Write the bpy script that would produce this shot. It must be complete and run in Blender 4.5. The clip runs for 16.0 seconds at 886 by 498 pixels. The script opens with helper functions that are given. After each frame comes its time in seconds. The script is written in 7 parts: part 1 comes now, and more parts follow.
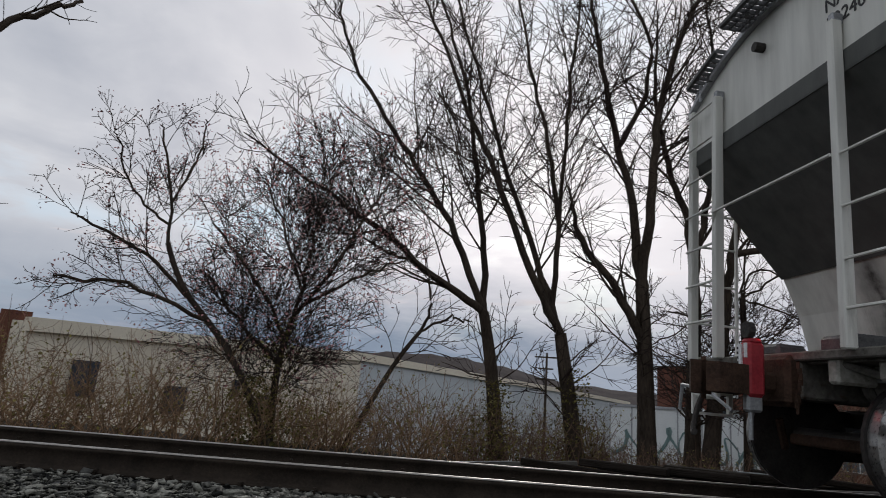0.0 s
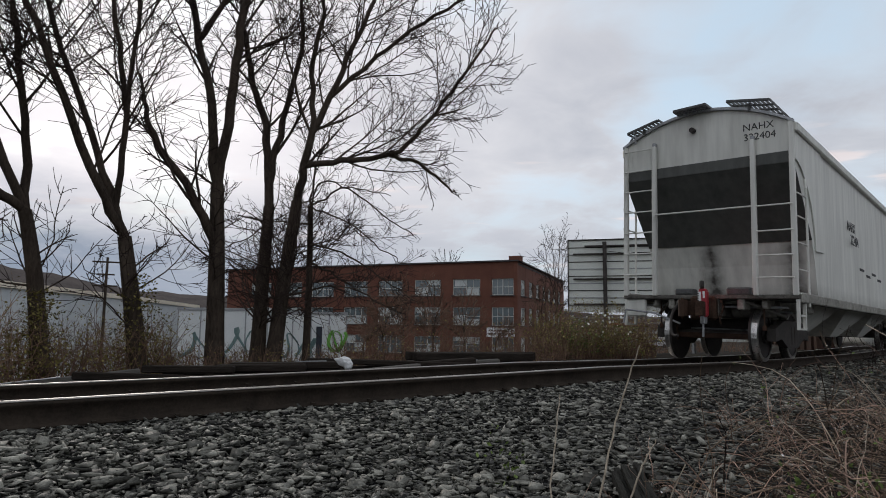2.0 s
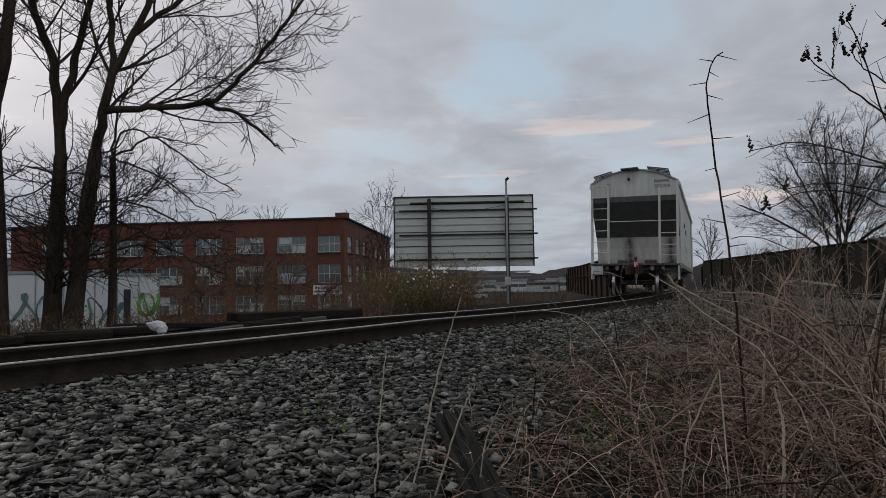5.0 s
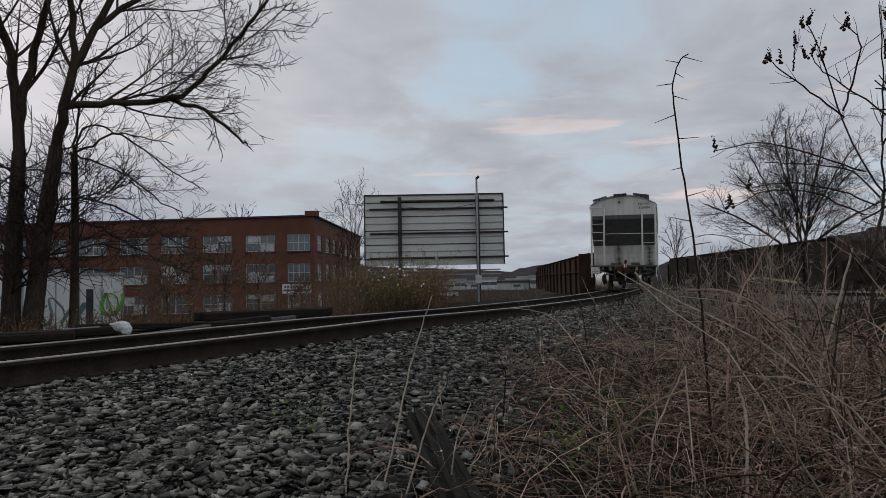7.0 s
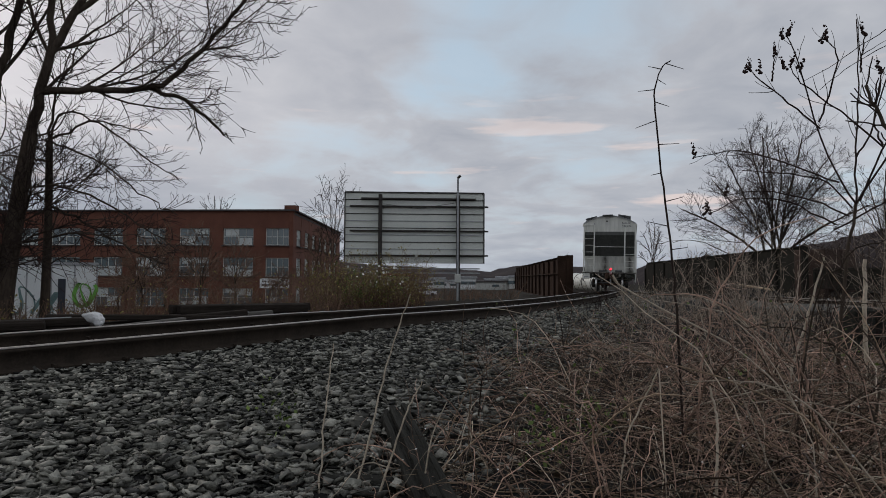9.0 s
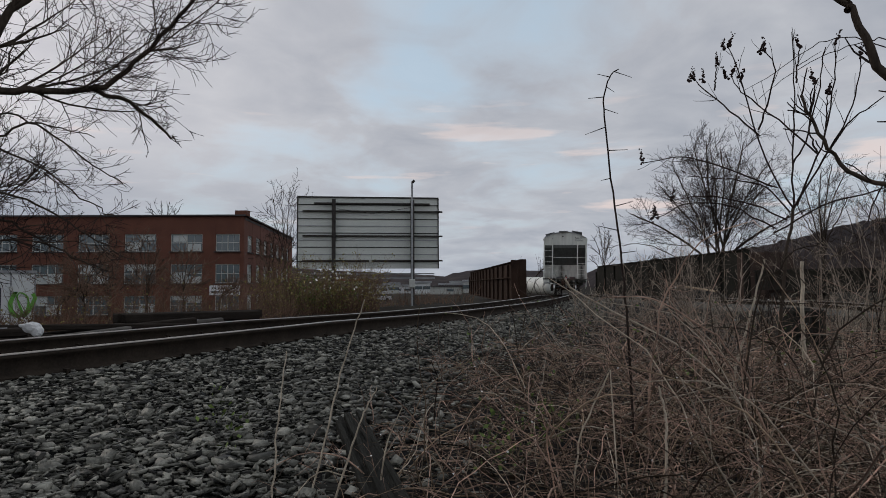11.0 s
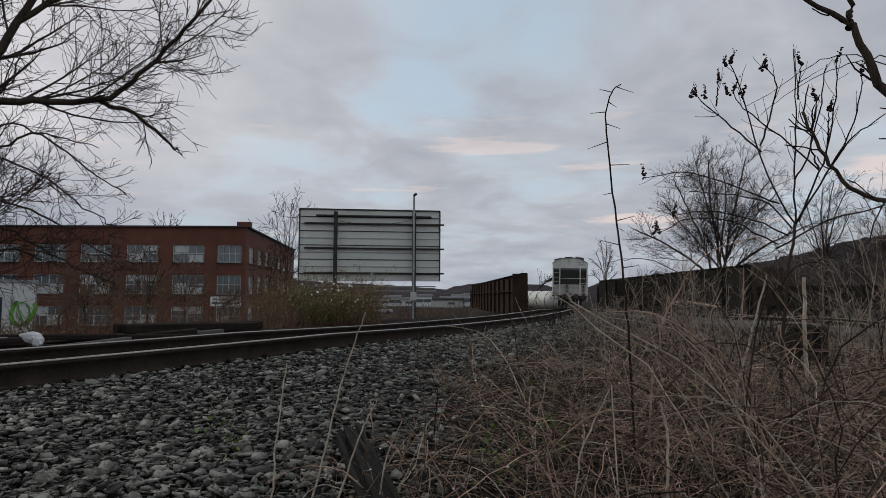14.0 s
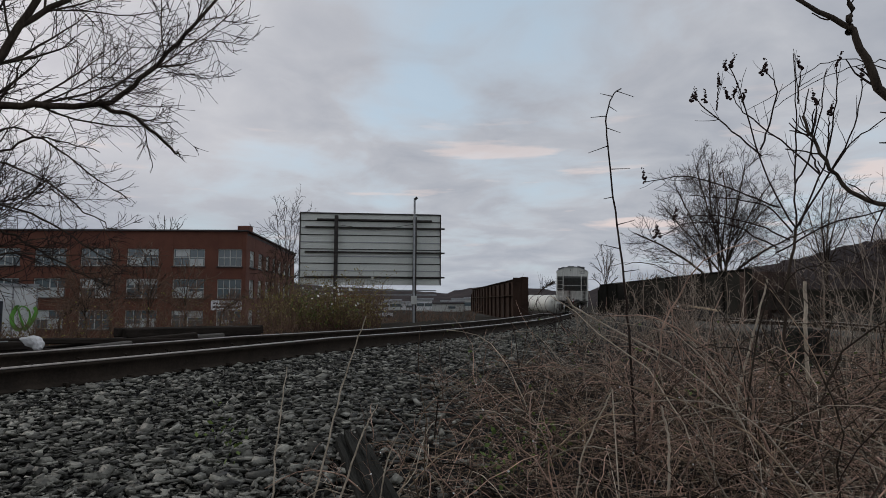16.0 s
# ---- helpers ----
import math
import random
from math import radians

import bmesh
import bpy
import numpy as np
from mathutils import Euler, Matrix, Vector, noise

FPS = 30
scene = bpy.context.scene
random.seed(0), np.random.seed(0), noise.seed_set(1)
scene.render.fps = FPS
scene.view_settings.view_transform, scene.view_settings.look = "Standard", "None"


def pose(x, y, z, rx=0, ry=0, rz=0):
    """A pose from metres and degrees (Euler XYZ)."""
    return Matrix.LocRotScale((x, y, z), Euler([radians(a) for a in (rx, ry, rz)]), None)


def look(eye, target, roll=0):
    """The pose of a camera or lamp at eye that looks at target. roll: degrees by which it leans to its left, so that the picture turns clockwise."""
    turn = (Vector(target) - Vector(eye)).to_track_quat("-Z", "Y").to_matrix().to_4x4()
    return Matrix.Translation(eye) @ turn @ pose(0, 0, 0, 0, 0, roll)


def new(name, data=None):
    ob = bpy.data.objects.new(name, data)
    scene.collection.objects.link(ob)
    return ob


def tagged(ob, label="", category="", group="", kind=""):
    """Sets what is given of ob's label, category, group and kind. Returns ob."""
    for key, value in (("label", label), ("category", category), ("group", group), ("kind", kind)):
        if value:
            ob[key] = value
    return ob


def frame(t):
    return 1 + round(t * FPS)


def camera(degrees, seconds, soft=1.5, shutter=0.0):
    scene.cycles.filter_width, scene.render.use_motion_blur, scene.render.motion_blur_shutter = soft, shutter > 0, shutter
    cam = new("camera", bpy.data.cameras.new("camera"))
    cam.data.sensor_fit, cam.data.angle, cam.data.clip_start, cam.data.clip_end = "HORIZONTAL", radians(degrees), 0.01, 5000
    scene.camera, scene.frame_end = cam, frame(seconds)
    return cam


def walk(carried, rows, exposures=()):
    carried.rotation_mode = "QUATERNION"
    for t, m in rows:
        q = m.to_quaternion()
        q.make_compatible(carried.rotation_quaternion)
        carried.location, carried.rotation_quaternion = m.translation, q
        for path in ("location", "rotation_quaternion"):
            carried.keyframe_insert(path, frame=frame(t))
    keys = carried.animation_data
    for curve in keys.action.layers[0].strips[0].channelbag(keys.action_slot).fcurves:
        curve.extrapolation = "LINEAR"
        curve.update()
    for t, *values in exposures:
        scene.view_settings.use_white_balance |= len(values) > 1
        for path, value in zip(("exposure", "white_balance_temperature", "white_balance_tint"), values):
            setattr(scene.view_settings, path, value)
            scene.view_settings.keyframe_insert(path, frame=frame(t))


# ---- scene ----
EYE = 0.52  # eye height over the near railhead, which is z = 0
cam = camera(70.0, 16.0, soft=0.5, shutter=0.1)
PATH = [
    (0.0, pose(0, 0, EYE, 103.57, -4.38, 67.90)),
    (0.5, pose(0, 0, EYE, 104.16, -3.85, 57.81)),
    (1.0, pose(0, 0, EYE, 102.52, -2.87, 49.38)),
    (1.5, pose(0, 0, EYE, 99.63, -1.34, 38.77)),
    (2.0, pose(0, 0, EYE, 96.57, -0.58, 30.92)),
    (2.5, pose(0, 0, EYE, 95.36, -0.93, 25.66)),
    (3.0, pose(0, 0, EYE, 95.08, -0.52, 23.28)),
    (3.5, pose(0, 0, EYE, 94.65, 0.49, 20.05)),
    (4.0, pose(0, 0, EYE, 93.70, 0.94, 17.49)),
    (6.5, pose(0, 0, EYE, 92.33, 1.07, 13.94)),
    (7.0, pose(0, 0, EYE, 92.42, 1.11, 12.75)),
    (7.5, pose(0, 0, EYE, 92.32, 0.27, 11.88)),
    (8.0, pose(0, 0, EYE, 92.42, -0.17, 11.30)),
    (10.5, pose(0, 0, EYE, 92.07, -0.03, 9.19)),
    (11.0, pose(0, 0, EYE, 92.72, 0.21, 6.76)),
    (11.5, pose(0, 0, EYE, 92.92, -0.09, 6.54)),
    (12.0, pose(0, 0, EYE, 93.13, -0.03, 6.21)),
    (12.5, pose(0, 0, EYE, 93.42, 0.03, 6.45)),
    (13.0, pose(0, 0, EYE, 93.33, 0.28, 6.72)),
    (13.5, pose(0, 0, EYE, 93.75, -0.09, 6.78)),
    (14.0, pose(0, 0, EYE, 93.90, -0.28, 6.87)),
    (14.5, pose(0, 0, EYE, 93.74, -0.16, 6.48)),
    (15.0, pose(0, 0, EYE, 94.15, -0.27, 6.99)),
    (15.5, pose(0, 0, EYE, 94.26, -0.17, 6.85)),
    (16.0, pose(0, 0, EYE, 94.26, -0.29, 6.92)),
]
walk(cam, PATH, exposures=[(0.0, 0.3), (0.5, 0.32), (1.0, 0.55), (1.5, 0.64), (1.9, 0.5), (2.4, 0.1), (3.6, 0.0), (8.0, 0.08), (16.0, 0.1)])

# ---- world and sun ----
SUN_AZ, SUN_EL = 60.0, 21.0  # degrees left of +y, degrees up


def heading(az, el):
    a, e = radians(az), radians(el)
    return Vector((-math.sin(a) * math.cos(e), math.cos(a) * math.cos(e), math.sin(e)))


def node(nt, kind, links=(), **values):
    n = nt.nodes.new(kind)
    for k, v in values.items():
        if k in n.inputs.keys():
            n.inputs[k].default_value = v
        elif k == "operation":
            n.operation = v
        elif k == "blend_type":
            n.blend_type = v
        elif k == "data_type":
            n.data_type = v
    for socket, src in links:
        nt.links.new(src, n.inputs[socket])
    return n


def maths(nt, op, a, b=None, clamp=False):
    n = nt.nodes.new("ShaderNodeMath")
    n.operation, n.use_clamp = op, clamp
    for i, v in enumerate((a, b)):
        if v is None:
            continue
        if isinstance(v, (int, float)):
            n.inputs[i].default_value = v
        else:
            nt.links.new(v, n.inputs[i])
    return n.outputs[0]


def ramp(nt, fac, stops):
    n = nt.nodes.new("ShaderNodeValToRGB")
    while len(n.color_ramp.elements) < len(stops):
        n.color_ramp.elements.new(0.5)
    for e, (p, c) in zip(n.color_ramp.elements, stops):
        e.position, e.color = p, (*c, 1)
    nt.links.new(fac, n.inputs[0])
    return n.outputs[0]


def mixed(nt, fac, a, b, blend="MIX"):
    n = nt.nodes.new("ShaderNodeMix")
    n.data_type, n.blend_type = "RGBA", blend
    for i, v in ((0, fac), (6, a), (7, b)):
        if isinstance(v, (int, float)):
            n.inputs[i].default_value = v
        elif isinstance(v, tuple):
            n.inputs[i].default_value = (*v, 1)
        else:
            nt.links.new(v, n.inputs[i])
    return n.outputs[2]


def make_world():
    w = bpy.data.worlds.new("evening_sky")
    w.use_nodes = True
    nt = w.node_tree
    nt.nodes.clear()
    sky = nt.nodes.new("ShaderNodeTexSky")
    sky.sky_type, sky.sun_disc = "NISHITA", False
    sky.sun_elevation, sky.sun_rotation = radians(SUN_EL), radians(-SUN_AZ)
    tc = nt.nodes.new("ShaderNodeTexCoord").outputs["Generated"]
    sep = nt.nodes.new("ShaderNodeSeparateXYZ")
    nt.links.new(tc, sep.inputs[0])
    x, y, z = sep.outputs
    # the cloud deck is a flat layer, so the noise is laid on a plane overhead
    up = maths(nt, "ADD", maths(nt, "MAXIMUM", z, 0.0), 0.16)
    com = nt.nodes.new("ShaderNodeCombineXYZ")
    nt.links.new(maths(nt, "DIVIDE", x, up), com.inputs[0])
    nt.links.new(maths(nt, "DIVIDE", y, up), com.inputs[1])
    big = node(nt, "ShaderNodeTexNoise", [("Vector", com.outputs[0])], Scale=0.95, Detail=7.0, Roughness=0.52, Distortion=0.4).outputs["Fac"]
    fine = node(nt, "ShaderNodeTexNoise", [("Vector", com.outputs[0])], Scale=2.6, Detail=6.0, Roughness=0.55, Distortion=0.5).outputs["Fac"]
    # clouds: grey-violet undersides to pale tops
    cloud = ramp(nt, maths(nt, "ADD", maths(nt, "MULTIPLY", big, 0.6), maths(nt, "MULTIPLY", fine, 0.4)),
                 [(0.34, (0.32, 0.345, 0.40)), (0.5, (0.45, 0.467, 0.51)), (0.64, (0.60, 0.605, 0.63))])
    # a gap and a lit cloud edge over the track
    def toward(az_, el_, sharp):
        n = nt.nodes.new("ShaderNodeVectorMath")
        n.operation = "DOT_PRODUCT"
        nt.links.new(tc, n.inputs[0])
        n.inputs[1].default_value = heading(az_, el_)
        return maths(nt, "POWER", maths(nt, "MAXIMUM", n.outputs["Value"], 0.0), sharp)
    gap = maths(nt, "MULTIPLY", maths(nt, "ADD", toward(9, 22, 36.0), toward(-6, 26, 26.0)), 0.06)
    # brightness grows towards the veiled sun
    d = heading(SUN_AZ, SUN_EL)
    dot = nt.nodes.new("ShaderNodeVectorMath")
    dot.operation = "DOT_PRODUCT"
    nt.links.new(tc, dot.inputs[0])
    dot.inputs[1].default_value = d
    near = maths(nt, "MAXIMUM", dot.outputs["Value"], 0.0)
    glow = maths(nt, "POWER", near, 9.0)
    cloud = mixed(nt, maths(nt, "MULTIPLY", glow, 0.6), cloud, (1.0, 0.93, 0.94))
    # rifts of clear sky
    clear = node(nt, "ShaderNodeVectorMath")
    clear.operation = "SCALE"
    nt.links.new(sky.outputs[0], clear.inputs[0])
    clear.inputs["Scale"].default_value = 0.11
    rift = maths(nt, "MULTIPLY", maths(nt, "SUBTRACT", maths(nt, "ADD", maths(nt, "ADD", maths(nt, "MULTIPLY", big, 0.75), maths(nt, "MULTIPLY", fine, 0.25)), gap), 0.525), 8.0, True)
    col = mixed(nt, maths(nt, "MULTIPLY", rift, 0.75), cloud, mixed(nt, 0.75, clear.outputs[0], (0.44, 0.58, 0.70)))
    # warm-lit streaks on the cloud edges low in the sky
    az = maths(nt, "ARCTAN2", maths(nt, "MULTIPLY", x, -1.0), y)
    com2 = nt.nodes.new("ShaderNodeCombineXYZ")
    nt.links.new(maths(nt, "MULTIPLY", az, 3.2), com2.inputs[0])
    nt.links.new(maths(nt, "MULTIPLY", z, 26.0), com2.inputs[1])
    st = node(nt, "ShaderNodeTexNoise", [("Vector", com2.outputs[0])], Scale=1.35, Detail=5.0, Roughness=0.55).outputs["Fac"]
    low = maths(nt, "MULTIPLY", maths(nt, "SUBTRACT", 0.34, z), 5.0, True)

    def lit_edge(az_, el_, sharp, thick, gain):
        """A thin level cloud edge that the low sun reaches."""
        off = maths(nt, "DIVIDE", maths(nt, "SUBTRACT", z, math.sin(radians(el_))), thick)
        band = maths(nt, "SUBTRACT", 1.0, maths(nt, "MULTIPLY", off, off), True)
        return maths(nt, "MULTIPLY", maths(nt, "MULTIPLY", band, toward(az_, el_, sharp)), gain)
    lit = maths(nt, "ADD", maths(nt, "ADD", lit_edge(0.5, 13.3, 220.0, 0.020, 0.26), lit_edge(-11, 6.3, 300.0, 0.03, 0.20)), maths(nt, "ADD", lit_edge(9, 15.2, 500.0, 0.013, 0.16), lit_edge(-28, 9.0, 400.0, 0.03, 0.25)))
    st = maths(nt, "MULTIPLY", maths(nt, "MULTIPLY", maths(nt, "SUBTRACT", maths(nt, "ADD", st, lit), 0.60), 9.0, True), low)
    col = mixed(nt, maths(nt, "MULTIPLY", st, 0.7), col, (0.82, 0.67, 0.62))
    # a dark bank of cloud low over the warehouse
    bank = maths(nt, "MULTIPLY", toward(76, 2, 3.0), maths(nt, "MULTIPLY", maths(nt, "SUBTRACT", maths(nt, "ADD", 0.135, maths(nt, "MULTIPLY", fine, 0.16)), z), 7.5, True))
    col = mixed(nt, maths(nt, "MULTIPLY", bank, 0.9), col, (0.10, 0.15, 0.225))
    # haze at the horizon
    hz = maths(nt, "POWER", maths(nt, "SUBTRACT", 1.0, maths(nt, "ABSOLUTE", z), True), 14.0)
    col = mixed(nt, maths(nt, "MULTIPLY", hz, 0.55), col, (0.36, 0.405, 0.48))
    bg = node(nt, "ShaderNodeBackground", [("Color", col)], Strength=1.0)
    out = nt.nodes.new("ShaderNodeOutputWorld")
    nt.links.new(bg.outputs[0], out.inputs[0])
    scene.world = w


make_world()
sun = new("sun", bpy.data.lights.new("sun", "SUN"))
sun.data.energy, sun.data.angle, sun.data.color = 0.7, radians(18), (1.0, 0.93, 0.86)
sun.matrix_world = look(heading(SUN_AZ, SUN_EL) * 50, (0, 0, 0))


# ---- materials ----
def material(name, a, b, rough=0.8, scale=3.0, metal=0.0, bump=0.3, fine=40.0, speck=None, spec=0.3, island=0.0, stretch=(1, 1, 1), coat=0.0):
    """Two-scale procedural surface: broad patches from a to b, fine grain in bump, optional stains."""
    m = bpy.data.materials.new(name)
    m.use_nodes = True
    nt = m.node_tree
    bsdf = nt.nodes["Principled BSDF"]
    tc = nt.nodes.new("ShaderNodeTexCoord").outputs["Object"]
    mp = node(nt, "ShaderNodeMapping", [("Vector", tc)])
    mp.inputs["Scale"].default_value = stretch
    v = mp.outputs[0]
    n1 = node(nt, "ShaderNodeTexNoise", [("Vector", v)], Scale=scale, Detail=6.0, Roughness=0.62).outputs["Fac"]
    n2 = node(nt, "ShaderNodeTexNoise", [("Vector", v)], Scale=fine, Detail=4.0, Roughness=0.6).outputs["Fac"]
    col = ramp(nt, n1, [(0.33, a), (0.67, b)])
    col = mixed(nt, 0.35, col, ramp(nt, n2, [(0.3, tuple(0.55 * c for c in a)), (0.7, tuple(min(1, 1.25 * c) for c in b))]))
    if speck:
        n3 = node(nt, "ShaderNodeTexNoise", [("Vector", v)], Scale=scale * 2.7, Detail=8.0, Roughness=0.7).outputs["Fac"]
        col = mixed(nt, maths(nt, "MULTIPLY", maths(nt, "SUBTRACT", n3, 1 - speck[1]), 7.0, True), col, speck[0])
    if island:
        g = nt.nodes.new("ShaderNodeNewGeometry").outputs["Random Per Island"]
        f = maths(nt, "ADD", maths(nt, "MULTIPLY", g, 2 * island), 1 - island)
        vm = nt.nodes.new("ShaderNodeVectorMath")
        vm.operation = "SCALE"
        nt.links.new(col, vm.inputs[0])
        nt.links.new(f, vm.inputs["Scale"])
        col = vm.outputs[0]
    nt.links.new(col, bsdf.inputs["Base Color"])
    r = maths(nt, "ADD", maths(nt, "MULTIPLY", n2, 0.25), rough - 0.125, True)
    nt.links.new(r, bsdf.inputs["Roughness"])
    bsdf.inputs["Metallic"].default_value = metal
    bsdf.inputs["Specular IOR Level"].default_value = spec
    if bump:
        bp = node(nt, "ShaderNodeBump", [("Height", n2)], Strength=bump, Distance=0.02)
        nt.links.new(bp.outputs[0], bsdf.inputs["Normal"])
    return m


def glow_material(name, colour, strength):
    m = bpy.data.materials.new(name)
    m.use_nodes = True
    b = m.node_tree.nodes["Principled BSDF"]
    b.inputs["Base Color"].default_value = (*colour, 1)
    b.inputs["Emission Color"].default_value = (*colour, 1)
    b.inputs["Emission Strength"].default_value = strength
    return m


def glass_material(name, tint):
    m = bpy.data.materials.new(name)
    m.use_nodes = True
    b = m.node_tree.nodes["Principled BSDF"]
    b.inputs["Base Color"].default_value = (*tint, 1)
    b.inputs["Roughness"].default_value = 0.12
    b.inputs["Specular IOR Level"].default_value = 0.8
    return m


SOIL = material("soil", (0.012, 0.010, 0.008), (0.035, 0.029, 0.022), 0.95, 0.6, bump=0.8, fine=14, speck=((0.07, 0.085, 0.035), 0.42), spec=0.05)
# near-black: the shade in the gaps between stones is put into the colour
SHADEBED = material("ballast_bed", (0.010, 0.010, 0.010), (0.026, 0.026, 0.026), 0.9, 4, bump=1.0, fine=30, spec=0.05)
STONE = material("ballast_stone", (0.022, 0.022, 0.019), (0.24, 0.235, 0.20), 0.6, 7, bump=0.25, fine=70, island=0.97, spec=0.28)
RAIL = material("rusted_rail", (0.020, 0.016, 0.013), (0.050, 0.039, 0.030), 0.85, 5, metal=0.1, fine=50, spec=0.12, speck=((0.085, 0.06, 0.042), 0.36))
RAILHEAD = material("worn_railhead", (0.24, 0.22, 0.20), (0.44, 0.41, 0.38), 0.42, 6, metal=0.9, bump=0.05)
TIE = material("tie_wood", (0.016, 0.013, 0.011), (0.045, 0.037, 0.031), 0.9, 4, bump=0.8, fine=30, stretch=(0.3, 4, 4), spec=0.06)
WHITE = material("white_car_paint", (0.60, 0.60, 0.55), (0.74, 0.74, 0.69), 0.5, 0.7, bump=0.03, fine=5, stretch=(1, 1, 0.12), speck=((0.27, 0.26, 0.23), 0.37))
SLOPE_DARK = material("dark_slope_grey", (0.075, 0.078, 0.073), (0.12, 0.123, 0.115), 0.7, 0.8, bump=0.05, fine=6, stretch=(1, 1, 0.3))
DARKSTEEL = material("dark_steel", (0.026, 0.024, 0.023), (0.075, 0.066, 0.06), 0.7, 5, metal=0.3)
WHEEL = material("wheel_steel", (0.03, 0.028, 0.027), (0.07, 0.062, 0.058), 0.55, 5, metal=0.5)
TREAD = material("polished_tread", (0.45, 0.44, 0.43), (0.65, 0.64, 0.62), 0.3, 6, metal=0.95, bump=0.05)
RED = material("red_housing", (0.25, 0.02, 0.03), (0.38, 0.035, 0.045), 0.45, 8, bump=0.05)
INK = material("stencil_paint", (0.04, 0.04, 0.04), (0.06, 0.06, 0.06), 0.7, 8, bump=0)
BRICK = material("red_brick", (0.10, 0.040, 0.028), (0.175, 0.072, 0.048), 0.9, 0.5, bump=0.4, fine=9, speck=((0.09, 0.05, 0.045), 0.38))
COPING = material("dark_coping", (0.05, 0.045, 0.045), (0.09, 0.08, 0.08), 0.8, 2)
BANNER = material("white_banner", (0.72, 0.73, 0.73), (0.82, 0.83, 0.83), 0.6, 1, bump=0)
FRAMEP = material("window_paint", (0.45, 0.47, 0.44), (0.6, 0.6, 0.57), 0.7, 2)
PANE = glass_material("window_glass", (0.10, 0.13, 0.14))
BLIND = material("pale_blind", (0.38, 0.42, 0.42), (0.58, 0.60, 0.58), 0.7, 0.7)
PANEL = material("billboard_back", (0.58, 0.61, 0.57), (0.70, 0.72, 0.67), 0.55, 0.6, bump=0.08, speck=((0.46, 0.48, 0.44), 0.36))
BARK = material("bark", (0.024, 0.019, 0.015), (0.095, 0.074, 0.058), 0.95, 3, bump=1.0, fine=25, stretch=(1, 1, 0.3), spec=0.08)
TWIG = material("twigs", (0.02, 0.015, 0.014), (0.05, 0.036, 0.031), 0.95, 3, bump=0, spec=0.08)
CANE = material("bramble_cane", (0.024, 0.0135, 0.0105), (0.51, 0.34, 0.258), 0.6, 4, bump=0, island=0.96, spec=0.15)
STRAW = material("dry_stalk", (0.26, 0.215, 0.16), (0.56, 0.48, 0.38), 0.8, 4, bump=0, island=0.6)
BUD = material("red_bud", (0.24, 0.10, 0.105), (0.40, 0.19, 0.185), 0.85, 3, bump=0, island=0.4)
GREEN = material("young_leaf", (0.07, 0.12, 0.025), (0.15, 0.20, 0.05), 0.7, 3, bump=0, island=0.4)
OLIVE = material("olive_leaf", (0.15, 0.13, 0.04), (0.33, 0.275, 0.085), 0.8, 3, bump=0, island=0.4)
RUST = material("rusted_plate", (0.04, 0.026, 0.02), (0.085, 0.055, 0.042), 0.9, 0.8, bump=0.4, speck=((0.17, 0.11, 0.075), 0.38))
BLACKCAR = material("weathered_black_paint", (0.013, 0.013, 0.011), (0.034, 0.031, 0.026), 0.9, 0.7, bump=0.2, speck=((0.075, 0.058, 0.046), 0.39), spec=0.06)
CREAM = material("cream_siding", (0.68, 0.60, 0.47), (0.80, 0.73, 0.60), 0.8, 0.25, bump=0.1)
BLUEWALL = material("pale_blue_siding", (0.46, 0.50, 0.52), (0.60, 0.63, 0.63), 0.75, 0.3, bump=0.1)
HILL = material("wooded_hill", (0.024, 0.021, 0.023), (0.066, 0.055, 0.054), 1.0, 0.06, bump=0.0, fine=0.7, spec=0.05)
TRAILER = material("white_trailer_skin", (0.66, 0.70, 0.70), (0.80, 0.82, 0.81), 0.55, 0.7, bump=0.05, speck=((0.22, 0.30, 0.28), 0.34))
GRAFFITI = material("green_spray_paint", (0.10, 0.36, 0.05), (0.22, 0.5, 0.1), 0.7, 2)
DARKDOOR = material("dark_opening", (0.03, 0.035, 0.045), (0.05, 0.055, 0.07), 0.6, 2)
PLASTIC = material("white_plastic_film", (0.62, 0.62, 0.62), (0.78, 0.78, 0.78), 0.5, 6, bump=0.4)
WOODNEW = material("fresh_board", (0.45, 0.33, 0.20), (0.62, 0.48, 0.32), 0.8, 3, stretch=(0.3, 3, 3))
GALV = material("galvanised_steel", (0.28, 0.29, 0.30), (0.42, 0.43, 0.44), 0.5, 5, metal=0.6)
DARKGALV = material("weathered_grating", (0.06, 0.06, 0.062), (0.13, 0.13, 0.13), 0.6, 5, metal=0.4)
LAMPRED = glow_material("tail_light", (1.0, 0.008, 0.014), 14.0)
PALEGRIME = material("grimy_pale_paint", (0.13, 0.125, 0.11), (0.40, 0.39, 0.35), 0.8, 3, bump=0.2, fine=20, speck=((0.09, 0.065, 0.045), 0.42), spec=0.15)
GRIME = material("grimy_steel", (0.05, 0.047, 0.042), (0.19, 0.18, 0.16), 0.8, 4, metal=0.1, bump=0.3, fine=30, speck=((0.09, 0.055, 0.035), 0.40), spec=0.15)
RUSTIRON = material("rusty_casting", (0.022, 0.015, 0.012), (0.085, 0.05, 0.035), 0.85, 6, bump=0.5, fine=40, spec=0.12)
ROOFRED = material("orange_roof", (0.40, 0.14, 0.07), (0.5, 0.2, 0.1), 0.8, 0.5)
CARWHITE = material("white_car_body", (0.6, 0.6, 0.62), (0.72, 0.72, 0.73), 0.3, 2, bump=0)


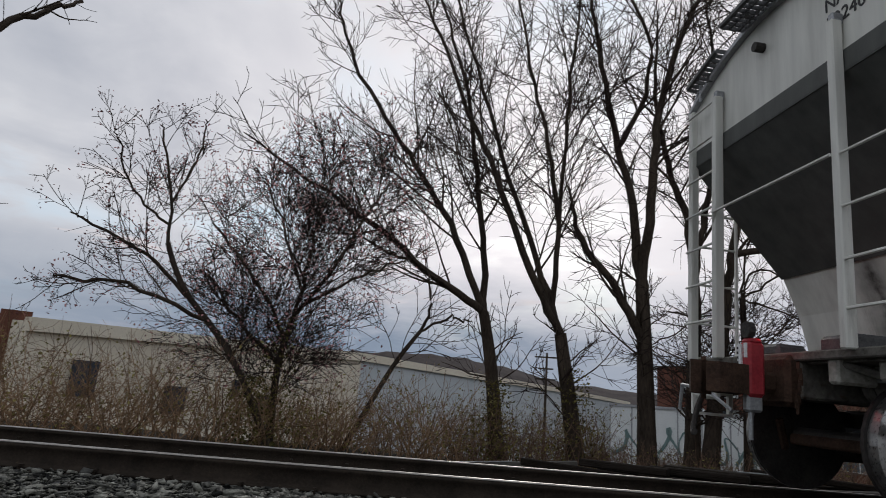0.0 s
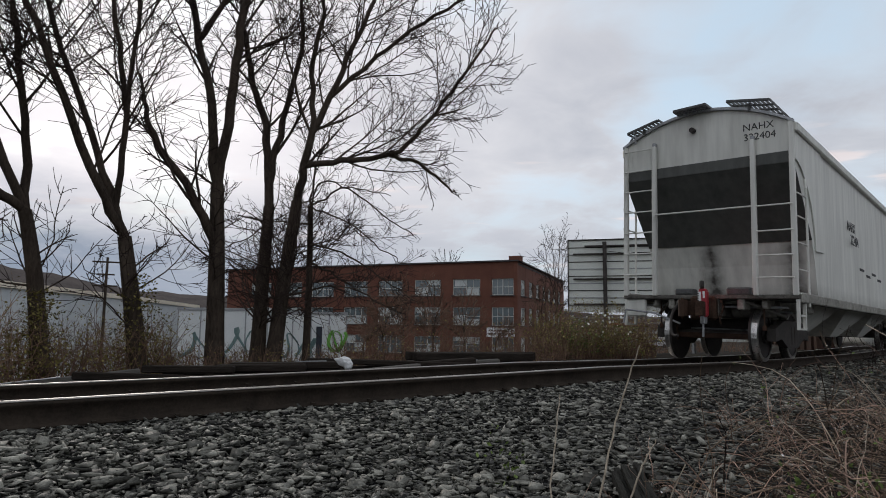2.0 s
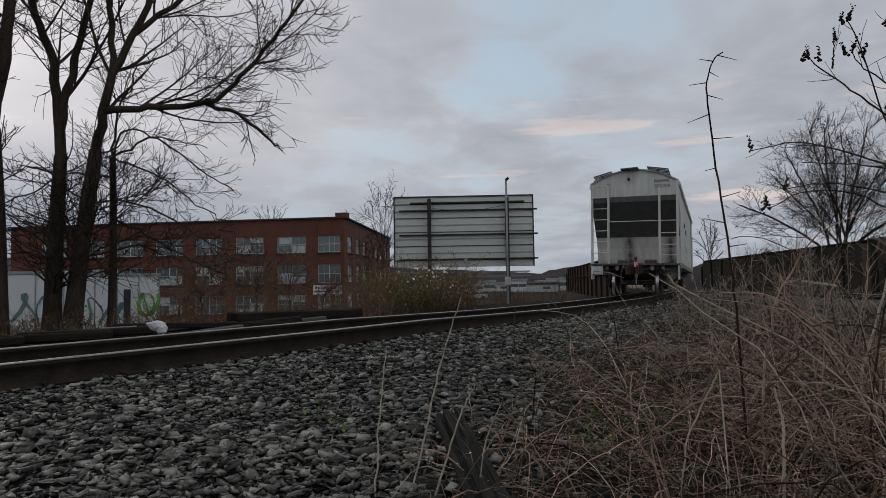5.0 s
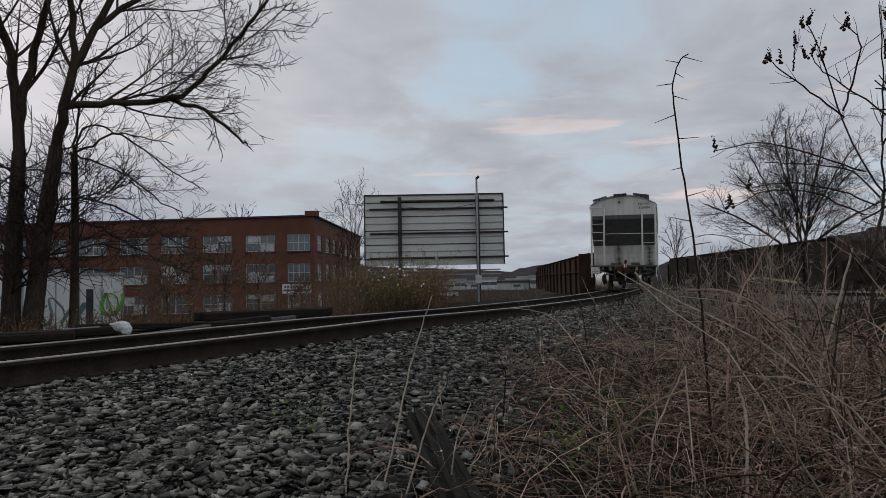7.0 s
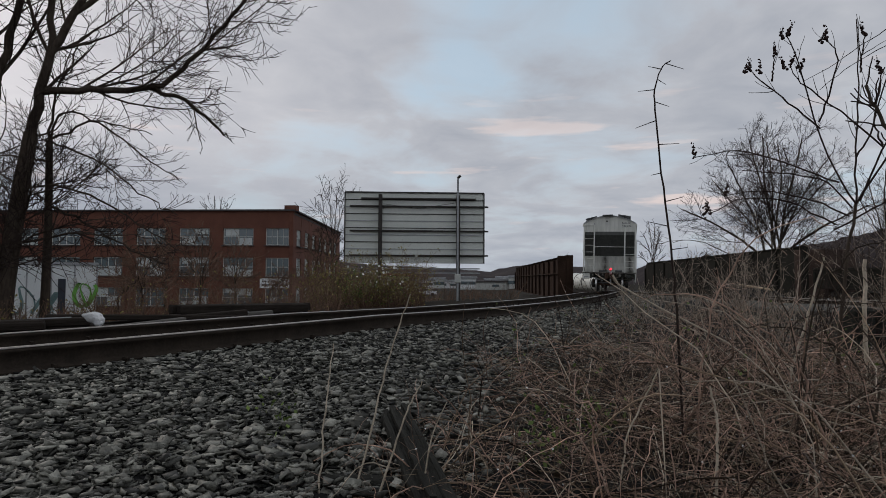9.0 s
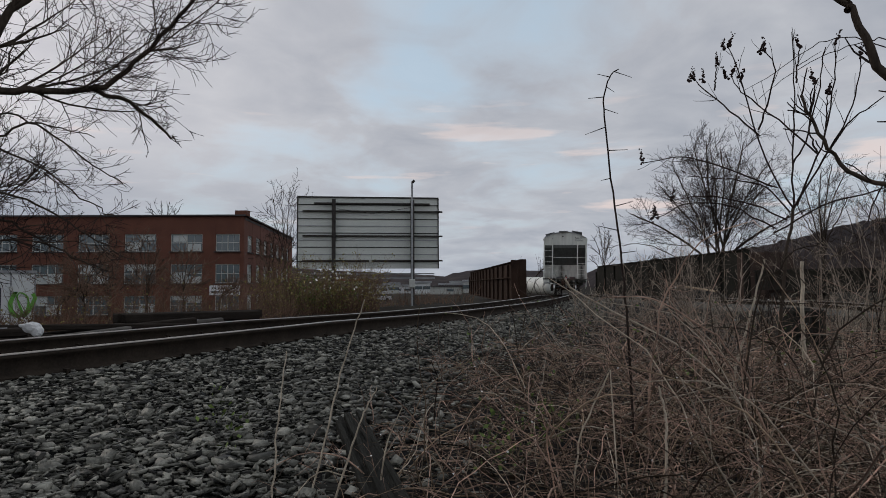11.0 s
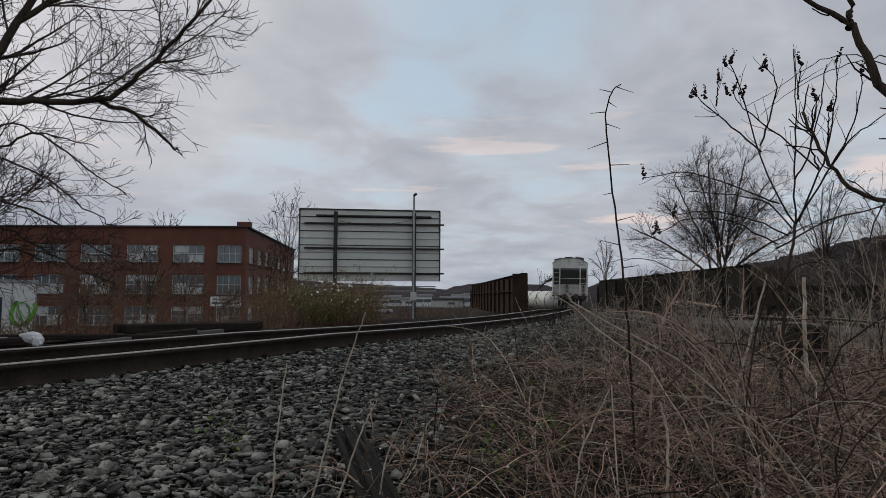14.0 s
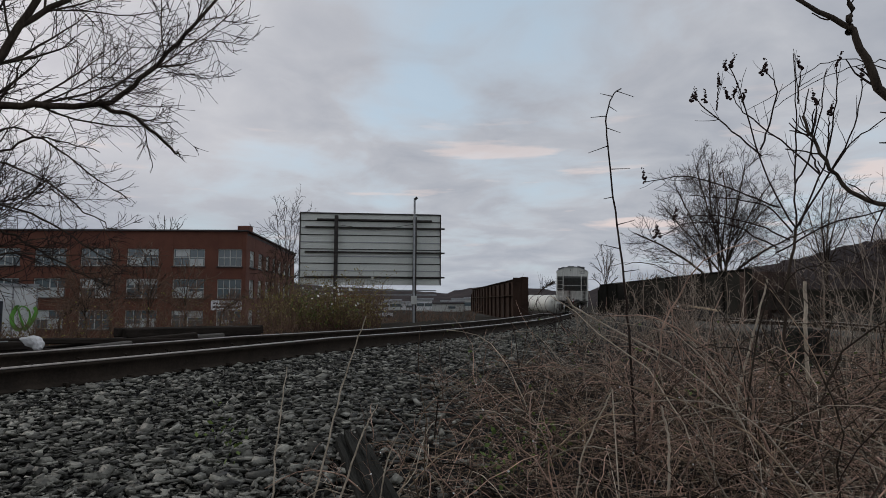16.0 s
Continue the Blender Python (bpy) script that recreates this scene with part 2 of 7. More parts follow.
# ---- mesh helpers ----
def mesh_object(name, bm_or_arrays, mat, parent=None, label="", smooth=False):
    me = bpy.data.meshes.new(name)
    if isinstance(bm_or_arrays, bmesh.types.BMesh):
        bm_or_arrays.to_mesh(me)
        bm_or_arrays.free()
    else:
        verts, faces = bm_or_arrays
        fill(me, verts, faces)
    for m in (mat if isinstance(mat, (list, tuple)) else (mat,)):
        me.materials.append(m)
    if smooth:
        me.polygons.foreach_set("use_smooth", [True] * len(me.polygons))
    ob = new(name, me)
    if parent:
        ob.parent = parent
    if label:
        tagged(ob, label)
    return ob


part = mesh_object


def fill(me, verts, faces):
    """Fast mesh from arrays: faces is an (n, k) array of vertex indices."""
    verts, faces = np.asarray(verts, dtype=np.float32), np.asarray(faces, dtype=np.int32)
    n, k = faces.shape
    me.vertices.add(len(verts))
    me.vertices.foreach_set("co", verts.ravel())
    me.loops.add(n * k)
    me.loops.foreach_set("vertex_index", faces.ravel())
    me.polygons.add(n)
    me.polygons.foreach_set("loop_start", np.arange(0, n * k, k, dtype=np.int32))
    me.update(calc_edges=True)
    me.validate()


def empty(name, m, label, category, group="", kind=""):
    ob = new(name)
    ob.matrix_world = m
    return tagged(ob, label, category, group, kind)


def box(bm, c, size, rz=0.0, rx=0.0, ry=0.0, bevel=0.0):
    m = pose(*c, rx, ry, rz) @ Matrix.Diagonal((*size, 1))
    made = bmesh.ops.create_cube(bm, size=1.0, matrix=m)["verts"]
    if bevel:
        edges = list({e for v in made for e in v.link_edges})
        bmesh.ops.bevel(bm, geom=edges, offset=bevel, segments=1, affect="EDGES")
    return bm


def boxed(*args, **kw):
    return box(bmesh.new(), *args, **kw)


def rod(bm, a, b, r, sides=8, r2=None):
    a, b = Vector(a), Vector(b)
    d = b - a
    m = Matrix.Translation((a + b) / 2) @ d.to_track_quat("Z", "Y").to_matrix().to_4x4()
    bmesh.ops.create_cone(bm, cap_ends=True, segments=sides, radius1=r, radius2=r if r2 is None else r2, depth=d.length, matrix=m)
    return bm


def prism(bm, outline, lo, hi, axis=0):
    """Extrudes an outline of (u, v) along an axis: 0 = x with (y, z), 1 = y with (x, z), 2 = z with (x, y)."""
    def at(u, v, w):
        return (w, u, v) if axis == 0 else (u, w, v) if axis == 1 else (u, v, w)
    A = [bm.verts.new(at(u, v, lo)) for u, v in outline]
    B = [bm.verts.new(at(u, v, hi)) for u, v in outline]
    n = len(outline)
    bm.faces.new(A)
    bm.faces.new(B[::-1])
    for i in range(n):
        bm.faces.new((A[i], B[i], B[(i + 1) % n], A[(i + 1) % n]))
    bmesh.ops.recalc_face_normals(bm, faces=bm.faces[:])
    return bm


def tubes(paths, sides):
    """Joined tapered tubes along many polylines: each path is (points, radii)."""
    V, F, base = [], [], 0
    ang = np.arange(sides) * 2 * np.pi / sides
    ca, sa = np.cos(ang), np.sin(ang)
    ring = np.arange(sides)
    for pts, rad in paths:
        pts = np.asarray(pts, dtype=float)
        n = len(pts)
        t = np.gradient(pts, axis=0)
        t /= np.linalg.norm(t, axis=1)[:, None] + 1e-9
        ref = np.array((0.0, 0.0, 1.0)) if abs(t[0, 2]) < 0.8 else np.array((1.0, 0.0, 0.0))
        u = np.cross(t, ref)
        u /= np.linalg.norm(u, axis=1)[:, None] + 1e-9
        w = np.cross(t, u)
        r = np.asarray(rad)[:, None, None]
        V.append((pts[:, None, :] + r * (u[:, None, :] * ca[None, :, None] + w[:, None, :] * sa[None, :, None])).reshape(-1, 3))
        for i in range(n - 1):
            a = base + i * sides + ring
            b = base + i * sides + (ring + 1) % sides
            F.append(np.stack([a, b, b + sides, a + sides], 1))
        base += n * sides
    return np.concatenate(V), np.concatenate(F)


def leaves(points, size, rng, flat=0.5):
    """Small diamond leaves, one at each point."""
    n = len(points)
    d = rng.normal(size=(n, 3))
    d /= np.linalg.norm(d, axis=1)[:, None]
    e = np.cross(d, rng.normal(size=(n, 3)))
    e /= np.linalg.norm(e, axis=1)[:, None]
    s = (size * rng.uniform(0.5, 1.3, n))[:, None]
    p = np.asarray(points)
    V = np.stack([p, p + d * s * 0.5 + e * s * flat * 0.5, p + d * s, p + d * s * 0.5 - e * s * flat * 0.5], 1).reshape(-1, 3)
    return V, np.arange(4 * n).reshape(n, 4)


def smooth_path(pts, n):
    pts = np.asarray(pts, float)
    t = np.linspace(0, len(pts) - 1, n)
    q = np.stack([np.interp(t, range(len(pts)), pts[:, c]) for c in range(3)], 1)
    for _ in range(2):
        q[1:-1] = (q[:-2] + 2 * q[1:-1] + q[2:]) / 4
    return q


def polar(az, dist, z=0.0):
    a = radians(az)
    return (-dist * math.sin(a), dist * math.cos(a), z)


# ---- the lie of the land ----
YS = np.arange(-60, 400, 0.25)
SLOPE = np.interp(YS, [-60, -2, 4, 8, 11, 15, 20, 27, 33, 40, 400], [0.44, 0.42, 0.39, 0.33, 0.26, 0.235, 0.19, 0.15, 0.125, 0.10, 0.10])
XS = np.concatenate([[0], np.cumsum((SLOPE[1:] + SLOPE[:-1]) / 2 * 0.25)])
XS += -2.40 - np.interp(10.07, YS, XS)
SS = np.concatenate([[0], np.cumsum(np.hypot(np.diff(XS), 0.25))])


def track_z(y):
    return np.interp(y, [-60, 8, 12, 20, 31, 46, 63, 110, 400], [0, 0, -0.08, -0.18, -0.27, -0.60, -0.98, -1.9, -4])


def track_at(s):
    """Place and heading (dx/dy) of the centre line at the arc length s."""
    y = float(np.interp(s, SS, YS))
    return float(np.interp(y, YS, XS)), y, float(track_z(y)), float(np.interp(y, YS, SLOPE))


def arc(y):
    return float(np.interp(y, YS, SS))


def side_of(x, y):
    """Distance from the track's centre line, positive on the camera's side."""
    k = np.interp(y, YS, SLOPE)
    return (x - np.interp(y, YS, XS)) / np.sqrt(1 + k * k)


def ground_z(x, y):
    d = side_of(x, y)
    near = np.interp(d, [-80, -45, -24, -11, -6, -2.6, -1.5, 1.5, 2.4, 4.5, 7, 14, 40, 120], [-5.2, -5.0, -4.2, -0.75, -0.50, -0.42, -0.22, -0.22, -0.30, -0.42, -0.45, -0.55, -0.6, -0.2])
    roll = 0.06 * np.sin(x * 0.9 + 1.3) * np.sin(y * 0.7) * np.clip((np.abs(d) - 3.5) / 3, 0, 1)
    return near + np.clip(track_z(y), -2.2, 0) * np.interp(d, [-6, 3, 12], [1, 1, 0.55]) + roll

# ---- ground and tracks ----
def spread(lo, hi, n, mid, tight):
    """Coordinates packed round mid and wide apart far off."""
    t = np.linspace(np.arcsinh((lo - mid) / tight), np.arcsinh((hi - mid) / tight), n)
    return mid + np.sinh(t) * tight


def make_ground():
    gx, gy = spread(-2500, 2500, 210, -2, 6), spread(-1500, 3500, 210, 8, 7)
    X, Y = np.meshgrid(gx, gy)
    Z = ground_z(X, Y)
    n, m = X.shape
    i = np.arange(n * m).reshape(n, m)
    F = np.stack([i[:-1, :-1], i[:-1, 1:], i[1:, 1:], i[1:, :-1]], -1).reshape(-1, 4)
    ob = mesh_object("ground", (np.stack([X, Y, Z], -1).reshape(-1, 3), F), SOIL, smooth=True)
    tagged(ob, "dark earth with dead grass and thin moss", "ground", kind="structure")


make_ground()


def ribbon(name, y0, y1, profile, mat, step=0.5, parent=None, centre=None):
    """Sweeps a closed profile of (side, height) along the track."""
    s = np.arange(arc(y0), arc(y1), step)
    y = np.interp(s, SS, YS)
    x, k, z = np.interp(y, YS, XS), np.interp(y, YS, SLOPE), track_z(y)
    nx, ny = 1 / np.sqrt(1 + k * k), -k / np.sqrt(1 + k * k)
    pr = np.array(profile)
    V = np.stack([x[:, None] + nx[:, None] * pr[None, :, 0], y[:, None] + ny[:, None] * pr[None, :, 0], z[:, None] + pr[None, :, 1]], -1)
    n, m = V.shape[:2]
    i = np.arange(n * m).reshape(n, m)
    j = np.roll(i, -1, axis=1)
    F = np.stack([i[:-1], j[:-1], j[1:], i[1:]], -1).reshape(-1, 4)
    return mesh_object(name, (V.reshape(-1, 3), F), mat, parent)


RAIL_PROFILE = [(-0.035, -0.012), (0.035, -0.012), (0.037, -0.035), (0.010, -0.05), (0.008, -0.135), (0.02, -0.15), (0.07, -0.163), (0.07, -0.178), (-0.07, -0.178), (-0.07, -0.163), (-0.02, -0.15), (-0.008, -0.135), (-0.010, -0.05), (-0.037, -0.035)]
HEAD_PROFILE = [(-0.030, 0.0), (0.030, 0.0), (0.036, -0.010), (-0.036, -0.010)]
CANT = -0.03  # the outer, near rail lies higher

bed = ribbon("ballast_bed", -40, 120, [(-3.4, -0.45), (-2.6, -0.30), (-1.45, -0.195), (1.45, -0.195), (2.2, -0.245), (3.6, -0.345), (5.6, -0.41), (5.6, -0.7), (-3.4, -0.7)], SHADEBED)
tagged(bed, "near-black crushed-stone bed under the track, shade between stones in its colour", "track bed", kind="structure")


def rail_thing(side, lift):
    e = empty("rail", pose(0, 0, 0), "rusty steel running rail with a polished head", "rail", "rails of the main track", "structure")
    ribbon("web", -40, 120, [(a + side, b + lift) for a, b in RAIL_PROFILE], RAIL, parent=e)
    ribbon("railhead", -40, 120, [(a + side, b + lift) for a, b in HEAD_PROFILE], RAILHEAD, parent=e)


rail_thing(0.753, 0.0)
rail_thing(-0.753, CANT)


def make_ties():
    rng = random.Random(4)
    bm = boxed((0, 0, 0), (2.55, 0.22, 0.17), bevel=0.012)
    me = bpy.data.meshes.new("tie")
    bm.to_mesh(me)
    bm.free()
    me.materials.append(TIE)
    plate = bmesh.new()
    for sx in (-0.753, 0.753):
        box(plate, (sx, 0, 0.089), (0.34, 0.19, 0.012), bevel=0.003)
    clip = bpy.data.meshes.new("tie_plate")
    plate.to_mesh(clip)
    plate.free()
    clip.materials.append(RAIL)
    spike = bmesh.new()
    for sx in (-0.753, 0.753):
        for dx in (-0.095, 0.095):
            rod(spike, (sx + dx, 0.05 * (1 if dx > 0 else -1), 0.09), (sx + dx * 0.98, 0.05 * (1 if dx > 0 else -1), 0.145), 0.011, 5)
            box(spike, (sx + dx * 0.86, 0.05 * (1 if dx > 0 else -1), 0.147), (0.05, 0.026, 0.016))
        # rail anchors that show as hooks under the rail base
        box(spike, (sx + 0.085, 0.14, 0.10), (0.10, 0.035, 0.03), ry=14)
        box(spike, (sx + 0.085, -0.14, 0.10), (0.10, 0.035, 0.03), ry=14)
    sp = bpy.data.meshes.new("spikes")
    spike.to_mesh(sp)
    spike.free()
    sp.materials.append(RAIL)
    s = arc(-9)
    while s < arc(60):
        x, y, z, k = track_at(s)
        tie = new("sleeper", me)
        tie.matrix_world = pose(x, y, z - 0.282 + rng.uniform(-0.008, 0.004), 0, 1.1, math.degrees(-math.atan(k)) + rng.uniform(-1.5, 1.5))
        tagged(tie, "dark creosoted wooden sleeper in the ballast", "sleeper", "sleepers of the main track", "structure")
        p = new("tie_plate", clip)
        p.parent = tie
        q = new("spikes", sp)
        q.parent = tie
        s += 0.53


make_ties()


SIDINGBED = material("siding_gravel", (0.045, 0.043, 0.039), (0.15, 0.145, 0.13), 0.9, 6, bump=1.0, fine=25, spec=0.1)


def second_track():
    """A siding that runs off on the camera's side."""
    pts = [(34, -22), (17, 10), (11.6, 21.0), (8.9, 27.2), (6.8, 36), (6.2, 48), (6.9, 60)]
    P = np.array(pts, float)
    u = np.linspace(0, len(P) - 1, 120)
    X, Y = np.interp(u, range(len(P)), P[:, 0]), np.interp(u, range(len(P)), P[:, 1])
    k = np.ones(15) / 15
    X, Y = np.convolve(np.pad(X, 7, "edge"), k, "valid"), np.convolve(np.pad(Y, 7, "edge"), k, "valid")
    T = np.stack([np.gradient(X), np.gradient(Y)], 1)
    T /= np.linalg.norm(T, axis=1)[:, None]
    Z = ground_z(X, Y) + 0.26
    for side in (-0.75, 0.75):
        e = empty("rail", pose(0, 0, 0), "rusty siding rail with a dull shiny head", "rail", "rails of the siding", "structure")
        for nm, prof, mat in (("web", RAIL_PROFILE, RAIL), ("railhead", HEAD_PROFILE, RAILHEAD)):
            pr = np.array(prof)
            off = side + pr[None, :, 0]
            V = np.stack([X[:, None] + T[:, 1:2] * off, Y[:, None] - T[:, 0:1] * off, Z[:, None] + pr[None, :, 1] + 0 * off], -1)
            n, m = V.shape[:2]
            i = np.arange(n * m).reshape(n, m)
            j = np.roll(i, -1, axis=1)
            mesh_object(nm, (V.reshape(-1, 3), np.stack([i[:-1], j[:-1], j[1:], i[1:]], -1).reshape(-1, 4)), mat, e)
    off = np.array([-2.6, -1.5, 1.5, 2.6])
    dz = np.array([-0.3, -0.12, -0.12, -0.3])
    V = np.stack([X[:, None] + T[:, 1:2] * off, Y[:, None] - T[:, 0:1] * off, Z[:, None] - 0.02 + dz[None] + 0 * X[:, None]], -1)
    n, m = V.shape[:2]
    i = np.arange(n * m).reshape(n, m)
    ob = mesh_object("siding_bed", (V.reshape(-1, 3), np.stack([i[:-1, :-1], i[:-1, 1:], i[1:, 1:], i[1:, :-1]], -1).reshape(-1, 4)), SIDINGBED)
    tagged(ob, "grey gravel bed of the siding", "track bed", kind="structure")


second_track()


# ---- the covered hopper wagon ----
def letters(text, size, mat, name, parent, m):
    cu = bpy.data.curves.new(name, "FONT")
    cu.body, cu.size, cu.extrude, cu.align_x = text, size, 0.003, "CENTER"
    tmp = bpy.data.objects.new(name, cu)
    scene.collection.objects.link(tmp)
    me = bpy.data.meshes.new_from_object(tmp.evaluated_get(bpy.context.evaluated_depsgraph_get()))
    bpy.data.objects.remove(tmp)
    bpy.data.curves.remove(cu)
    me.materials.append(mat)
    ob = new(name, me)
    ob.parent = parent
    ob.matrix_basis = m
    return ob


CAR_W, CAR_L, EAVE, SILL = 1.56, 15.8, 4.10, 1.12
TRUCK = 1.57  # truck centre from the end of the body


def roof_z(x):
    return EAVE + 0.47 * (1 - (x / CAR_W) ** 2)


def sooted_paint():
    """Off-white paint with two soot streaks down the lower end sheet."""
    m = WHITE.copy()
    m.name = "sooted_car_paint"
    nt = m.node_tree
    bsdf = nt.nodes["Principled BSDF"]
    col = bsdf.inputs["Base Color"].links[0].from_socket
    tc = nt.nodes.new("ShaderNodeTexCoord").outputs["Object"]
    sep = nt.nodes.new("ShaderNodeSeparateXYZ")
    nt.links.new(tc, sep.inputs[0])
    x, y, z = sep.outputs
    rough = node(nt, "ShaderNodeTexNoise", [("Vector", tc)], Scale=5.0, Detail=5.0, Roughness=0.6).outputs["Fac"]
    def streak(at, half):
        d = maths(nt, "DIVIDE", maths(nt, "ABSOLUTE", maths(nt, "SUBTRACT", x, at)), half)
        return maths(nt, "SUBTRACT", 1.0, d, True)
    s_ = maths(nt, "ADD", streak(-0.28, 0.26), streak(1.16, 0.24), True)
    s_ = maths(nt, "MULTIPLY", s_, maths(nt, "MULTIPLY", maths(nt, "SUBTRACT", 2.0, y), 2.0, True))
    s_ = maths(nt, "MULTIPLY", s_, maths(nt, "MULTIPLY", maths(nt, "SUBTRACT", 2.35, z), 3.0, True))
    foot = maths(nt, "MULTIPLY", maths(nt, "SUBTRACT", 1.42, z), 3.0, True)
    s_ = maths(nt, "MULTIPLY", maths(nt, "ADD", s_, maths(nt, "MULTIPLY", foot, 0.5), True), maths(nt, "MULTIPLY", rough, 1.7), True)
    nt.links.new(mixed(nt, s_, col, (0.07, 0.065, 0.058)), bsdf.inputs["Base Color"])
    return m


def make_hopper():
    car = empty("hopper_wagon", pose(0, 0, 0), "off-white covered hopper wagon with slope-sheet ends, rolling away on the track", "railway wagon")
    w, L = CAR_W, CAR_L
    # body: side walls whose ends are cut on the slope, as one closed skin
    prof = [(0.05, EAVE), (0.05, 3.42), (1.12, 2.18), (1.30, 1.75), (1.46, SILL + 0.03)]
    end = [(y, z) for y, z in prof]
    outline = end + [(L - y, z) for y, z in reversed(end)]
    bm = bmesh.new()
    prism(bm, outline, -w + 0.03, w - 0.03, 0)
    body = part("body", bm, sooted_paint(), car, "dirty off-white steel body with soot streaks at its end")
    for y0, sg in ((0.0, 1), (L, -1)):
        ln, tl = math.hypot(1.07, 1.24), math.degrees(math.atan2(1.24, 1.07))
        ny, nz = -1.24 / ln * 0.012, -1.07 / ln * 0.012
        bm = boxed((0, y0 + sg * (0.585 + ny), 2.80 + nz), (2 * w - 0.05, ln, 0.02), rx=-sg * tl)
        # the same dark grey runs on over a strip of the upright face
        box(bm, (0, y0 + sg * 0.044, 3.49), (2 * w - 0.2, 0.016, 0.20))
        part("slope_sheet", bm, SLOPE_DARK, car, "dark grey sloping end sheet")
    # curved end heads of the slope sheets on each side
    for sx in (-1, 1):
        for y0, sg in ((0.0, 1), (L, -1)):
            bm = bmesh.new()
            arcpts = [(y0 + sg * (0.06 + 1.25 * math.sin(a) ** 1.2), 3.45 - 1.5 * (1 - math.cos(a)) * 0.98) for a in np.linspace(0, math.pi / 2, 9)]
            prism(bm, [(y0 + sg * 0.06, EAVE)] + arcpts + [(y0 + sg * 1.9, 2.0), (y0 + sg * 1.9, EAVE)], sx * (w - 0.025), sx * (w - 0.002), 0)
            part("side_sheet", bm, WHITE, car)
    # side panels with posts
    for sx in (-1, 1):
        bm = boxed((sx * w, L / 2, EAVE - 0.10), (0.10, L - 0.1, 0.16), bevel=0.02)
        part("eave_rail", bm, WHITE, car)
        bm = boxed((sx * (w - 0.02), L / 2, SILL - 0.03), (0.12, L - 0.2, 0.17), bevel=0.02)
        part("side_sill", bm, PALEGRIME, car, "grimy grey side sill")
    # arched roof
    xs = np.linspace(-w, w, 13)
    bm = bmesh.new()
    prism(bm, [(x, roof_z(x)) for x in xs] + [(w, EAVE - 0.03), (-w, EAVE - 0.03)], 0.052, L - 0.052, 1)
    part("roof", bm, WHITE, car)
    # rim over the end
    bm = bmesh.new()
    prism(bm, [(x, roof_z(x) + 0.02) for x in xs] + [(x, roof_z(x) - 0.03) for x in xs[::-1]], -0.015, 0.05, 1)
    part("roof_rim", bm, GALV, car)
    # discharge chutes below
    for i in range(3):
        yc = 4.2 + i * 3.7
        bm = bmesh.new()
        A = [(-1.2, yc - 1.6, 1.2), (1.2, yc - 1.6, 1.2), (1.2, yc + 1.6, 1.2), (-1.2, yc + 1.6, 1.2)]
        B = [(-0.5, yc - 0.45, 0.42), (0.5, yc - 0.45, 0.42), (0.5, yc + 0.45, 0.42), (-0.5, yc + 0.45, 0.42)]
        va, vb = [bm.verts.new(p) for p in A], [bm.verts.new(p) for p in B]
        bm.faces.new(va)
        bm.faces.new(vb[::-1])
        for j in range(4):
            bm.faces.new((va[j], vb[j], vb[(j + 1) % 4], va[(j + 1) % 4]))
        bmesh.ops.recalc_face_normals(bm, faces=bm.faces[:])
        part("chute", bm, WHITE, car)
    # underframe
    part("centre_sill", boxed((0, L / 2, 0.93), (0.5, L - 0.1, 0.34), bevel=0.02), GRIME, car, "grimy steel underframe beam")
    for y0, sg in ((0.0, 1), (L, -1)):
        part("end_sill", boxed((0, y0 + sg * 0.1, SILL - 0.02), (2 * w, 0.18, 0.075), bevel=0.012), GRIME, car, "grimy steel end sill")
        part("platform", boxed((0, y0 + sg * 0.75, SILL - 0.05), (2 * w - 0.1, 1.3, 0.05)), GRIME, car)
        part("bolster", boxed((0, y0 + sg * 1.7, 0.98), (2.7, 0.5, 0.24), bevel=0.03), PALEGRIME, car, "grey body bolster")
        part("shear_plate", boxed((0, y0 + sg * 0.9, 1.02), (1.5, 1.1, 0.05), bevel=0.01), PALEGRIME, car)
        for sx in (-1, 1):
            part("sill_gusset", boxed((sx * 0.98, y0 + sg * 0.62, 1.0), (0.10, 0.9, 0.18), bevel=0.02), PALEGRIME, car)
        for sx, zt in ((-1, EAVE), (1, EAVE)):
            part("corner_post", boxed((sx * (w - 0.05), y0 + sg * 0.03, (SILL + zt) / 2), (0.085, 0.09, zt - SILL), bevel=0.012), WHITE, car)
        for sx, zt in ((-0.90, 4.02), (0.90, 3.86)):
            part("end_post", boxed((sx, y0 - sg * 0.02, (SILL + zt) / 2), (0.08, 0.10, zt - SILL), bevel=0.012), WHITE, car)
            part("post_bracket", boxed((sx, y0, zt + 0.02), (0.06, 0.10, 0.10), bevel=0.01), GALV, car)
        for i, z in enumerate(np.linspace(1.52, 3.98, 7)):
            bm = bmesh.new()
            rod(bm, (-w + 0.05, y0 - sg * 0.05, z), (-0.90, y0 - sg * 0.05, z), 0.014, 6)
            part("rung", bm, WHITE, car)
        for z in (1.42, 1.80, 2.22, 2.66):
            bm = bmesh.new()
            rod(bm, (0.90, y0 - sg * 0.05, z), (w - 0.05, y0 - sg * 0.05, z), 0.014, 6)
            part("rung", bm, WHITE, car)
        bm = bmesh.new()
        rod(bm, (-0.90, y0 - sg * 0.07, 2.56), (-0.86, y0 - sg * 0.09, 2.66), 0.016, 6)
        rod(bm, (-0.88, y0 - sg * 0.09, 2.66), (0.88, y0 - sg * 0.09, 2.66), 0.016, 6)
        part("handrail", bm, WHITE, car)
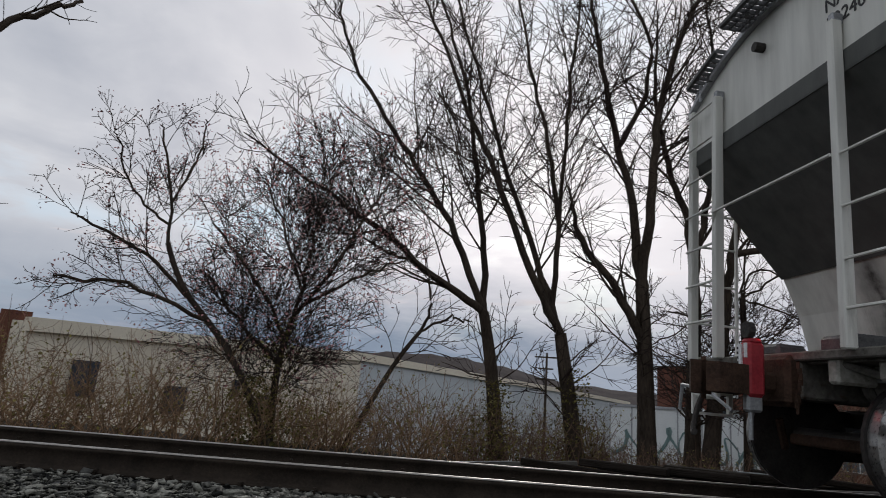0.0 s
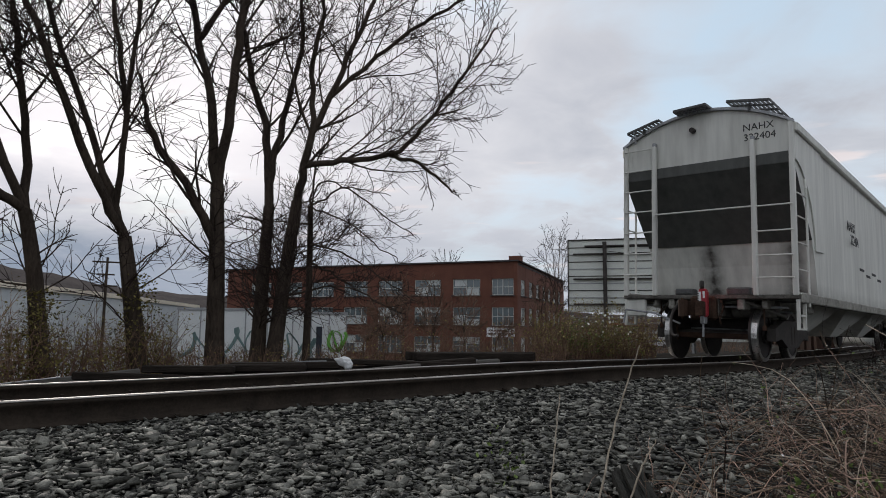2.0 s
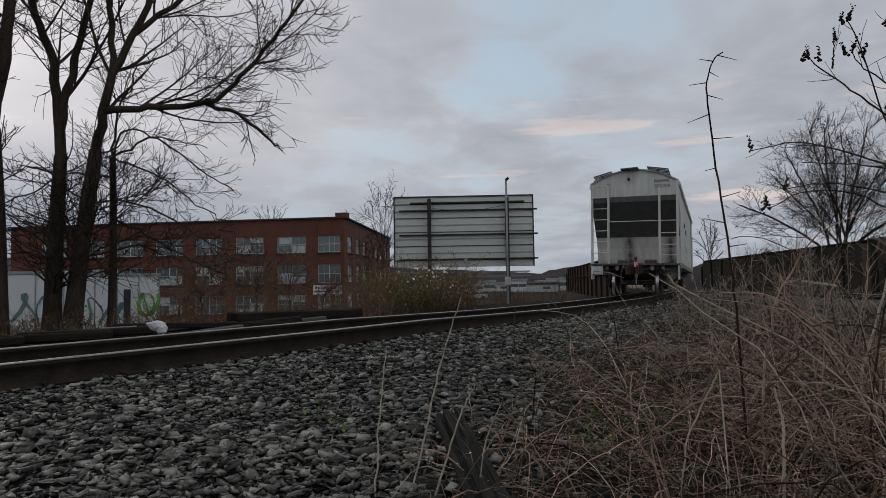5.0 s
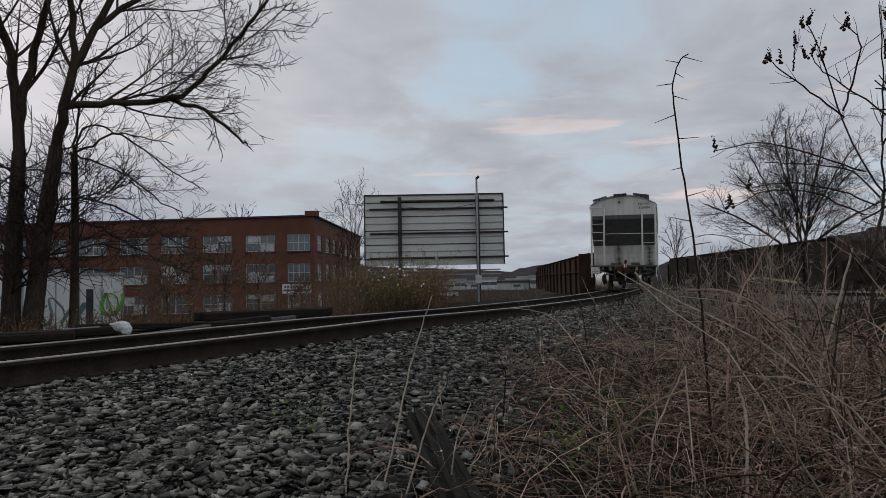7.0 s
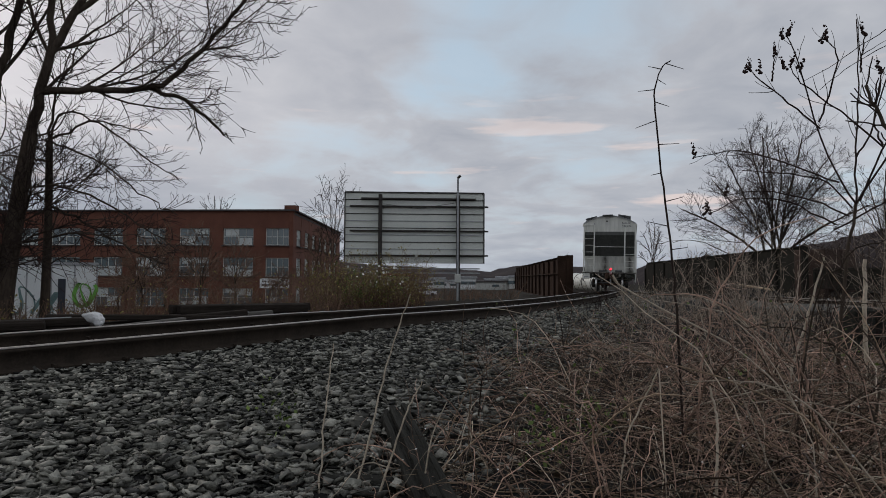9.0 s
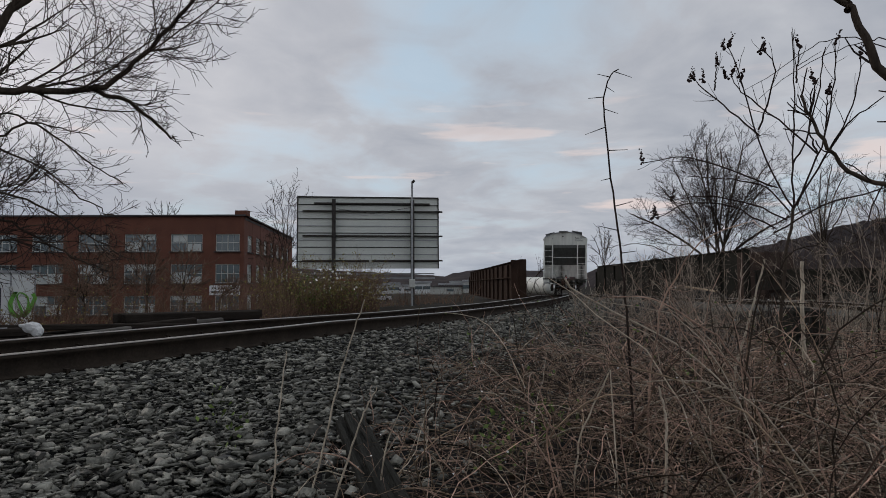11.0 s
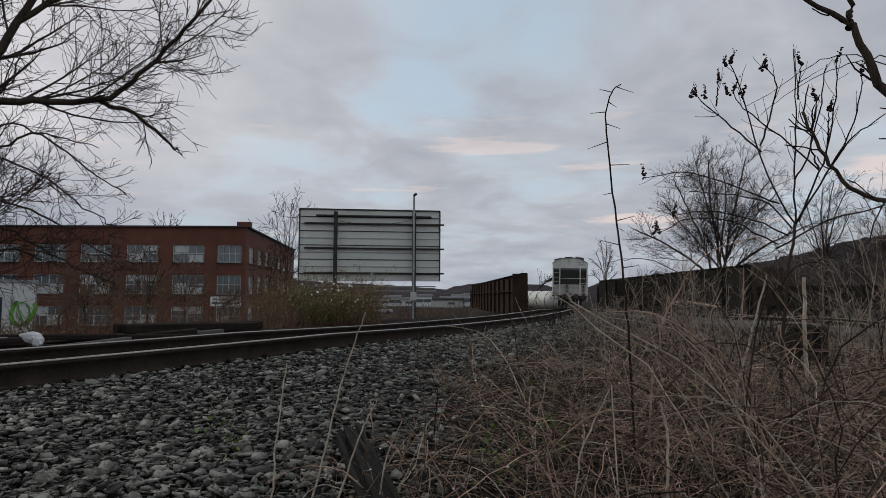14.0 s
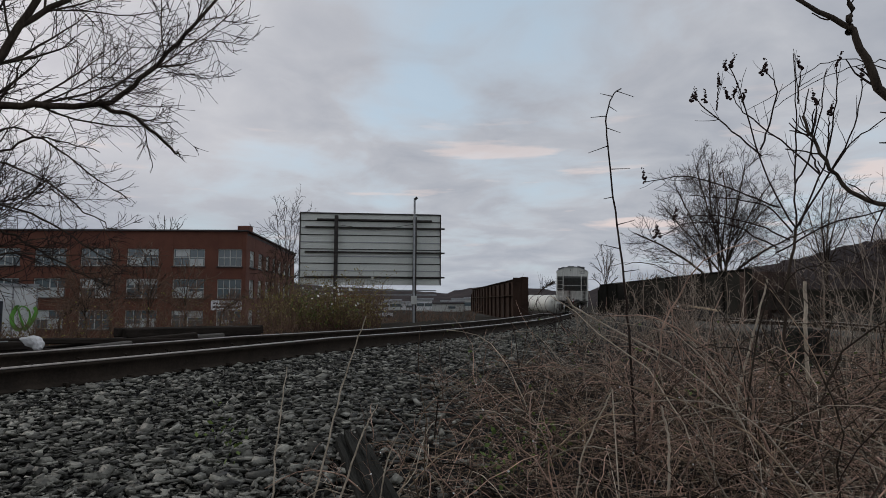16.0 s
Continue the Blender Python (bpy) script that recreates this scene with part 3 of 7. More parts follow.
        # side ladders at the corners
        for sx in (-1, 1):
            bm = bmesh.new()
            yl = y0 + sg * 0.58
            rod(bm, (sx * (w + 0.02), yl, 0.95), (sx * (w + 0.02), yl, 3.0), 0.022, 6)
            rod(bm, (sx * (w + 0.02), yl, 3.0), (sx * (w - 0.02), yl + sg * 0.14, 3.25), 0.022, 6)
            part("ladder_stile", bm, WHITE, car)
            for z in (1.15, 1.55, 2.0, 2.45, 2.85):
                bm = bmesh.new()
                rod(bm, (sx * (w + 0.01), y0 + sg * 0.03, z), (sx * (w + 0.02), yl, z), 0.014, 6)
                part("rung", bm, WHITE, car)
            # stirrup step under the corner
            bm = bmesh.new()
            for yy in (0.06, 0.46):
                box(bm, (sx * (w - 0.03), y0 + sg * yy, 0.82), (0.05, 0.05, 0.5))
            for zz in (0.58, 0.8):
                box(bm, (sx * (w - 0.03), y0 + sg * 0.26, zz), (0.06, 0.42, 0.03))
            part("step", bm, WHITE, car)
        part("corner_bracket", boxed((-w + 0.22, y0 + sg * 0.1, SILL - 0.22), (0.42, 0.10, 0.34), bevel=0.03), WHITE, car)
        # coupler: shank, head with its jaw, hinged knuckle, and the striker casting behind
        bm = bmesh.new()
        box(bm, (0, y0 + sg * 0.02, 0.90), (0.46, 0.16, 0.42), bevel=0.04)
        part("striker", bm, RUSTIRON, car)
        bm = bmesh.new()
        box(bm, (0, y0 - sg * 0.16, 0.88), (0.16, 0.42, 0.17), bevel=0.03)
        prism(bm, [(-0.13, y0 - sg * 0.34), (0.16, y0 - sg * 0.34), (0.20, y0 - sg * 0.62), (0.12, y0 - sg * 0.70), (0.06, y0 - sg * 0.52), (-0.10, y0 - sg * 0.52), (-0.20, y0 - sg * 0.48)], 0.76, 1.0, 2)
        cp = part("coupler", bm, RUSTIRON, car, "rust-brown cast coupler")
        bm = bmesh.new()
        prism(bm, [(-0.20, y0 - sg * 0.50), (-0.10, y0 - sg * 0.53), (-0.03, y0 - sg * 0.66), (-0.06, y0 - sg * 0.74), (-0.16, y0 - sg * 0.70), (-0.23, y0 - sg * 0.58)], 0.74, 1.02, 2)
        part("knuckle", bm, RUSTIRON, cp)
        bm = bmesh.new()
        rod(bm, (-0.16, y0 - sg * 0.57, 0.70), (-0.16, y0 - sg * 0.57, 1.06), 0.022, 8)
        part("knuckle_pin", bm, RUSTIRON, cp)
        bm = bmesh.new()
        box(bm, (-0.36, y0 - sg * 0.14, 0.98), (0.09, 0.22, 0.09), bevel=0.02)
        rod(bm, (-0.36, y0 - sg * 0.2, 0.98), (-0.36, y0 - sg * 0.2, 1.09), 0.016, 6)
        part("angle_cock", bm, GRIME, car)
        bm = bmesh.new()
        hose = smooth_path([(-0.36, y0 - sg * 0.25, 0.96), (-0.40, y0 - sg * 0.42, 0.82), (-0.40, y0 - sg * 0.52, 0.58), (-0.33, y0 - sg * 0.58, 0.40), (-0.22, y0 - sg * 0.62, 0.42)], 14)
        for p, q in zip(hose, hose[1:]):
            rod(bm, tuple(p), tuple(q), 0.026, 8)
        part("air_hose", bm, DARKSTEEL, car)
        # brackets, braces and a hanging chain between the sill and the truck
        for sx in (-0.62, 0.62):
            part("sill_bracket", boxed((sx, y0 + sg * 0.22, 0.98), (0.12, 0.34, 0.20), bevel=0.02), PALEGRIME, car)
            bm = bmesh.new()
            rod(bm, (sx * 1.05, y0 + sg * 0.1, 1.04), (sx * 1.9, y0 + sg * 0.75, 0.78), 0.03, 7)
            part("brace", bm, GRIME, car)
            bm = bmesh.new()
            rod(bm, (sx * 1.5, y0 + sg * 0.3, 1.05), (sx * 1.5, y0 + sg * 0.32, 0.62), 0.014, 6)
            box(bm, (sx * 1.5, y0 + sg * 0.32, 0.58), (0.07, 0.05, 0.09), bevel=0.012)
            part("brake_rod", bm, RUSTIRON, car)
        bm = bmesh.new()
        for k in range(9):
            box(bm, (0.32 + 0.03 * math.sin(k * 0.7), y0 - sg * 0.02, 1.02 - k * 0.045), (0.034, 0.012, 0.05), rz=90 * (k % 2))
        tagged(part("chain", bm, RUSTIRON, car), kind="stuff")
        bm = bmesh.new()
        rod(bm, (-1.45, y0 - sg * 0.12, 0.86), (-0.85, y0 - sg * 0.16, 0.80), 0.018, 6)
        rod(bm, (-0.85, y0 - sg * 0.16, 0.80), (-0.35, y0 - sg * 0.2, 0.62), 0.018, 6)
        rod(bm, (-1.45, y0 - sg * 0.12, 0.86), (-1.5, y0 - sg * 0.12, 0.6), 0.018, 6)
        part("uncoupling_lever", bm, GALV, car)
    # air brake gear on the rear platform
    bm = bmesh.new()
    rod(bm, (0.3, 0.7, 0.92), (1.05, 0.7, 0.92), 0.16, 14)
    for xx in (0.42, 0.93):
        rod(bm, (xx - 0.02, 0.7, 0.92), (xx + 0.02, 0.7, 0.92), 0.17, 14)
    part("air_tank", bm, GRIME, car)
    bm = bmesh.new()
    rod(bm, (-0.95, 0.6, 0.92), (-0.45, 0.6, 0.92), 0.12, 12)
    box(bm, (-0.52, 0.6, 0.92), (0.3, 0.25, 0.22), bevel=0.04)
    part("brake_cylinder", bm, DARKSTEEL, car)
    for yy, zz, x0, x1 in ((0.35, 0.96, -1.3, 1.3), (0.95, 0.90, -1.1, 1.2), (1.3, 0.55, -0.9, 0.9)):
        bm = bmesh.new()
        rod(bm, (x0, yy, zz), (x1, yy + 0.05, zz - 0.03), 0.022, 7)
        part("brake_pipe", bm, GALV, car)
    part("brake_beam", boxed((0, 0.62, 0.42), (1.5, 0.09, 0.10), bevel=0.02), RUSTIRON, car)
    for sx in (-0.72, 0.72):
        part("brake_shoe", boxed((sx, 0.50, 0.46), (0.10, 0.09, 0.30), bevel=0.02, rx=12), RUSTIRON, car)
    bm = bmesh.new()
    rod(bm, (-0.55, 0.45, 1.13), (0.95, 0.45, 1.13), 0.028, 8)
    rod(bm, (0.95, 0.45, 1.13), (0.95, 0.45, 0.86), 0.028, 8)
    rod(bm, (-0.55, 0.45, 1.13), (-0.55, 0.62, 0.92), 0.028, 8)
    part("brake_pipe", bm, GRIME, car)
    part("valve_box", boxed((0.55, 0.3, 1.2), (0.42, 0.3, 0.14), bevel=0.03), DARKGALV, car)
    part("valve_box", boxed((-0.45, 0.35, 1.2), (0.34, 0.3, 0.12), bevel=0.03), DARKGALV, car)
    # end-of-train unit: red box over the coupler
    eot = part("end_marker", boxed((0.10, -0.28, 0.97), (0.15, 0.16, 0.46), bevel=0.03), RED, car, "red end-of-train marker box")
    part("cap", boxed((0.10, -0.28, 1.20), (0.125, 0.13, 0.05), bevel=0.02), RED, eot)
    refl = part("reflector", boxed((0.065, -0.366, 0.98), (0.055, 0.02, 0.38)), BANNER, eot, "white reflective strip with dark ticks")
    for k in range(9):
        part("tick", boxed((0.048, -0.378, 0.82 + 0.040 * k), (0.018, 0.006, 0.020)), INK, refl)
    part("label_plate", boxed((0.14, -0.363, 1.12), (0.035, 0.012, 0.12)), BANNER, eot)
    part("clamp", boxed((0.10, -0.28, 0.70), (0.09, 0.14, 0.16), bevel=0.02), GALV, eot)
    bm = bmesh.new()
    rod(bm, (0.10, -0.30, 0.64), (0.10, -0.30, 0.40), 0.02, 8)
    part("hose_stub", bm, GALV, eot)
    # tail lamp: one lens in a dark hood; an added spindle stands in for flashing
    beacon = part("tail_lamp", rod(bmesh.new(), (0, 0, -0.06), (0, 0, 0.0), 0.02, 8), DARKSTEEL, eot, "red tail lamp, turned in place of flashing")
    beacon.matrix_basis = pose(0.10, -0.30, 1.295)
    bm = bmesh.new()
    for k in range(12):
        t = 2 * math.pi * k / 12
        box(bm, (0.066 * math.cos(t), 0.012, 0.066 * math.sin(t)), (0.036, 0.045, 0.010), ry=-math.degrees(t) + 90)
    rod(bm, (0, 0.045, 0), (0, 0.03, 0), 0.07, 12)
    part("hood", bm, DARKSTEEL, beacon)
    # lens made oversize and bright, so its shape holds the lamp's halo
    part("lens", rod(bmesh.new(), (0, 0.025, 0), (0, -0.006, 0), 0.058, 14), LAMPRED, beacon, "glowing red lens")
    # roof walks of open grating
    def grating(name, x0, x1, y0, y1, z, tilt=0.0):
        bm = bmesh.new()
        cx = (x0 + x1) / 2
        nx, ny = max(3, int((x1 - x0) / 0.07)), max(3, int((y1 - y0) / 0.10))
        for i in range(nx + 1):
            x = x0 + (x1 - x0) * i / nx
            box(bm, (x, (y0 + y1) / 2, z + tilt * (x - cx)), (0.014, y1 - y0, 0.045))
        ny = min(ny, 52)
        for i in range(ny + 1):
            y = y0 + (y1 - y0) * i / ny
            box(bm, (cx, y, z), (x1 - x0, 0.016 if 0 < i < ny else 0.04, 0.04), ry=-math.degrees(math.atan(tilt)))
        tagged(part(name, bm, DARKGALV, car, "open steel grating walkway"), kind="stuff")
        bm = bmesh.new()
        for y in np.arange(y0 + 0.1, y1, 1.8):
            box(bm, (cx, y, (z + roof_z(cx)) / 2 - 0.03), (0.05, 0.05, max(0.05, z - roof_z(cx))))
        tagged(part("walk_brackets", bm, DARKGALV, car), kind="stuff")
    grating("roof_walk", -0.42, 0.18, -0.25, 0.55, 4.58, 0.04)
    grating("roof_walk", 0.50, 1.22, -0.10, L + 0.10, 4.56, -0.16)
    grating("roof_walk", -1.42, -0.78, -0.10, L + 0.10, 4.43, 0.26)
    bm = bmesh.new()
    rod(bm, (-w + 0.05, 0.02, EAVE), (-w + 0.22, 0.0, 4.30), 0.02, 6)
    rod(bm, (-w + 0.26, 0.0, EAVE + 0.05), (-w + 0.26, 0.0, 4.42), 0.02, 6)
    part("walk_support", bm, GALV, car)
    # hatch line along the crown
    part("hatch_trough", boxed((0, L / 2, 4.53), (0.5, L - 1.2, 0.12), bevel=0.03), WHITE, car)
    bm = bmesh.new()
    rod(bm, (-0.16, 0.06, 4.22), (-0.16, -0.05, 4.22), 0.05, 10)
    part("end_vent", bm, DARKSTEEL, car)
    # stencilled marks on the end and side
    letters("NAHX", 0.18, INK, "reporting_mark", car, pose(0.98, 0.046, 4.05, 90, 0, 0))
    letters("322404", 0.18, INK, "reporting_number", car, pose(1.0, 0.046, 3.87, 90, 0, 0))
    letters("NAHX", 0.3, INK, "reporting_mark", car, pose(w + 0.004, 4.6, 2.75, 90, 0, 90))
    letters("322404", 0.3, INK, "reporting_number", car, pose(w + 0.004, 4.6, 2.40, 90, 0, 90))
    for i in range(4):
        part("small_stencil", boxed((w - 0.026, 5.9 + 0.8 * i, 2.0 - 0.1 * (i % 2)), (0.006, 0.55, 0.06)), INK, car)
    # trucks with turning wheelsets
    sets = []
    for yc in (TRUCK, L - TRUCK):
        for sx in (-1, 1):
            bm = bmesh.new()
            prism(bm, [(yc - 1.12, 0.36), (yc - 1.12, 0.58), (yc - 0.55, 0.72), (yc + 0.55, 0.72), (yc + 1.12, 0.58), (yc + 1.12, 0.36), (yc + 0.75, 0.40), (yc + 0.35, 0.24), (yc - 0.35, 0.24), (yc - 0.75, 0.40)], sx * 0.93, sx * 1.07, 0)
            part("truck_frame", bm, DARKSTEEL, car)
            for dy in (-0.1, 0.1):
                bm = bmesh.new()
                rod(bm, (sx * 1.0, yc + dy, 0.3), (sx * 1.0, yc + dy, 0.62), 0.075, 10)
                part("spring", bm, RAIL, car)
        part("truck_bolster", boxed((0, yc, 0.62), (2.1, 0.34, 0.24), bevel=0.03), DARKSTEEL, car)
        for dy in (-0.89, 0.89):
            bm = bmesh.new()
            rod(bm, (-1.02, 0, 0), (1.02, 0, 0), 0.075, 12)
            ws = part("wheelset", bm, WHEEL, car, "dark steel axle with two wheels")
            for sx in (-1, 1):
                bm = bmesh.new()
                rod(bm, (sx * 0.70, 0, 0), (sx * 0.785, 0, 0), 0.40, 28)
                rod(bm, (sx * 0.665, 0, 0), (sx * 0.70, 0, 0), 0.485, 28)
                rod(bm, (sx * 0.785, 0, 0), (sx * 0.83, 0, 0), 0.14, 14)
                part("wheel", bm, WHEEL, ws)
            turned = Euler((0, math.pi / 2, 0)).to_matrix().to_4x4()
            for sx in (-1, 1):
                bm = bmesh.new()
                for xx, r1, r2, dp in ((0.75, 0.458, 0.458, 0.10), (0.802, 0.458, 0.395, 0.004), (0.698, 0.395, 0.458, 0.004)):
                    bmesh.ops.create_cone(bm, cap_ends=False, segments=32, radius1=r1, radius2=r2, depth=dp, matrix=Matrix.Translation((sx * xx, 0, 0)) @ turned)
                bmesh.ops.remove_doubles(bm, verts=bm.verts[:], dist=0.006)
                part("tread", bm, TREAD, ws, "polished steel tread")
            sets.append((ws, yc + dy))
    return car, sets, beacon


hopper, wheelsets, tail_lamp = make_hopper()

# ---- billboard ----
def make_billboard():
    a, b = Vector(polar(19.7, 34.6)), Vector(polar(7.22, 34.6))
    mid, d = (a + b) / 2, b - a
    w, h = d.length, 3.82
    bb = empty("billboard", pose(mid.x, mid.y, 0, 0, 0, math.degrees(math.atan2(d.y, d.x))), "back of a large billboard with grey-white sheet panels and dark stringers", "billboard")
    z0 = 1.10
    part("backing", boxed((0, 0, z0 + h / 2), (w, 0.10, h), bevel=0.02), PANEL, bb)
    for i in range(1, 10):
        part("panel_joint", boxed((0, -0.065, z0 + h * i / 10), (w, 0.03, 0.045)), DARKSTEEL if i % 2 else GALV, bb)
    for z, x0, x1 in ((z0 + 3.5, -2.9, 3.3), (z0 + 3.08, -3.5, 4.0), (z0 + 1.75, -3.5, 4.0), (z0 + 0.42, -3.5, 4.0)):
        part("stringer", boxed(((x0 + x1) / 2, -0.14, z), (x1 - x0, 0.12, 0.085), bevel=0.01), DARKSTEEL, bb)
    part("edge_trim", boxed((0, -0.02, z0 + h + 0.03), (w + 0.06, 0.2, 0.06)), DARKSTEEL, bb)
    for sx in (-1, 1):
        part("edge_trim", boxed((sx * (w / 2 + 0.02), -0.02, z0 + h / 2), (0.05, 0.2, h)), DARKSTEEL, bb)
    for x in (-1.85, 2.35):
        part("post", boxed((x, -0.33, 0.9), (0.20, 0.24, 7.8), bevel=0.02), DARKSTEEL, bb)
    for z in (z0 - 0.28, z0 - 0.52):
        part("catwalk_rail", boxed((0.0, 0.5, z), (w - 0.3, 0.5 if z < z0 - 0.5 else 0.06, 0.07)), GALV, bb)
    bm = bmesh.new()
    rod(bm, (-1.7, -0.25, z0 + 3.2), (0.2, -0.27, z0 + 2.95), 0.012, 5)
    rod(bm, (0.2, -0.27, z0 + 2.95), (2.3, -0.25, z0 + 3.3), 0.012, 5)
    part("slack_cable", bm, DARKSTEEL, bb)
    part("junction_box", boxed((0.1, -0.2, z0 + 0.35), (0.16, 0.1, 0.18)), FRAMEP, bb)
    # service mast beside it
    m = empty("service_mast", pose(*polar(9.55, 33.2, -3.0)), "slim steel power mast with a weatherhead and meter box", "mast")
    bm = bmesh.new()
    rod(bm, (0, 0, 0), (0, 0, 8.65), 0.055, 8)
    part("pipe", bm, GALV, m)
    bm = bmesh.new()
    rod(bm, (0, 0, 8.6), (0.14, 0, 8.72), 0.07, 8)
    part("weatherhead", bm, DARKSTEEL, m)
    part("meter_box", boxed((0.02, -0.1, 3.3), (0.30, 0.16, 0.44), bevel=0.02), FRAMEP, m)


make_billboard()


# ---- brick factory ----
def make_factory():
    dist = 78.0
    cor = Vector(polar(24.25, dist))
    lft = cor + Vector((-0.9934, -0.1143, 0)) * 46
    u = (lft - cor)
    length = u.length
    ang = math.degrees(math.atan2(u.y, u.x))
    e = empty("brick_factory", pose(cor.x, cor.y, 0, 0, 0, ang), "three-storey red brick factory with wide multi-pane windows", "building")
    top, bot = EYE + dist * math.tan(radians(5.5)), -6.0
    depth = 42.0
    th = 0.45
    # local: x along the front away from the corner, outside is +y
    bays = []
    x = 0.49
    for k in range(9):
        wd = 2.86 if k == 0 else 3.75
        bays.append((x, wd))
        x += wd + (1.53 if k == 0 else 1.72)
    rows_ = [(top - 4.15, 2.05), (top - 7.9, 2.25), (top - 11.6, 2.25)]
    def wall(name, cells_x, L, m):
        """Brick wall with true openings: piers, spandrels and lintels as one skin."""
        bm = bmesh.new()
        xs = [0.0]
        for a, wd in cells_x:
            if a + wd < L - 0.3:
                xs += [a, a + wd]
        xs.append(L)
        for i in range(0, len(xs), 2):
            if i + 1 < len(xs):
                box(bm, ((xs[i] + xs[i + 1]) / 2, -th / 2, (top + bot) / 2), (xs[i + 1] - xs[i], th, top - bot))
        for i in range(1, len(xs) - 1, 2):
            a, b = xs[i], xs[i + 1]
            zz = [bot] + [v for z, h in sorted(rows_) for v in (z, z + h)] + [top]
            for j in range(0, len(zz), 2):
                box(bm, ((a + b) / 2, -th / 2, (zz[j] + zz[j + 1]) / 2), (b - a, th - 0.03, zz[j + 1] - zz[j]))
        ob = part(name, bm, BRICK, e)
        ob.matrix_basis = m
        return ob
    front = wall("front_wall", bays, length, pose(0, 0, 0))
    rng = random.Random(2)
    def windows(cells_x, L, m, skip=0.0):
        for a, wd in cells_x:
            if a + wd > L - 0.3:
                continue
            for z, h in rows_:
                win = part("window", boxed((a + wd / 2, -0.22, z + h / 2), (wd - 0.02, 0.03, h - 0.02)), PANE, e)
                win.matrix_basis = m
                bm = bmesh.new()
                for i in range(5):
                    xx = a + 0.04 + (wd - 0.08) * i / 4
                    box(bm, (xx, -0.18, z + h / 2), (0.10 if i in (0, 2, 4) else 0.05, 0.07, h))
                for zz in (z + 0.04, z + h * 0.5, z + h - 0.04):
                    box(bm, (a + wd / 2, -0.178, zz), (wd, 0.066, 0.08))
                part("frame", bm, FRAMEP, win)
                part("sill", boxed((a + wd / 2, 0.03, z - 0.06), (wd + 0.3, 0.3, 0.12)), COPING, win)
                if rng.random() < 0.75:
                    for q in range(2):
                        hh = h * rng.uniform(0.2, 0.55)
                        part("blind", boxed((a + wd * (0.27 + 0.46 * q), -0.198, z + (h - hh / 2 - 0.06 if rng.random() < 0.45 else hh / 2 + 0.05)), (wd * 0.42, 0.012, hh)), BLIND, win)
    windows(bays, length, pose(0, 0, 0))
    # end wall turned away from the front
    sb = [(2.2 + i * 5.4, 3.0) for i in range(7)]
    turn = pose(0, 0, 0, 0, 0, -84)
    swall = wall("end_wall", sb, depth, turn @ Matrix.Diagonal((1, -1, 1, 1)))
    windows(sb, depth, turn @ Matrix.Diagonal((1, -1, 1, 1)))
    part("coping", boxed((length / 2, -0.1, top + 0.08), (length + 0.5, 0.8, 0.18)), COPING, e)
    c2 = part("coping", boxed((depth / 2, 0.1, top + 0.083), (depth, 0.8, 0.18)), COPING, e)
    c2.matrix_basis = turn
    part("corner_parapet", boxed((0.35, -0.5, top + 0.35), (1.4, 1.3, 0.62)), BRICK, e)
    bm = bmesh.new()
    d2 = turn.to_3x3() @ Vector((depth, 0, 0))
    q = [(0, -0.3), (length, -0.3), (length + d2.x, d2.y - 0.3), (d2.x, d2.y)]
    prism(bm, q, top - 0.4, top - 0.15, 2)
    part("roof", bm, COPING, e)
    sign = part("banner", boxed((2.15, 0.08, top - 8.72), (3.6, 0.05, 1.15)), BANNER, e, "white banner with illegible dark lettering")
    for i in range(2):
        for j in range(9):
            part("lettering", boxed((0.7 + j * 0.36, 0.11, top - 8.5 - i * 0.42), (0.2 + 0.1 * ((i * 5 + j * 3) % 3) / 2, 0.012, 0.2)), COPING, sign)
    # roof-edge lamps along the end wall
    for i in range(6):
        l = part("wall_fitting", boxed((2.0 + 4.0 * i, -0.25, top - 1.3), (0.45, 0.25, 0.22)), FRAMEP, e)
        l.matrix_basis = turn @ Matrix.Diagonal((1, -1, 1, 1))


make_factory()


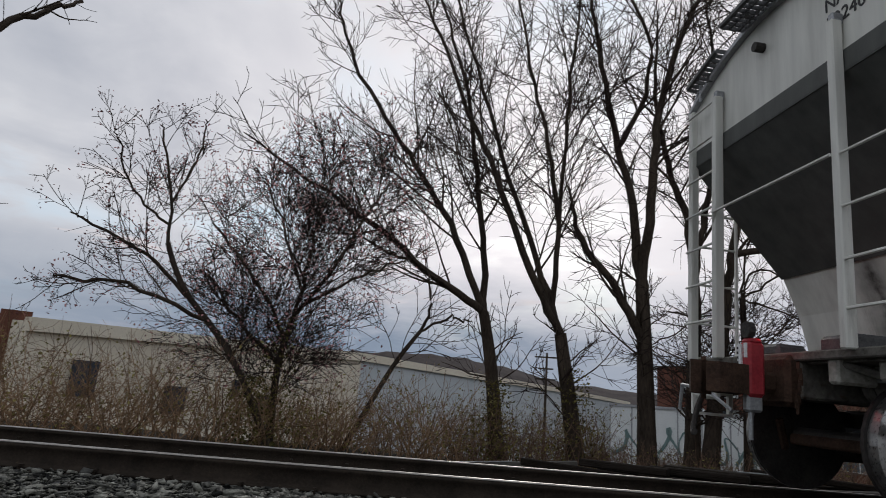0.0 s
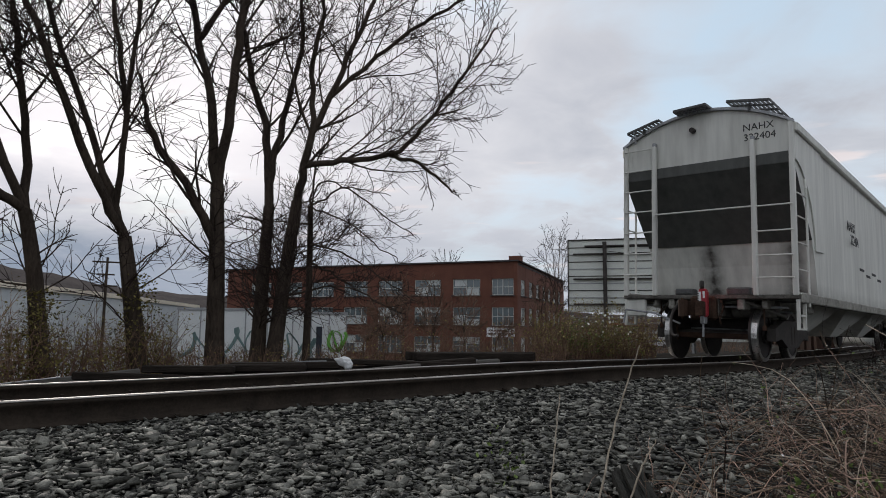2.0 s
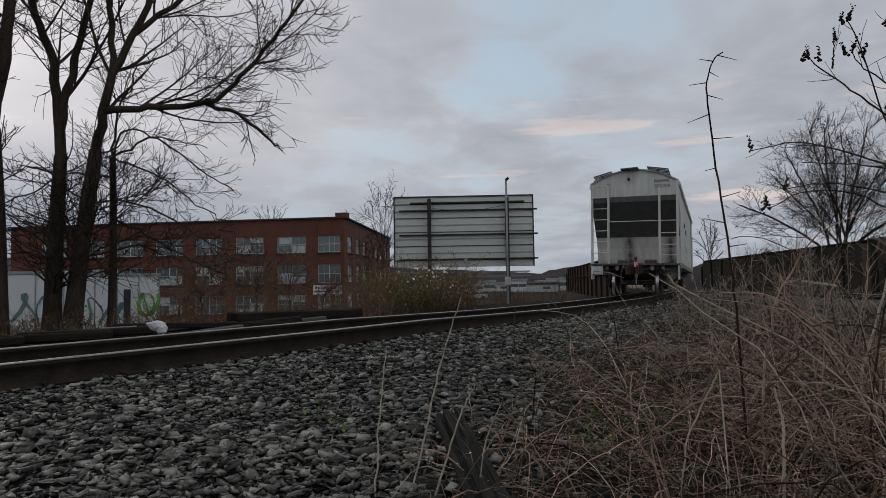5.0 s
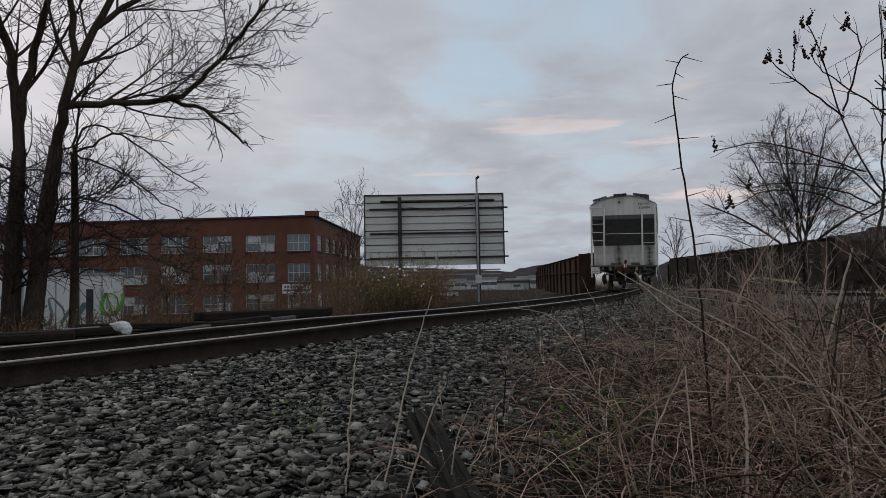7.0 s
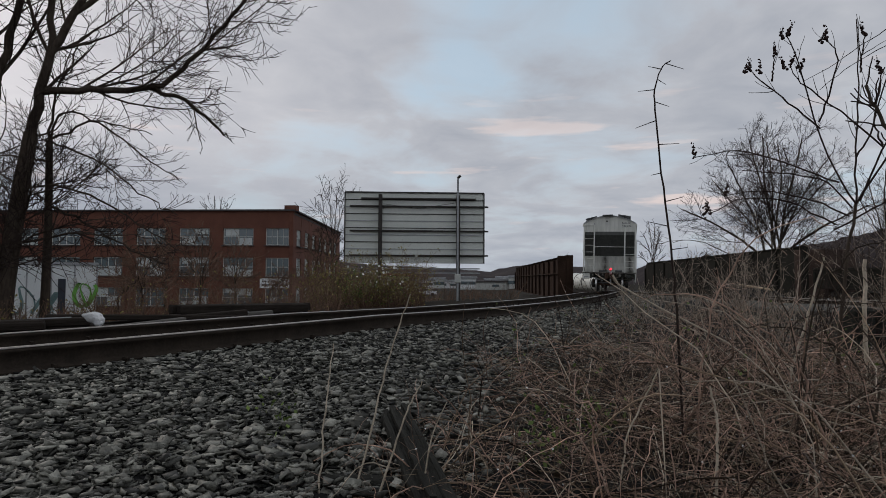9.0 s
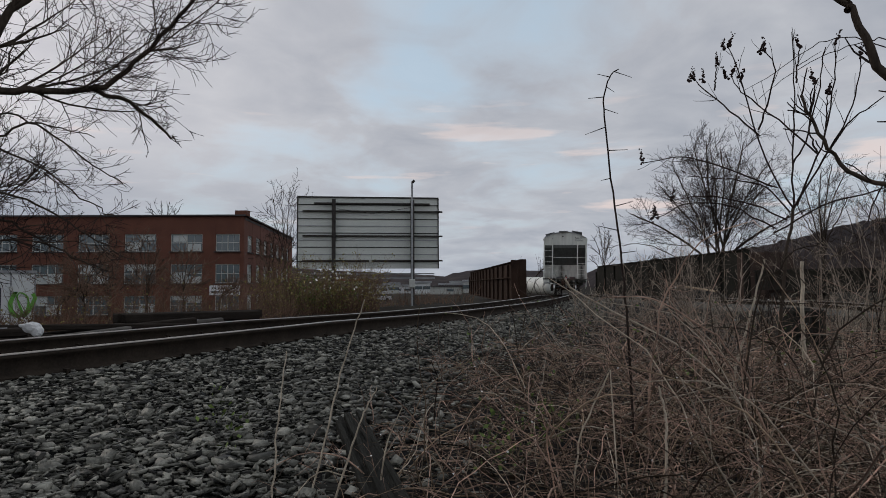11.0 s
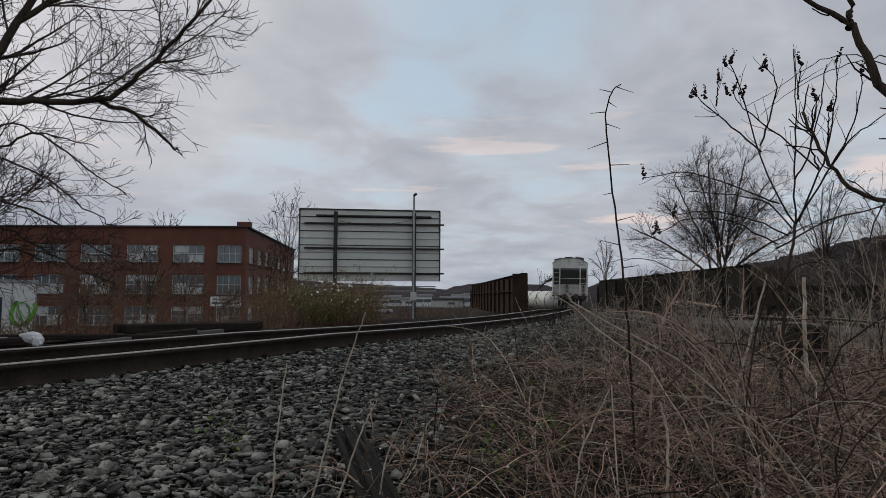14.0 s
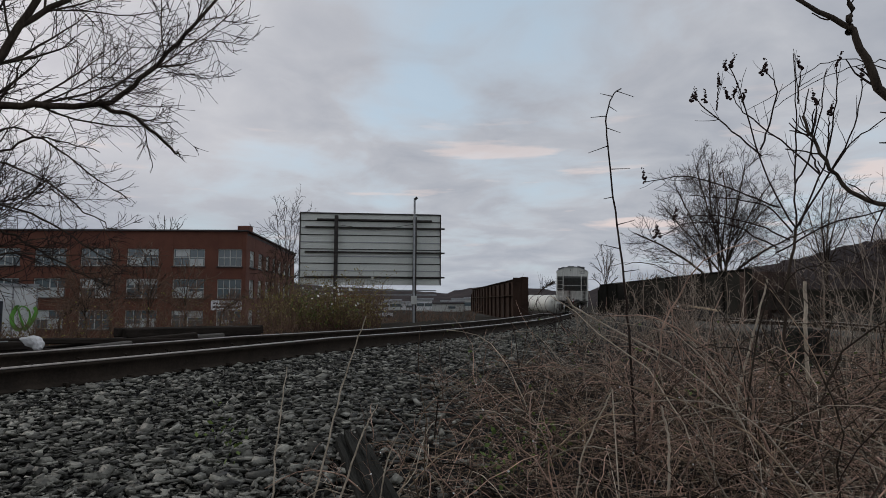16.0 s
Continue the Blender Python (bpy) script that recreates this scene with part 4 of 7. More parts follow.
# ---- white warehouse, trailers, hills ----
def make_warehouse():
    L = [(101.5, 30, 3.50), (75.4, 46, 3.40), (57.8, 92, 1.80), (52, 130, 1.1)]
    P = [Vector(polar(a, d)) for a, d, _ in L]
    T = [EYE + d * math.tan(radians(el)) for a, d, el in L]
    e = empty("warehouse", pose(0, 0, 0), "long low warehouse with cream and pale blue metal siding", "building")
    for i in range(3):
        a, b = P[i], P[i + 1]
        bm = bmesh.new()
        n = Vector((b.y - a.y, a.x - b.x, 0)).normalized() * 9.0
        if n.dot(a) < 0:
            n = -n
        v = [bm.verts.new((p.x, p.y, z)) for p, z in ((a, -6), (b, -6), (b, T[i + 1]), (a, T[i]))]
        w = [bm.verts.new((p.x + n.x, p.y + n.y, z)) for p, z in ((a, -6), (b, -6), (b, T[i + 1] + 0.5), (a, T[i] + 0.5))]
        bm.faces.new(v)
        bm.faces.new(w[::-1])
        for j in range(4):
            bm.faces.new((v[j], w[j], w[(j + 1) % 4], v[(j + 1) % 4]))
        bmesh.ops.recalc_face_normals(bm, faces=bm.faces[:])
        part("wall", bm, CREAM if i == 0 else BLUEWALL, e)
        ang = math.degrees(math.atan2(b.y - a.y, b.x - a.x))
        mid = (a + b) / 2
        part("fascia", boxed((mid.x, mid.y, (T[i] + T[i + 1]) / 2 - 0.1), ((b - a).length, 0.5, 0.55), rz=ang, ry=-math.degrees(math.atan2(T[i + 1] - T[i], (b - a).length))), CREAM, e)
    d = (P[1] - P[0])
    ang = math.degrees(math.atan2(d.y, d.x))
    for k, (f, z, sx, sz) in enumerate(((0.12, 0.3, 1.1, 1.5), (0.33, -0.4, 1.2, 1.3), (0.5, 0.35, 0.35, 0.9), (0.6, -0.5, 1.2, 1.2))):
        p = P[0] + d * f
        q = p * 0.992
        part("opening", boxed((q.x, q.y, z), (sx, 0.2, sz), rz=ang), DARKDOOR, e)
    c = polar(102.3, 31.5, 2.6)
    ch = empty("chimney_block", pose(*c), "squat red brick chimney above the warehouse roof", "chimney")
    part("stack", boxed((0, 0, -1.0), (1.1, 1.1, 2.4), rz=12), BRICK, ch)


make_warehouse()


def make_trailer(az0, az1, dist0, dist1, topel):
    a, b = Vector(polar(az0, dist0)), Vector(polar(az1, dist1))
    d = b - a
    mid = (a + b) / 2
    top = EYE + mid.length * math.tan(radians(topel))
    e = empty("box_trailer", pose(mid.x, mid.y, 0, 0, 0, math.degrees(math.atan2(d.y, d.x))), "white box trailer with faded spray paint on its side", "trailer", "parked box trailers")
    L = d.length
    part("box", boxed((0, 1.25, top - 1.4), (L, 2.5, 2.8), bevel=0.03), TRAILER, e)
    n = int(L / 0.9)
    for i in range(n + 1):
        part("side_rib", boxed((-L / 2 + 0.05 + (L - 0.1) * i / n, -0.012, top - 1.4), (0.05, 0.03, 2.7)), GALV, e)
    part("top_rail", boxed((0, -0.02, top - 0.06), (L, 0.06, 0.12)), GALV, e)
    for sx in (-1, 1):
        for k in range(2):
            bm = bmesh.new()
            rod(bm, (sx * (L / 2 - 1.2 - k * 1.1), 0.05, top - 3.4), (sx * (L / 2 - 1.2 - k * 1.1), 0.35, top - 3.4), 0.5, 16)
            part("wheel", bm, DARKSTEEL, e)
    return e, L, top


t1, L1, top1 = make_trailer(53.6, 46.2, 31, 30, 1.0)
t2, L2, top2 = make_trailer(45.9, 39.45, 30.2, 31.5, 0.78)


def spray(trailer, x0, x1, z0, z1, mat, seed, label):
    """Looping spray-paint strokes that lie on the trailer's side."""
    rng = np.random.default_rng(seed)
    n = 26
    u = np.linspace(0, 1, n)
    x = x0 + (x1 - x0) * u + 0.16 * np.sin(u * 21 + seed)
    z = (z0 + z1) / 2 + (z1 - z0) / 2 * np.sin(u * 13 + seed) + rng.normal(scale=0.03, size=n)
    w = 0.055 + 0.03 * np.sin(u * 9)
    V, F = [], []
    for i in range(n):
        t = np.array((x[min(i + 1, n - 1)] - x[max(i - 1, 0)], z[min(i + 1, n - 1)] - z[max(i - 1, 0)]))
        t /= np.linalg.norm(t) + 1e-9
        V += [(x[i] - t[1] * w[i], -0.030, z[i] + t[0] * w[i]), (x[i] + t[1] * w[i], -0.030, z[i] - t[0] * w[i])]
        if i:
            F.append((2 * i - 2, 2 * i - 1, 2 * i + 1, 2 * i))
    part("graffiti", (V, F), mat, trailer, label)


TEAL = material("faded_teal_spray", (0.10, 0.17, 0.17), (0.22, 0.31, 0.30), 0.7, 2)
spray(t2, L2 / 2 - 0.95, L2 / 2 - 0.15, top2 - 1.9, top2 - 0.9, GRAFFITI, 1, "green spray-paint loops")
spray(t2, -L2 / 2 + 0.2, -0.1, top2 - 2.1, top2 - 1.0, TEAL, 2, "faded teal spray-paint loops")
spray(t2, -0.3, L2 / 2 - 1.7, top2 - 2.3, top2 - 1.3, TEAL, 3, "faded teal spray-paint loops")
spray(t1, -L1 / 2 + 0.3, 0.2, top1 - 2.2, top1 - 1.1, TEAL, 4, "faded teal spray-paint loops")
spray(t1, 0.3, L1 / 2 - 0.2, top1 - 2.0, top1 - 0.9, TEAL, 5, "faded teal spray-paint loops")
part("door_gap", boxed((L2 / 2 - 1.45, -0.03, top2 - 1.45), (0.28, 0.03, 1.5)), DARKDOOR, t2, "dark narrow doorway")
part("lamp", boxed((L2 / 2 - 0.95, -0.05, top2 - 0.75), (0.12, 0.05, 0.18)), FRAMEP, t2)


def make_hills():
    rng = np.random.default_rng(3)
    def ridge(name, azs, els, dist, label):
        az = np.linspace(azs[0], azs[-1], 240)
        order = np.argsort(azs)
        el = np.interp(az, np.array(azs)[order], np.array(els)[order])
        el = el + 0.05 * np.interp(np.arange(240), np.arange(0, 240, 2), rng.normal(size=120)) + 0.03 * rng.normal(size=240)
        V, F = [], []
        for i, (a, e_) in enumerate(zip(az, el)):
            t = EYE + dist * math.tan(radians(e_))
            V += [polar(a, dist * 0.72, -16), polar(a, dist * 0.9, t * 0.66 - 5), polar(a, dist, t), polar(a, dist * 1.2, -16)]
        for i in range(239):
            for j in range(3):
                F.append((4 * i + j, 4 * i + 4 + j, 4 * i + 5 + j, 4 * i + 1 + j))
        ob = mesh_object(name, (np.array(V), np.array(F)), HILL)
        tagged(ob, label, "hill", kind="structure")
    ridge("backdrop_hill", [150, 110, 90, 77, 70, 66, 60, 57, 50, 40, 24, 14, 6.6, 3, 1, -3, -8], [2, 3.2, 3.6, 3.75, 4.05, 3.9, 2.9, 2.3, 1.9, 1.6, 1.2, 0.7, 0.25, 0.9, 0.9, 0.6, 0.4], 620, "distant wooded ridge in dull violet brown")
    ridge("backdrop_hill", [-4, -10, -16, -20, -22.7, -25, -28, -32, -40, -60], [0.3, 1.2, 2.0, 2.6, 3.2, 3.8, 4.4, 5, 5.2, 4.6], 240, "near wooded slope with bare brown trees")


make_hills()


# ---- parked wagons ----
def make_gondola(name, a, b, h, mat, label, ribs, group=""):
    a, b = Vector(a), Vector(b)
    d = b - a
    mid = (a + b) / 2
    L = d.length
    e = empty(name, pose(mid.x, mid.y, mid.z, 0, 0, math.degrees(math.atan2(d.y, d.x))), label, "railway wagon", group)
    W = 2.9
    bm = bmesh.new()
    box(bm, (0, -W / 2, 1.0 + h / 2), (L, 0.08, h))
    box(bm, (0, W / 2, 1.0 + h / 2), (L, 0.08, h))
    box(bm, (-L / 2 + 0.04, 0, 1.0 + h / 2), (0.08, W, h))
    box(bm, (L / 2 - 0.04, 0, 1.0 + h / 2), (0.08, W, h))
    box(bm, (0, 0, 1.02), (L, W, 0.1))
    part("body", bm, mat, e)
    for sy in (-1, 1):
        part("top_chord", boxed((0, sy * (W / 2 + 0.03), 1.0 + h - 0.07), (L + 0.05, 0.18, 0.16), bevel=0.02), mat, e)
        part("side_sill", boxed((0, sy * (W / 2 + 0.02), 1.0), (L, 0.16, 0.24), bevel=0.02), mat, e)
        for i in range(ribs):
            part("rib", boxed((-L / 2 + 0.2 + (L - 0.4) * i / (ribs - 1), sy * (W / 2 + 0.08), 1.0 + h / 2), (0.16, 0.14, h - 0.1), bevel=0.02), mat, e)
    for sx in (-1, 1):
        for sy in (-1, 1):
            part("corner_post", boxed((sx * (L / 2), sy * (W / 2 - 0.1), 1.0 + h / 2), (0.14, 0.2, h)), mat, e)
        for k in (-0.9, 0.9):
            bm = bmesh.new()
            for sy in (-1, 1):
                rod(bm, (sx * (L / 2 - 2) + k, sy * 0.68, 0.44), (sx * (L / 2 - 2) + k, sy * 0.80, 0.44), 0.44, 20)
            rod(bm, (sx * (L / 2 - 2) + k, -0.9, 0.44), (sx * (L / 2 - 2) + k, 0.9, 0.44), 0.07, 8)
            part("wheelset", bm, WHEEL, e)
        part("truck", boxed((sx * (L / 2 - 2), 0, 0.55), (2.3, 2.1, 0.3), bevel=0.05), DARKSTEEL, e)
    return e




GIRDER = material("rusted_girder_plate", (0.020, 0.013, 0.011), (0.055, 0.034, 0.025), 0.9, 0.6, bump=0.4, speck=((0.14, 0.10, 0.07), 0.33), spec=0.06)


def make_girder(a, b, za, zb, h, mat, label, ledge):
    """A long riveted plate girder on edge: web, flanges, stiffeners, rounded far corner."""
    a, b = Vector(a), Vector(b)
    d = b - a
    d.z = 0
    L = d.length
    e = empty("plate_girder", pose(a.x, a.y, za, 0, -math.degrees(math.atan2(zb - za, L)), math.degrees(math.atan2(d.y, d.x))), label, "bridge girder")
    bm = bmesh.new()
    arcs = [(L - 0.7 + 0.7 * math.sin(t), -0.7 + 0.7 * math.cos(t)) for t in np.linspace(0, math.pi / 2, 6)]
    prism(bm, [(0, 0)] + arcs + [(L, -h), (0, -h)], -0.02, 0.02, 1)
    part("web", bm, mat, e)
    part("top_flange", boxed(((L - 0.7) / 2, 0, 0.015), (L - 0.7, 0.42, 0.05)), mat, e)
    part("bottom_flange", boxed((L / 2, 0, -h), (L, 0.46, 0.05)), mat, e)
    n = int(L / 3.4)
    for i in range(n + 1):
        for sy in (-1, 1):
            part("stiffener", boxed((0.06 + (L - 0.12) * i / n, sy * 0.10, -h / 2 - 0.06 - (0.2 if i == n else 0)), (0.10, 0.16, h - 0.18 - (0.5 if i == n else 0))), mat, e)
    part("end_plate", boxed((-0.02, 0, -h / 2), (0.04, 0.46, h)), mat, e)
    if ledge:
        # the cross frame that closes the near end
        part("end_frame", boxed((0.05, 0.42, -h / 2 + 0.02), (0.08, 0.84, h - 0.06), bevel=0.02), mat, e)
        for sy in (-1, 1):
            part("ledge", boxed((L / 2, sy * 0.14, -h * 0.38), (L - 0.1, 0.24, 0.07)), mat, e)
    return e


make_girder(polar(-0.45, 45), polar(4.3, 95), 1.86, 1.47, 3.2, GIRDER, "long rust-brown riveted plate girder beside the track", True)
make_girder(polar(-18.9, 46.0), polar(-6.9, 78), 2.38, 1.92, 3.6, BLACKCAR, "long black riveted plate girder with vertical stiffeners", False)
# plain block standing in for a red-brown boxcar beside the girder
part("end_block", boxed((0, 0, -0.2), (2.6, 2.2, 3.6), bevel=0.04), RUST, empty("bridge_abutment", pose(*polar(-20.2, 47, 0.6), 0, 0, 30), "dark rusted steel block at the girder's end", "abutment"))
make_gondola("gondola_wagon", polar(-21.0, 45.5, -1.1), polar(-33, 36, -1.1), 1.1, BLACKCAR, "low dark gondola wagon with ribbed sides", 10)


def make_tank():
    a, b = Vector(polar(-3.3, 76, -2.35)), Vector(polar(-0.0, 88, -2.6))
    d = b - a
    mid = (a + b) / 2
    e = empty("tank_wagon", pose(mid.x, mid.y, mid.z, 0, 0, math.degrees(math.atan2(d.y, d.x))), "white round-bodied tank wagon parked beyond the curve", "railway wagon")
    L = d.length
    bm = bmesh.new()
    n = 20
    ringsx = [(-L / 2, 0.2), (-L / 2 + 0.12, 0.8), (-L / 2 + 0.4, 1.02), (-L / 2 + 0.8, 1.16), (L / 2 - 0.8, 1.16), (L / 2 - 0.4, 1.02), (L / 2 - 0.12, 0.8), (L / 2, 0.2)]
    R = [[bm.verts.new((x, r * math.cos(t), 2.05 + r * math.sin(t))) for t in np.linspace(0, 2 * math.pi, n, endpoint=False)] for x, r in ringsx]
    for p, q in zip(R, R[1:]):
        for i in range(n):
            bm.faces.new((p[i], p[(i + 1) % n], q[(i + 1) % n], q[i]))
    bm.faces.new(R[0])
    bm.faces.new(R[-1])
    bmesh.ops.recalc_face_normals(bm, faces=bm.faces[:])
    part("tank", bm, WHITE, e, smooth=True)
    for i in range(5):
        x = -L / 2 + 1.0 + (L - 2.0) * i / 4
        bm = bmesh.new()
        rod(bm, (x - 0.06, 0, 2.05), (x + 0.06, 0, 2.05), 1.19, 24)
        part("strap", bm, DARKSTEEL, e)
    part("underframe", boxed((0, 0, 0.98), (L, 1.6, 0.3)), DARKSTEEL, e)
    for sx in (-1, 1):
        part("truck", boxed((sx * (L / 2 - 1.6), 0, 0.5), (2.4, 2.0, 0.6), bevel=0.1), DARKSTEEL, e)


make_tank()


def make_woods():
    """Bare woodland on the near slope, too far to tell tree from tree."""
    rng = np.random.default_rng(19)
    P = []
    for _ in range(900):
        a, d = rng.uniform(-60, -19), rng.uniform(150, 235)
        x, y, _z = polar(a, d)
        el = float(np.interp(-a, [4, 10, 16, 20, 22.7, 25, 28, 32, 40, 60], [0.3, 1.2, 2.0, 2.6, 3.2, 3.8, 4.4, 5, 5.2, 4.6]))
        top = EYE + 240 * math.tan(radians(el))
        z = -8 + (top * 0.75 + 5) * (d - 150) / 90
        h = rng.uniform(5, 9)
        lean = rng.normal(scale=0.9, size=2)
        P.append((np.array([(x, y, z), (x + lean[0] * 0.4, y, z + h * 0.5), (x + lean[0], y + lean[1], z + h)]), np.array((0.22, 0.15, 0.05))))
        for k in range(4):
            b = rng.uniform(0.35, 0.9)
            q = np.array((x + lean[0] * b, y, z + h * b))
            v = np.array((rng.normal(scale=1.6), rng.normal(scale=1.0), rng.uniform(0.8, 2.2)))
            P.append((np.array([q, q + v * 0.5, q + v]), np.array((0.10, 0.07, 0.04))))
    tagged(mesh_object("hill_woods", tubes(P, 3), BRUSHFAR), "bare brown woods on the near hillside", "woods", kind="stuff")


BRUSH = material("tan_brush", (0.07, 0.042, 0.03), (0.22, 0.135, 0.09), 0.9, 2, bump=0, island=0.4)
BRUSHFAR = material("far_bare_wood", (0.05, 0.04, 0.036), (0.12, 0.09, 0.08), 1.0, 0.05, bump=0, island=0.4)
make_woods()

# ---- bare trees ----
def bend(a, d, length, n, rng, lift, wander):
    """A wandering polyline from a along d that lifts towards the light."""
    pts = [np.array(a, float)]
    d = np.array(d, float)
    for _ in range(n):
        d = d + rng.normal(scale=wander, size=3) + np.array((0, 0, lift))
        d /= np.linalg.norm(d) + 1e-9
        pts.append(pts[-1] + d * length / n)
    return np.array(pts)


def branch_out(paths, rng, count, reach, spread_, lift, start=0.25, r_scale=0.5, r_min=0.004, n=5, wander=0.16, every=None):
    """Side branches for each path: returns new paths."""
    out = []
    for pts, rad in paths:
        seg = np.linalg.norm(np.diff(pts, axis=0), axis=1)
        total = seg.sum()
        cum = np.concatenate([[0], np.cumsum(seg)]) / (total + 1e-9)
        k = max(1, int(round(count * rng.uniform(0.75, 1.25)))) if every is None else max(1, int(total / every))
        for u in rng.uniform(start, 1.0, k):
            p = np.array([np.interp(u, cum, pts[:, c]) for c in range(3)])
            i = min(len(pts) - 2, int(np.searchsorted(cum, u) - 1))
            t = pts[i + 1] - pts[i]
            t /= np.linalg.norm(t) + 1e-9
            side = np.cross(t, rng.normal(size=3))
            side /= np.linalg.norm(side) + 1e-9
            d = t * rng.uniform(0.35, 1.0) + side * spread_
            d /= np.linalg.norm(d)
            r0 = max(r_min, float(np.interp(u, cum, rad)) * r_scale * rng.uniform(0.7, 1.1))
            ln = reach(total) * (1.15 - 0.65 * u) * rng.uniform(0.6, 1.25)
            q = bend(p, d, ln, n, rng, lift, wander)
            out.append((q, np.linspace(r0, max(r_min * 0.7, r0 * 0.25), n + 1)))
    return out


def guide(points, dist, rng, jitter=0.4):
    """Stem way-points from (bearing, elevation), all about as far off as the trunk."""
    out = []
    dd = dist
    for i, (a, e) in enumerate(points):
        out.append((*polar(a, dd)[:2], EYE + dd * math.tan(radians(e))))
        dd = dd + rng.uniform(-jitter, jitter)
    return out


def make_tree(name, trunk, stems, dist, r, seed, label, side=0.95, reach=0.40, tip=0.008, ext=0.8, deep=1.0, leaf=None, near=True, slim=0.54, low=1.1, twig=None):
    rng = np.random.default_rng(seed)
    foot = guide(trunk, dist, rng, 0.05)
    x, y = foot[0][:2]
    foot[0] = (x, y, float(ground_z(x, y)) - 0.15)
    e = empty(name, pose(x, y, foot[0][2]), label, "tree")
    off = np.array((x, y, foot[0][2]))
    tp = smooth_path(foot, 9)
    flare = np.linspace(1, 0, 9)
    tpath = (tp, r * (0.68 + 0.32 * flare + 0.4 * np.clip(flare - 0.75, 0, 1)))
    st = [tpath]
    for s in stems:
        g = [np.array(p) for p in guide(s, dist, rng, 0.4 * deep)]
        # grow out of the nearest wood already there
        every = np.concatenate([q[0] for q in st])
        radii = np.concatenate([q[1] for q in st])
        j = int(np.argmin(np.linalg.norm(every - g[0], axis=1)))
        shift = every[j] - g[0]
        g = [p + shift * (1 - i / len(g)) for i, p in enumerate(g)]
        d = g[-1] - g[-2]
        g.append(g[-1] + d * ext + np.array((0, 0, 0.1 * ext)))
        q = smooth_path(g, 4 * len(g))
        q[1:-1] += rng.normal(scale=0.025, size=(len(q) - 2, 3))
        rr = min(radii[j] * 0.85, r * slim * rng.uniform(0.9, 1.2))
        st.append((q, tip * 1.5 + (rr - tip * 1.5) * np.linspace(1, 0, len(q)) ** 0.85))
    st = st[1:]
    f = dist / 14.0 if not near else 1.0
    g = f if near else f * 0.48
    lim = branch_out(st, rng, 0, lambda t: min(2.7 * f, max(0.5 * g, t * reach)), 0.58, 0.06, 0.10, 0.42, tip * 1.3, 7, 0.08, every=0.40 * g / side)
    if near:
        # thin limbs on the lower trunk
        lim += branch_out([(tp[2:], tpath[1][2:] * 0.18)], rng, 0, lambda t: 1.9, 0.95, 0.01, 0.0, 0.9, tip * 1.2, 7, 0.12, every=0.30 / low)
    br = branch_out(lim, rng, 0, lambda t: t * 0.55, 0.62, 0.04, 0.12, 0.55, tip, 5, 0.11, every=0.25 * g / side)
    tw = branch_out(br, rng, 0, lambda t: max(0.16 * g, t * 0.55), 0.7, 0.02, 0.1, 0.65, tip * 0.85, 3, 0.13, every=0.19 * g / side)
    tw += branch_out(st, rng, 0, lambda t: 0.7 * g, 0.8, 0.05, 0.15, 0.12, tip * 0.9, 4, 0.12, every=0.3 * g)
    move = lambda P: [(p - off, q) for p, q in P]
    part("trunk", tubes(move([tpath]), 12), BARK, e, smooth=True)
    for p in move(st):
        part("stem", tubes([p], 8), BARK, e, smooth=True)
    if near:
        for p in move(lim):
            part("limb", tubes([p], 5), BARK, e)
        lim = []
    tagged(part("crown", tubes(move(lim + br + tw), 3), twig or TWIG, e), "fine bare twigs", kind="stuff")
    if leaf:
        mat, n, size = leaf
        ends = np.array([p[-1] - off for p, _ in tw])
        pick = ends[rng.integers(0, len(ends), n)] + rng.normal(scale=0.05, size=(n, 3))
        tagged(part("bud_cover", leaves(pick, size, rng), mat, e), kind="stuff")
    return e


BARE = "tall bare tree with dark bark and fine twigs beside the track"
make_tree("bare_tree", [(62.8, -2.5), (63.8, 3.2), (64.8, 8.1)],
          [[(64.8, 8.1), (68.5, 10.3), (74.0, 14.2), (78.8, 16.9), (84.0, 19.3)], [(64.8, 8.1), (68.1, 15.4), (71.5, 20.0), (74.9, 23.9), (79.4, 29.2), (80.8, 32.4)], [(65.0, 8.3), (65.2, 13.2), (66.1, 19.2), (67.6, 27.4), (70.4, 33.6)]],
          14.0, 0.165, 11, BARE)
make_tree("bare_tree", [(56.1, -3.5), (57.1, 1.7), (57.9, 6.6)],
          [[(58.5, 6.6), (60.9, 11.0), (64.2, 19.4), (67.6, 25.5), (71.4, 32.5)], [(57.8, 8.1), (60.0, 14.1), (64.1, 23.4), (67.9, 32.1)], [(57.6, 9.7), (57.3, 16.3), (58.5, 22.3), (60.7, 28.6), (62.7, 34.5)], [(57.3, 16.3), (57.2, 27.4), (56.7, 35.3)]],
          13.6, 0.185, 12, BARE)
make_tree("bare_tree", [(50.5, -2.4), (50.7, 4.5), (51.0, 11.5)],
          [[(51.6, 6.5), (53.5, 10.4), (56.7, 14.8), (57.4, 17.9)], [(51.3, 11.5), (52.1, 19.1), (53.7, 24.1), (55.2, 31.3), (56.1, 35.8)], [(50.5, 12.1), (49.7, 19.7), (49.1, 26.6), (47.4, 32.2), (44.7, 35.6)], [(53.4, 23.6), (50.8, 27.5), (50.2, 32.2), (52.6, 35.8)]],
          14.0, 0.20, 13, BARE)
make_tree("bare_tree", [(47.1, -3.1), (46.9, 3.3), (46.6, 9.9)],
          [[(46.6, 9.9), (47.0, 16.5), (48.5, 20.3), (49.9, 25.9), (49.7, 30.5)], [(46.3, 11.5), (45.5, 16.6), (43.9, 24.0), (44.8, 30.9)]],
          14.4, 0.175, 14, "bare tree with vine-darkened bark among its neighbours", low=2.0)
